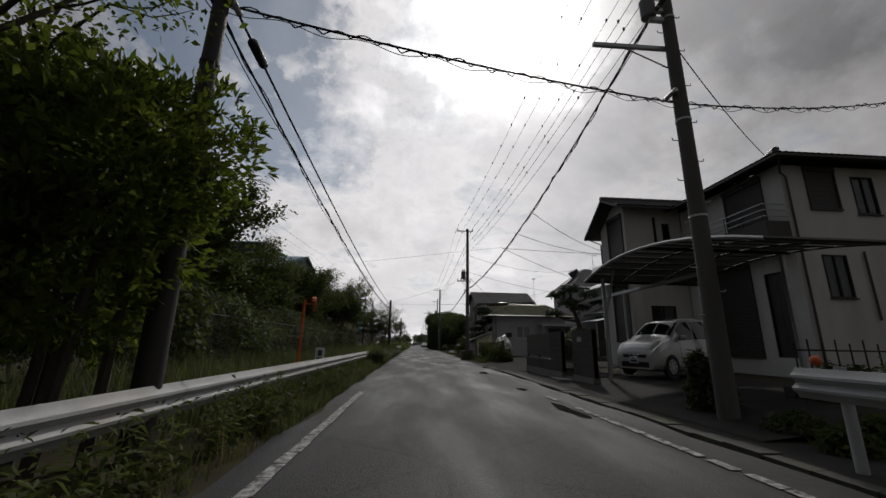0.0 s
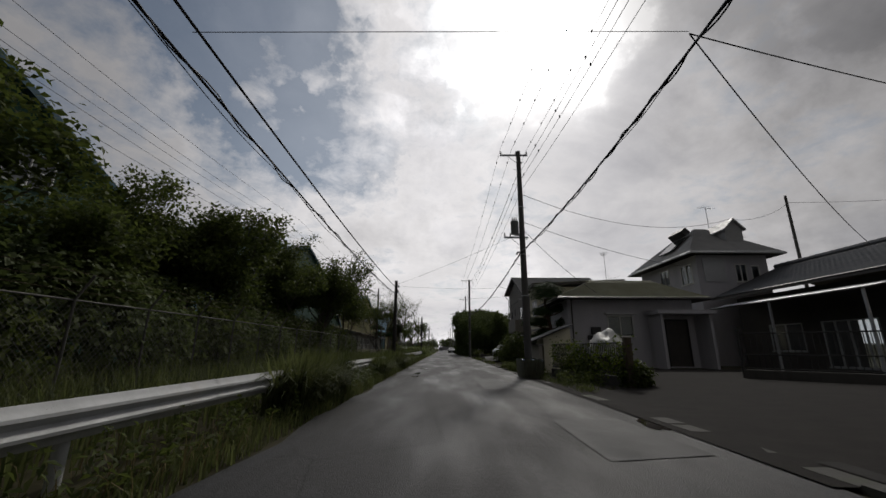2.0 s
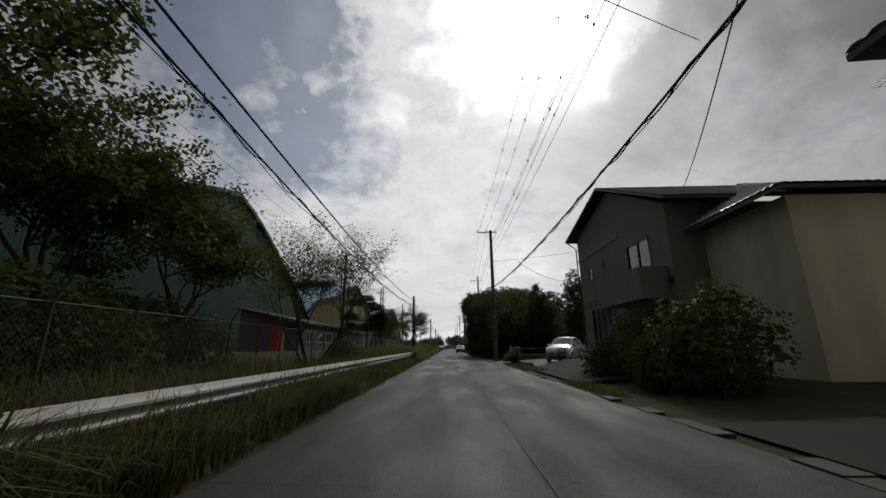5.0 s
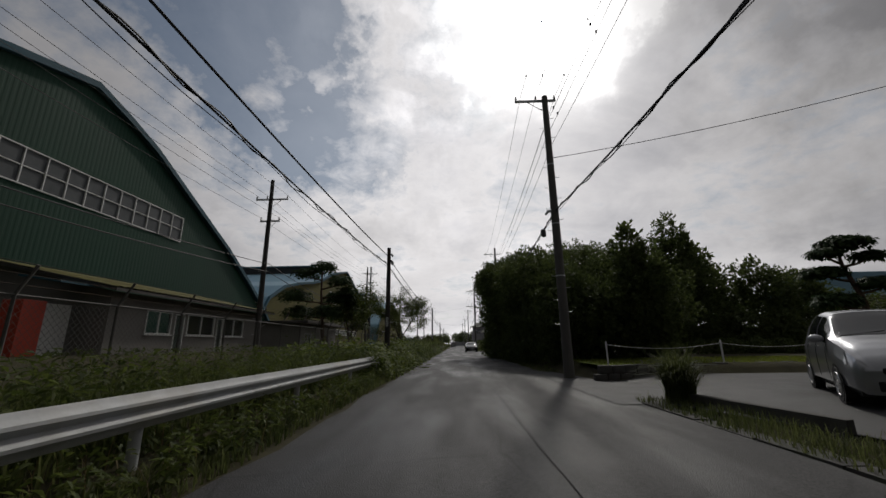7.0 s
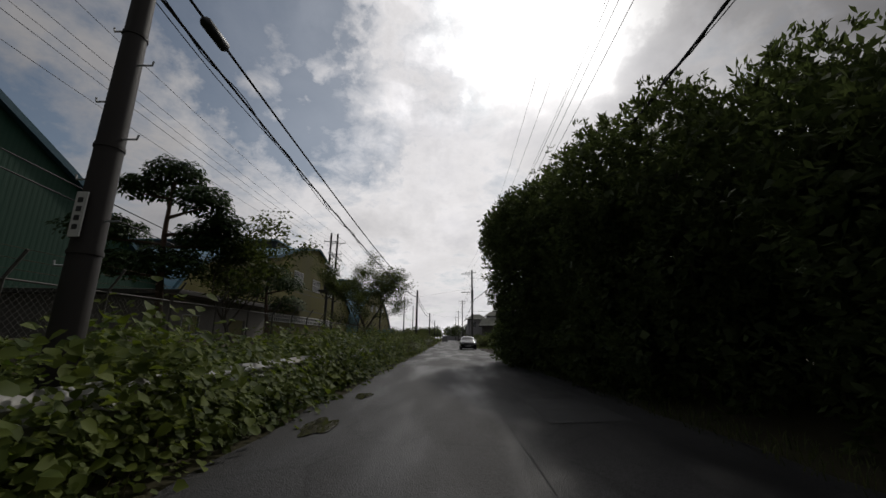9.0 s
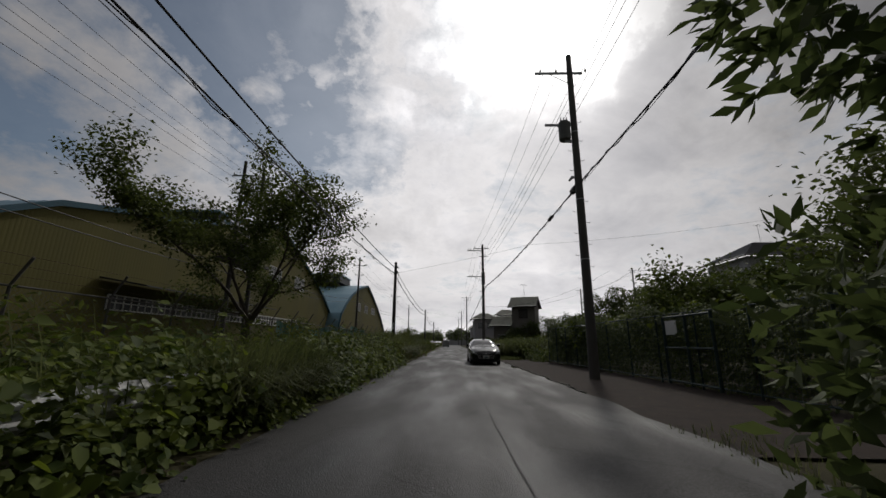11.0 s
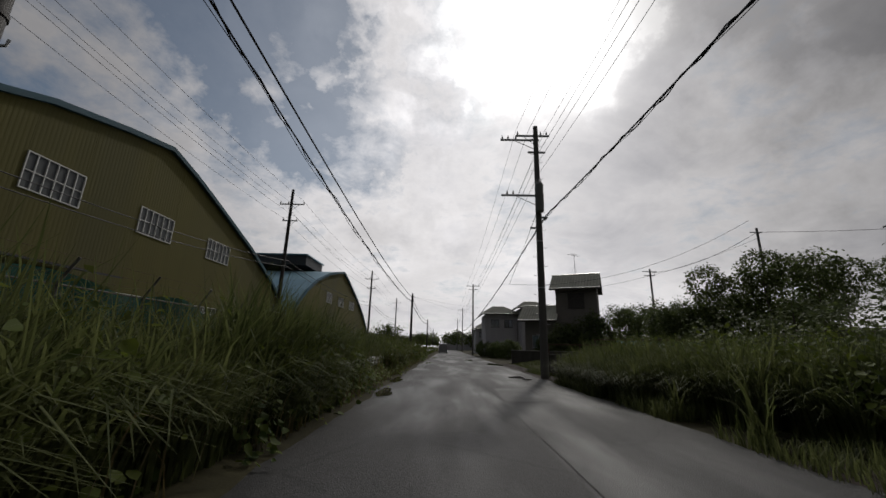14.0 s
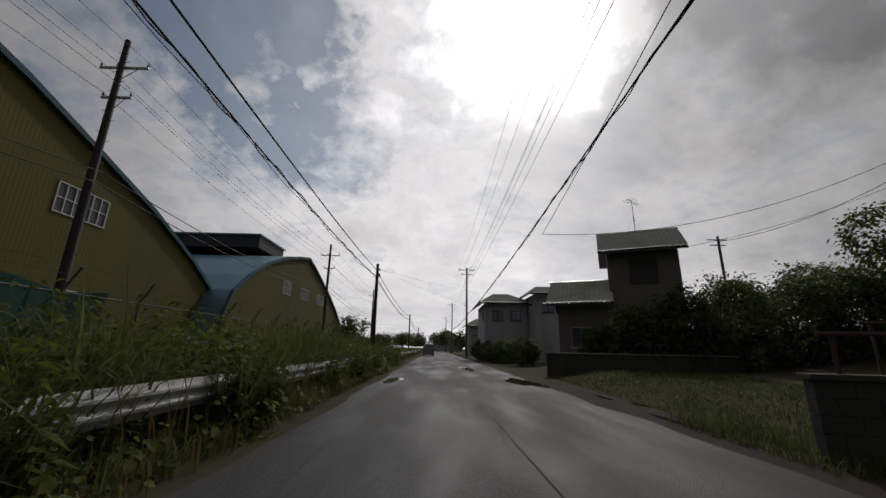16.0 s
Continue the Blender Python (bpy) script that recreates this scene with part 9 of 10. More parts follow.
stuff("roadside_weeds", bits, L_BROAD, "dull green upright weeds along the guardrail", "weeds")
bits = []
P = np.concatenate([keep_clumps(scatter(900, -6.9, -3.3, 96, 120), 0.5, 0.0), scatter(350, -6.9, -3.35, 118, 135), scatter(1500, -6.9, -3.35, 135, 176), scatter(40, -3.2, -2.65, 140.2, 141.5), scatter(60, -3.2, -2.65, 144.0, 145.7), keep_clumps(scatter(500, -3.15, -2.6, 118, 124), 0.5, 0.02), keep_clumps(scatter(300, -3.15, -2.6, 124, 133), 0.5, 0.1), keep_clumps(scatter(140, -3.15, -2.6, 133, 139), 0.45, 0.2), keep_clumps(scatter(900, -3.2, -2.6, 149, 172), 0.45, 0.1), keep_clumps(scatter(500, -3.1, -2.6, 76, 120), 0.6, 0.1)])
hh = np.where(P[:, 0] - lean(P[:, 1]) > -3.2, 0.45, 1.0) + 0.7 * np.abs(np.sin(P[:, 0] * 9.1 + P[:, 1] * 3.3))
for t in np.linspace(0.12, 1.0, 8):
    Q = P + np.stack([0.15 * t * np.sin(P[:, 1] * 5), 0.15 * t * np.cos(P[:, 0] * 7), hh * t], 1)
    for _ in range(2):
        bits.append(leaf_quads(Q + rng.normal(size=Q.shape) * 0.05, 0.175 * (1.2 - 0.5 * t), 0.2, 0.4))
stuff("roadside_weeds", bits, L_BRIGHT, "leafy upright weeds along the guardrail", "weeds")


def kudzu_h(x, y):
    """Height of the vine-covered bank: it swells between the guardrail and the fence."""
    c = np.clip((y - 74) / 2.5, 0, 1) * np.clip((178 - y) / 20, 0.3, 1)
    bank = 0.92 - 0.04 * np.clip((y - 92) / 12, 0, 1)
    lump = 0.28 * np.sin(y * 0.9 + x) + 0.22 * np.sin(y * 2.3 + 2 * x + 1) + 0.18 * np.sin(y * 5.1 + 3 * x) + 0.12 * np.sin(y * 9.7 - 5 * x)
    face = np.clip((-2.45 - x) / 0.5, 0, 1) ** 0.6
    # the vines thin out before the rail beyond the plots, but for two clumps
    gap = np.where((x > -3.5) & (y > 112.9) & (y < 114.3), 0.45, 1.0) * np.where((x > -3.35) & (y < 98), 0.95, 1.0) * np.where((x > -3.7) & (y > 103.2) & (y < 106.6), 0.45, 1.0) * np.where((x > -3.55) & (y > 136), np.where(((y > 140.2) & (y < 141.4)) | ((y > 144.0) & (y < 145.6)), 1.0, 0.14), 1.0)
    return c * np.maximum(0.12, bank + lump * 0.8) * face * gap


def kudzu(n, x0, x1, y0, y1, size, sink=0.35, fold=False):
    """Round leaves gathered in hanging clumps, some pushed out and some drawn back into the dark."""
    m = max(1, n // 16)
    x, y = rng.uniform(x0, x1, m), rng.uniform(y0, y1, m)
    h = kudzu_h(x, y)
    keep = h > 0.1
    x, y, h = x[keep], y[keep], h[keep]
    m = len(h)
    z = h * (1 - sink * rng.random(m) ** 1.5)
    out = unit(np.stack([np.where(x > -3.4, 0.9, 0.15), -0.25 + 0 * x, 0.65 + 0 * x], 1))
    C = np.stack([x + lean(y), y, z], 1) + out * (0.2 * rng.random(m) ** 2 - 0.05)[:, None]
    idx = rng.integers(0, m, n)
    r = 0.09 + 0.9 * size
    P = C[idx] + rng.normal(size=(n, 3)) * np.array([r, r * 1.2, r])
    P[:, 2] = np.maximum(P[:, 2], 0.04)
    return leaf_quads(P, size, 0.46, 0.25, out[idx] * 0.75, fold=fold, jitter=0.7)


bits = [kudzu(22000, -3.5, -2.5, 76, 104, 0.092, 0.9, True), kudzu(15000, -7.2, -3.4, 76, 104, 0.12, 0.5, True), kudzu(15500, -3.5, -2.45, 104, 121, 0.098, 0.95, True), kudzu(1800, -3.5, -2.5, 121, 134, 0.09, 0.95, True), kudzu(11000, -7.2, -3.4, 104, 122, 0.115, 0.5, True), kudzu(2500, -7.2, -3.4, 122, 134, 0.11, 0.5, True), kudzu(4200, -3.5, -2.5, 134, 156, 0.08, 0.9, True), kudzu(6000, -3.5, -2.5, 156, 174, 0.12, 0.9), kudzu(7500, -7.2, -3.4, 134, 160, 0.12), kudzu(5000, -7.2, -3.4, 160, 185, 0.16), kudzu(7000, -7.2, -2.7, 172, 250, 0.3)]
stuff("kudzu_bank", bits, L_KUDZU, "bank of broad-leaved climbing vines over the guardrail", "vines")

# -- right verge --
R = [
    blades(scatter(1400, 4.0, 4.5, 30, 47), 0.35, 0.008, 0.9, (-0.3, 0, 0)), blades(keep_clumps(scatter(900, 4.3, 5.2, 30.5, 36), 0.7, -0.1), 0.4, 0.012, 1.0, (-0.3, 0, 0)),
    blades(scatter(900, 4.0, 4.6, 53, 57), 0.3, 0.008, 0.9),
    blades(scatter(3500, 3.75, 4.9, 62, 70.8), 0.3, 0.008, 0.9), blades(scatter(1800, 4.1, 4.65, 37, 46), 0.6, 0.01, 0.8),
    blades(scatter(2500, 3.5, 4.6, 79.5, 104), 0.25, 0.008, 0.9),
    blades(scatter(1200, 3.6, 5.6, 127, 129), 0.4, 0.009, 0.9),
    blades(scatter(1500, 4.1, 5.5, 142.8, 146), 0.35, 0.009, 0.9),
    blades(scatter(15000, 4.85, 12, 143.9, 157.2), 0.13, 0.016, 1.1, segs=2), blades(keep_clumps(scatter(2500, 4.9, 11, 144.2, 156.0), 0.5, 0.1), 0.3, 0.014, 1.1, segs=2), blades(keep_clumps(scatter(500, 4.6, 5.4, 143.6, 146.5), 0.9, 0.05), 0.7, 0.012, 0.9),
]
stuff("right_verge_grass", R, L_GRASS, "patchy grass along the kerb and plots", "grass")
G = [blades(keep_clumps(scatter(14000, 4.8, 9, 129.2, 139.6), 0.5, -0.3), 2.05, 0.022, 1.1, (-0.3, -0.25, 0), segs=4), blades(scatter(4000, 9, 17, 128, 142), 2.3, 0.028, 0.9, segs=2), blades(keep_clumps(scatter(13000, 4.1, 5.6, 129.2, 139.4), 0.6, -0.3), 1.5, 0.02, 1.3, (-0.6, -0.15, 0), segs=4), blades(keep_clumps(scatter(2500, 3.7, 4.5, 129, 139.5), 0.7, 0.0), 0.6, 0.01, 1.1, (-0.5, 0, 0))]
stuff("tall_grass_plot", G, L_GRASS, "vacant plot full of head-high wild grass", "grass")
lawn = blades(scatter(11000, 5.2, 20, 76.2, 81), 0.09, 0.018, 0.6, segs=2)
flat("lawn_turf", [(4.7, 75.6), (9, 76.3), (24, 78.6), (24, 87), (11, 87), (10.2, 80.2), (4.7, 79.0)], 0.445, M_LAWNTURF, "bright mown turf of a raised lawn", "lawn")
stuff("lawn", [lawn], L_LAWN, "bright mown lawn behind a rope", "lawn")


def vine_mound(n, x0, x1, y0, y1, size, hgt):
    """A heap of vines: clumps of round leaves over a lumpy height."""
    m = max(1, n // 14)
    x, y = rng.uniform(x0, x1, m), rng.uniform(y0, y1, m)
    z = hgt(x, y) * (1 - 0.45 * rng.random(m) ** 2) + 0.25 * rng.random(m) ** 3
    C = np.stack([x, y, ground_z(x, y) + z], 1)
    r = 0.12 + 0.8 * size
    P = C[rng.integers(0, m, n)] + rng.normal(size=(n, 3)) * r
    P[:, 2] = np.maximum(P[:, 2], 0.04)
    return leaf_quads(P, size, 0.46, 0.3, np.tile([-0.35, -0.35, 0.25], (n, 1)), fold=size < 0.16, jitter=0.6)


def mound(x, y):
    return 2.1 + 0.5 * np.sin(x * 1.3) * np.cos(y * 0.9) + 0.25 * np.sin(y * 2.7 + x) + np.clip((x - 8) * 0.12, 0, 0.8)


bits = [vine_mound(15000, 7.3, 14, 103, 124, 0.15, mound), vine_mound(7000, 6.8, 9.2, 118.5, 124.6, 0.14, lambda x, y: 1.9 + 0.4 * np.sin(y * 3)), vine_mound(9000, 8.5, 20, 123, 128.5, 0.17, lambda x, y: 1.4 + 0.3 * np.sin(x * 2)), vine_mound(2500, 5.6, 8.4, 124.8, 128.8, 0.11, lambda x, y: 0.35 + 0.3 * np.sin(x * 2 + y))]
bits += [vine_mound(8000, 4.8, 10, 129.0, 139.6, 0.1, lambda x, y: np.clip((x - 4.2) * 1.1, 0.25, 1.0) * (1.15 + 0.3 * np.sin(y * 1.9 + x) + 0.25 * np.sin(y * 4.3 - 2 * x)))]
far_mound = [vine_mound(11000, 14, 30, 118, 150, 0.16, mound), vine_mound(9000, 10, 17, 128.6, 141, 0.12, lambda x, y: 1.5 + 0.4 * np.sin(y * 1.3 + x))]
stuff("bramble_slope", far_mound, L_DARK, "dark tangle of brambles on the rising ground", "brambles")
stuff("kudzu_mound", bits, L_KUDZU, "mound of climbing vines behind the green fence", "vines")
n = 25000
yv = rng.uniform(103, 124.6, n)
P = np.stack([np.interp(yv, [103, 119.4, 124.4], [7.3, 6.95, 6.62]) + 0.16 * rng.normal(size=n), yv, (2.35 + 0.5 * np.sin(yv * 1.3) * np.sin(yv * 0.4)) * rng.random(n) ** 0.75], 1)
bits = [leaf_quads(P, 0.095, 0.46, 0.2, np.tile([-1.0, 0, 0.2], (n, 1)))]
stuff("fence_creeper", bits, L_DARK, "dark creeper smothering the green fence", "creeper")
bits = []
for k in range(60):
    p = Vector((4.9, 36.2, 0.6)).lerp(Vector((5.55, 30.6, 0.6)), rng.random())
    c = np.array([p.x, p.y, 0.5 + 1.0 * rng.random()])
    bits.append(leaf_quads(c + rng.normal(size=(26, 3)) * 0.16, 0.1, 0.42, 0.3))
stuff("fence_vines", bits, L_KUDZU, "yellow-green vines climbing the iron fence", "vines")

# ---- vehicles ----
def car(name, label, m, paint, X, ZB, ZT, W, WR, wheels, wr=0.3, zl=0.2, face="round", side=((0.32, 0.52), (0.54, 0.74)), screen=(0.24, 0.44), rear=(0.84, 0.95), rear_view=False):
    """A car lofted along its length; x runs from the nose to the tail. side, screen and rear are stretches of the length for glass."""
    g = thing(name, label, "car" if "van" not in name else "van", m, "vehicles")
    L = X[-1]
    X, ZB, ZT, W, WR = (np.array(v, float) for v in (X, ZB, ZT, W, WR))
    def at(s, arr):
        t = np.clip(s, 0, 1) * L
        a = 0.05 * L
        return float(np.mean([np.interp(np.clip(t + d, 0, L), X, arr) for d in (-a * 0.5, 0, a * 0.5)])) if 0.03 < s < 0.97 else float(np.interp(t, X, arr))
    def node(s):
        zb, zt, w, r = at(s, ZB), at(s, ZT), at(s, W), at(s, WR)
        return [(0.86 * w, zl), (0.985 * w, zl + 0.1), (1.0 * w, (zl + zb) * 0.52), (0.985 * w, zb - 0.1), (0.945 * w, zb), (0.5 * (0.945 * w + r) + 0.02, 0.5 * (zb + zt) + 0.01), (r, zt - 0.05), (0.86 * r, zt - 0.005), (0.45 * r, zt + 0.018), (0.0, zt + 0.024)]
    def surf(s, u, lift=0.0):
        n = node(s)
        side_, u = (1, u) if u >= 0 else (-1, -u)
        k = min(int(u), len(n) - 2)
        f = u - k
        y, z = n[k][0] + (n[k + 1][0] - n[k][0]) * f, n[k][1] + (n[k + 1][1] - n[k][1]) * f
        c = Vector((y, z - 0.75)).normalized() if y or z else Vector((0, 1))
        return Vector((s * L, side_ * (y + c.x * lift), z + c.y * lift))
    def patch(nm, s0, s1, u0, u1, mat, parent, lift=0.006, both=True, ns=10, nu=6, label="", skew=0.0):
        objs = []
        for sg in ((1, -1) if both else (1,)):
            bm = bmx()
            rows = [[bm.verts.new(surf(s0 + (s1 - s0) * i / ns + skew * (j / nu), sg * (u0 + (u1 - u0) * j / nu) if both else u0 + (u1 - u0) * j / nu, lift)) for j in range(nu + 1)] for i in range(ns + 1)]
            for i in range(ns):
                for j in range(nu):
                    bm.faces.new([rows[i][j], rows[i + 1][j], rows[i + 1][j + 1], rows[i][j + 1]])
            objs.append(part(nm, bm, mat, parent, label, True))
        return objs
    bm = bmx()
    S = np.concatenate([np.linspace(0, 0.12, 8), np.linspace(0.14, 0.88, 36), np.linspace(0.9, 1, 7)])
    U = list(np.arange(0, 9.01, 0.5))
    rows = []
    for s in S:
        ring = [bm.verts.new(surf(s, u)) for u in U] + [bm.verts.new(surf(s, -u if u else -1e-9)) for u in U[::-1][1:]]
        rows.append(ring)
    for a, b in zip(rows, rows[1:]):
        for j in range(len(a)):
            bm.faces.new([a[j], b[j], b[(j + 1) % len(a)], a[(j + 1) % len(a)]])
    bm.faces.new(rows[0])
    bm.faces.new(rows[-1][::-1])
    body = part("body", bm, paint, g, smooth=True)
    # glass
    for a, b in side:
        patch("side_window", a, b, 4.12, 5.85, M_CARGLASS, g, 0.006)
    bm = bmx()
    for nm, (a, b) in (("windscreen", screen), ("rear_window", rear)):
        bm = bmx()
        rows = [[bm.verts.new(surf(a + (b - a) * i / 10, u, 0.006)) for u in np.linspace(6.3, 9, 8)] + [bm.verts.new(surf(a + (b - a) * i / 10, -u, 0.006)) for u in np.linspace(9, 6.3, 8)[1:]] for i in range(11)]
        for p, q in zip(rows, rows[1:]):
            for j in range(len(p) - 1):
                bm.faces.new([p[j], q[j], q[j + 1], p[j + 1]])
        part(nm, bm, M_CARGLASS, g, smooth=True)
    # wheels in dark arches
    w0 = max(W)
    for s in wheels:
        for sg in (1, -1):
            bm = bmx()
            c = Vector((s * L, sg * (at(s, W) + 0.004), wr))
            bmesh.ops.create_circle(bm, cap_ends=True, segments=28, radius=wr * 1.14, matrix=Matrix.Translation(c) @ Matrix.Rotation(math.pi / 2, 4, "X"))
            part("wheel_arch", bm, M_BLACKPLASTIC, g)
            bm = bmx()
            y0 = sg * (at(s, W) - 0.17)
            y1 = sg * (at(s, W) + 0.012)
            prof = [(wr * 0.66, y0), (wr * 0.96, y0), (wr, y0 + sg * 0.03), (wr, y1 - sg * 0.03), (wr * 0.95, y1), (wr * 0.66, y1 - sg * 0.005)]
            n = 28
            rr = [[bm.verts.new((s * L + r * math.cos(2 * math.pi * k / n), y, wr + r * math.sin(2 * math.pi * k / n))) for r, y in prof] for k in range(n)]
            for k in range(n):
                for j in range(len(prof)):
                    bm.faces.new([rr[k][j], rr[(k + 1) % n][j], rr[(k + 1) % n][(j + 1) % len(prof)], rr[k][(j + 1) % len(prof)]])
            ty = part("wheel", bm, M_TYRE, g, smooth=True)
            bm = bmx()
            for k in range(7):
                a = 2 * math.pi * k / 7
                b = bmesh.new()
                box(b, 0.02, wr * 0.64, -0.012, 0.012, -0.035, 0.035)
                b.transform(Matrix.Translation((s * L, y1 - sg * 0.012, wr)) @ Matrix.Rotation(a, 4, "Y"))
                absorb(bm, b)
            tube(bm, [(s * L, y1 - sg * 0.03, wr), (s * L, y1 + sg * 0.004, wr)], 0.06, 14)
            tube(bm, [(s * L + wr * 0.64 * math.cos(a), y1 - sg * 0.008, wr + wr * 0.64 * math.sin(a)) for a in np.linspace(0, 2 * math.pi, 29)], 0.016, 6, False)
            part("rim", bm, M_RIM, ty, "spoked alloy rim", True)
    # lamps, mirrors, handles
    if face == "round":
        patch("headlamp", 0.045, 0.15, 3.1, 4.9, M_LAMP, g, 0.012, skew=0.03)
    else:
        patch("headlamp", 0.02, 0.13, 2.9, 3.9, M_LAMP, g, 0.01, skew=0.02)
    patch("tail_lamp", 0.955, 0.995, 2.9, 5.4, M_TAIL, g, 0.012)
    for sg in (1, -1):
        bm = bmx()
        c = surf(screen[0] + 0.1, 4.2)
        bmesh.ops.create_icosphere(bm, subdivisions=2, radius=1, matrix=Matrix.Translation((c.x - 0.02, sg * (c.y + 0.12), c.z + 0.06)) @ Matrix.Diagonal((0.07, 0.12, 0.08, 1)))
        part("door_mirror", bm, paint, g, smooth=True)
        for a, b in side:
            bm = bmx()
            p = surf(b - 0.015, 3.3)
            bevelled(bm, p.x - 0.09, p.x + 0.09, sg * p.y - 0.015, sg * p.y + 0.02 if sg > 0 else sg * p.y + 0.015, p.z - 0.015, p.z + 0.015, 0.006)
            part("door_handle", bm, paint, g)
    for a, b in side:
        for e in (a - 0.012, b + 0.004):
            for sg in (1, -1):
                bm = bmx()
                tube(bm, [surf(e, sg * u, 0.0015) for u in np.linspace(0.9, 4.1, 9)], 0.004, 4)
                part("door_gap", bm, M_BLACKPLASTIC, g)
    # nose and tail
    hw, zf = W[0], ZB[0]
    bm = bmx()
    if face == "wide":
        prism(bm, [(-0.33, zf + 0.05), (0.33, zf + 0.05), (0.52, zf - 0.02), (0.4, zl + 0.12), (-0.4, zl + 0.12), (-0.52, zf - 0.02)], -0.02, 0.05, "x")
    else:
        bevelled(bm, -0.02, 0.05, -0.42, 0.42, zf - 0.07, zf + 0.02, 0.02)
        bevelled(bm, -0.02, 0.05, -0.5, 0.5, zl + 0.05, zl + 0.2, 0.02)
    gr = part("grille", bm, M_BLACKPLASTIC, g, "black front grille")
    if face == "wide":
        for k in range(7):
            z = zl + 0.15 + k * (zf - zl - 0.16) / 7
            hwid = 0.4 + 0.11 * (z - zl - 0.12) / (zf - zl - 0.14)
            bm = bmx()
            tube(bm, [(-0.026, -hwid, z), (-0.03, 0, z - 0.006), (-0.026, hwid, z)], 0.006, 5)
            part("grille_bar", bm, M_RIM, gr)
        for sg in (1, -1):
            bm = bmx()
            prism(bm, [(sg * 0.54, zf + 0.07), (sg * 0.74, zf + 0.09), (sg * 0.79, zf + 0.02), (sg * 0.56, zf - 0.01)], 0.0, 0.14, "x")
            part("front_lamp", bm, M_LAMP, g, "slim clear headlamp")
    bm = bmx()
    if face == "wide":
        tube(bm, [(-0.025, -0.52, zf - 0.02), (-0.025, -0.4, zl + 0.12)], 0.012, 6)
        tube(bm, [(-0.025, 0.52, zf - 0.02), (-0.025, 0.4, zl + 0.12)], 0.012, 6)
        tube(bm, [(-0.025, -0.33, zf + 0.05), (-0.025, 0.33, zf + 0.05)], 0.01, 6)
    else:
        tube(bm, [(-0.03, -0.2, zf + 0.03), (-0.03, -0.09, zf - 0.05), (-0.03, 0.09, zf - 0.05), (-0.03, 0.2, zf + 0.03)], 0.012, 6)
    bmesh.ops.create_uvsphere(bm, u_segments=14, v_segments=8, radius=0.055, matrix=Matrix.Translation((-0.03, 0, zf - 0.015)) @ Matrix.Diagonal((0.3, 1, 1, 1)))
    part("grille_trim", bm, M_CHROME, gr, smooth=True)
    for e, sx in ((-0.035, -1), (L + 0.02, 1)):
        z0 = zl + 0.16 if sx < 0 else ZB[-1] - 0.06
        bm = bmx()
        box(bm, min(e, e + sx * 0.012), max(e, e + sx * 0.012), -0.165, 0.165, z0, z0 + 0.165)
        pl = part("licence_plate", bm, M_SIGN, g, "pale plate")
        bm = bmx()
        ex = e + sx * 0.014
        for a, b, c, d in ((-0.12, 0.12, 0.03, 0.09), (-0.06, 0.06, 0.115, 0.14)):
            box(bm, min(ex, ex + sx * 0.003), max(ex, ex + sx * 0.003), a, b, z0 + c, z0 + d)
        part("plate_marking", bm, M_TEAL, pl)
    bm = bmx()
    box(bm, 0.12, L - 0.12, -w0 * 0.82, w0 * 0.82, 0.16, zl + 0.05)
    part("underbody", bm, M_BLACKPLASTIC, g)
    for sg in (1, -1):
        bm = bmx()
        for k in (0, 1):
            tube(bm, [surf(screen[0] + 0.005, sg * 7.0, 0.012), surf(screen[0] + 0.03, sg * 8.9, 0.012)], 0.006, 4)
        part("wiper", bm, M_BLACKPLASTIC, g)
    return g


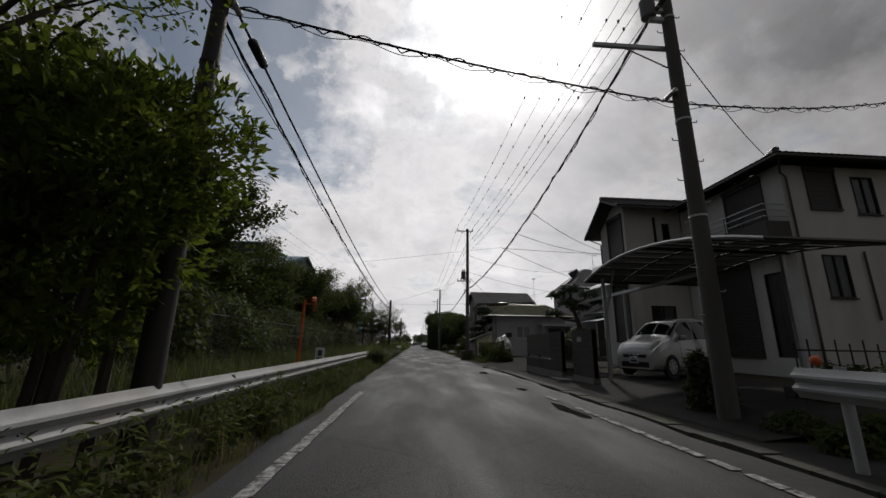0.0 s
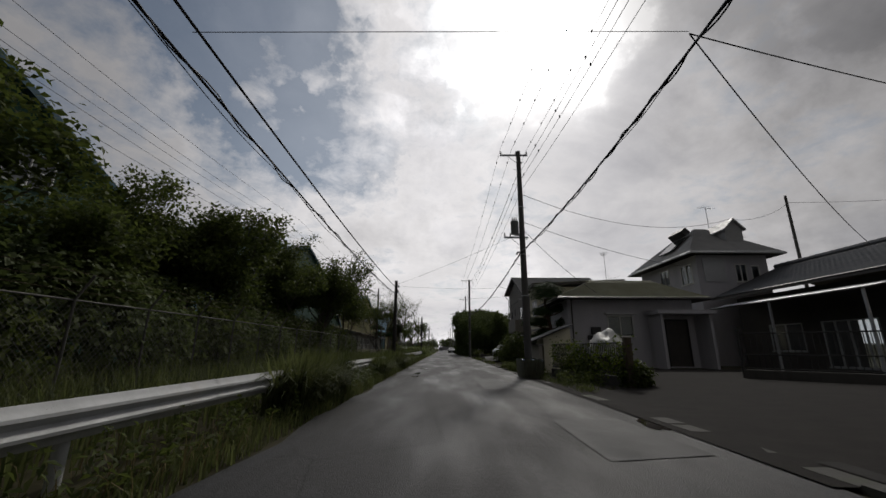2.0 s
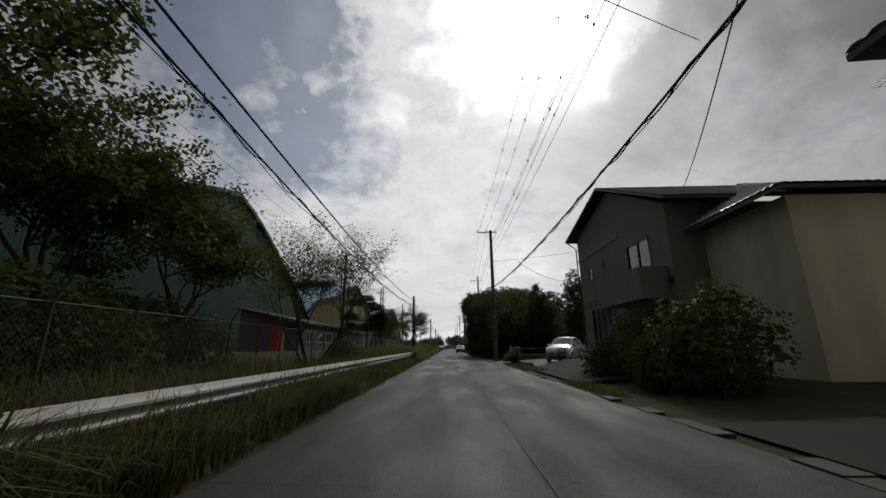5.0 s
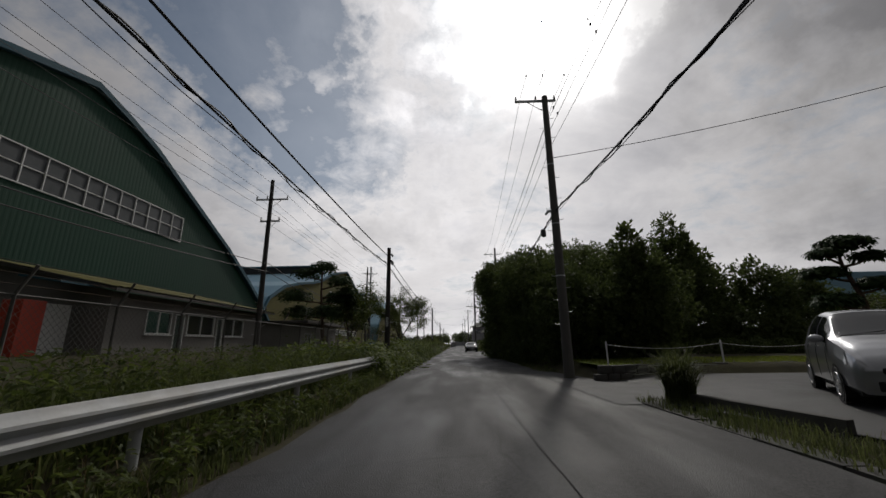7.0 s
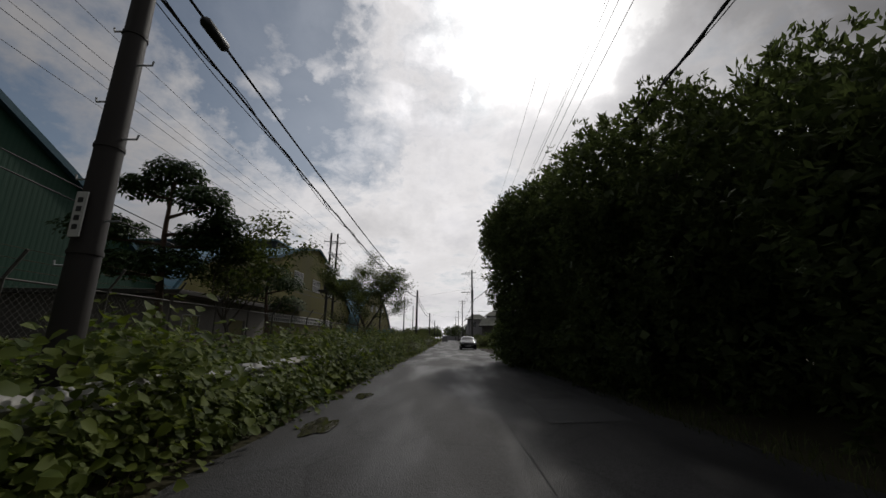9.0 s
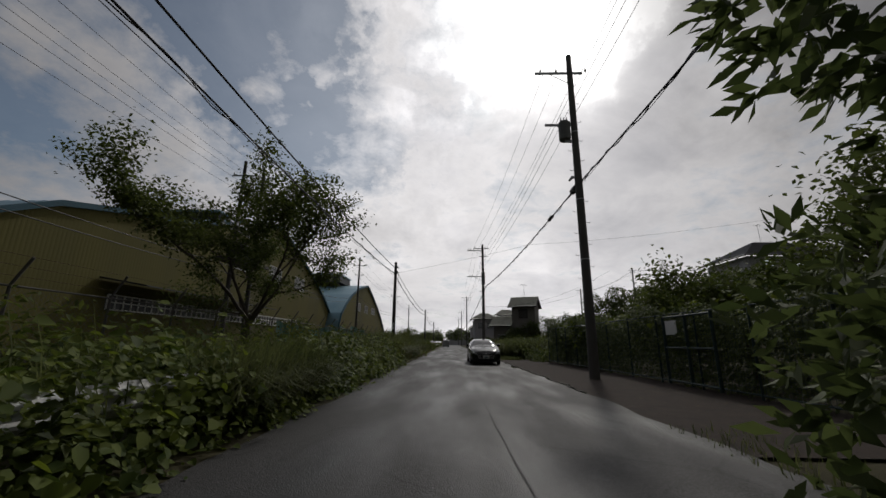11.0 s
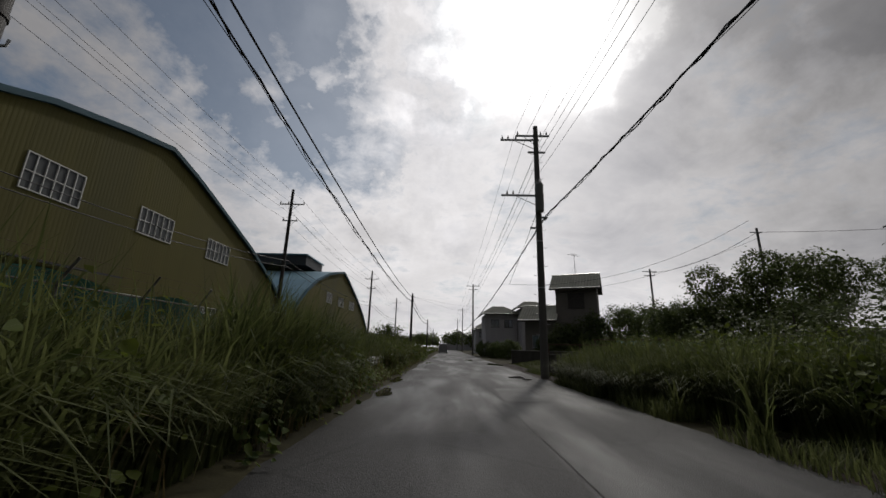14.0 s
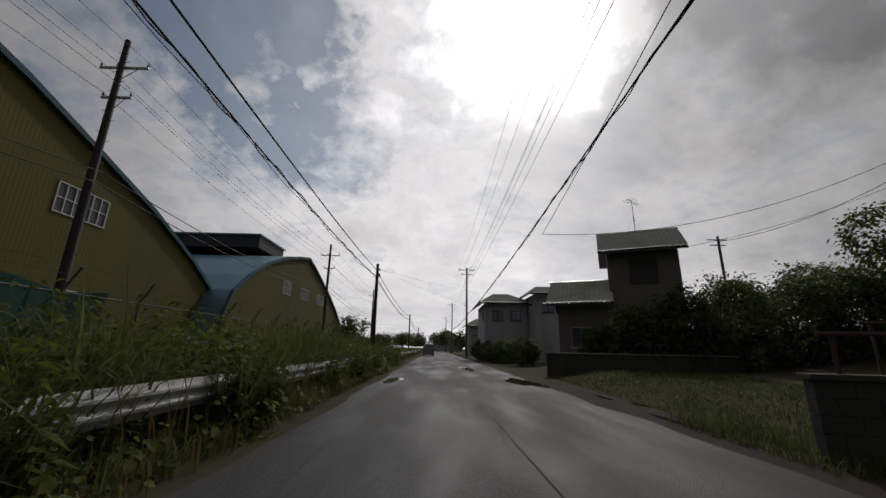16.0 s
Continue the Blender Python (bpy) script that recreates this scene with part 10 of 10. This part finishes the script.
car("car", "silver rounded hatchback parked in a yard", pose(6.55, 68.05, 0.2, 0, 0, 57), M_PAINTSILVER,
    [0, 0.08, 0.35, 0.95, 1.65, 2.4, 3.2, 3.65, 3.8], [0.58, 0.70, 0.82, 0.94, 0.98, 1.0, 1.02, 0.95, 0.62], [0.62, 0.78, 0.96, 1.09, 1.53, 1.6, 1.55, 1.2, 0.7], [0.66, 0.75, 0.81, 0.83, 0.83, 0.83, 0.82, 0.78, 0.7], [0.5, 0.62, 0.68, 0.71, 0.57, 0.58, 0.55, 0.6, 0.55], (0.185, 0.83), 0.295)
car("car", "white compact hatchback parked under a carport", pose(6.6, 15.5, 0.4, 0, 0, 22) @ Matrix.Diagonal((1, 1, 1.12, 1)), M_PAINTWHITE,
    [0, 0.08, 0.35, 0.85, 1.55, 2.4, 3.3, 3.68, 3.75], [0.58, 0.70, 0.84, 0.96, 1.0, 1.02, 1.04, 1.0, 0.7], [0.62, 0.78, 0.98, 1.12, 1.62, 1.7, 1.66, 1.42, 0.8], [0.68, 0.76, 0.81, 0.83, 0.83, 0.83, 0.82, 0.8, 0.74], [0.5, 0.62, 0.68, 0.71, 0.6, 0.61, 0.6, 0.62, 0.58], (0.18, 0.83), 0.29)
car("car", "black polished saloon car on the wet road", pose(1.78, 120.3, 0.02, 0, 0, 90.5), M_PAINTBLACK,
    [0, 0.1, 0.5, 1.45, 2.15, 3.0, 3.75, 4.2, 4.75, 4.9], [0.6, 0.72, 0.84, 0.95, 1.0, 1.02, 1.03, 1.04, 0.98, 0.7], [0.62, 0.76, 0.9, 1.02, 1.38, 1.45, 1.36, 1.14, 1.06, 0.75], [0.7, 0.81, 0.87, 0.9, 0.9, 0.9, 0.9, 0.88, 0.82, 0.74], [0.55, 0.68, 0.74, 0.76, 0.6, 0.62, 0.58, 0.66, 0.66, 0.58], (0.185, 0.79), 0.33, face="wide", side=((0.36, 0.54), (0.56, 0.72)), screen=(0.3, 0.45), rear=(0.75, 0.86))
car("van", "grey boxy van driving ahead far along the road", pose(-1.9, 204.0, 0.02, 0, 0, -90), M_PAINTGREY,
    [0, 0.08, 0.3, 0.9, 1.5, 2.6, 4.0, 4.5, 4.6], [0.6, 0.8, 0.95, 1.05, 1.1, 1.1, 1.1, 1.1, 0.9], [0.65, 0.85, 1.05, 1.25, 1.85, 1.92, 1.9, 1.85, 1.75], [0.7, 0.78, 0.83, 0.85, 0.85, 0.85, 0.85, 0.84, 0.82], [0.6, 0.66, 0.7, 0.74, 0.7, 0.7, 0.7, 0.7, 0.68], (0.17, 0.8), 0.31, side=((0.3, 0.5), (0.53, 0.85)), screen=(0.2, 0.34), rear=(0.955, 0.985))
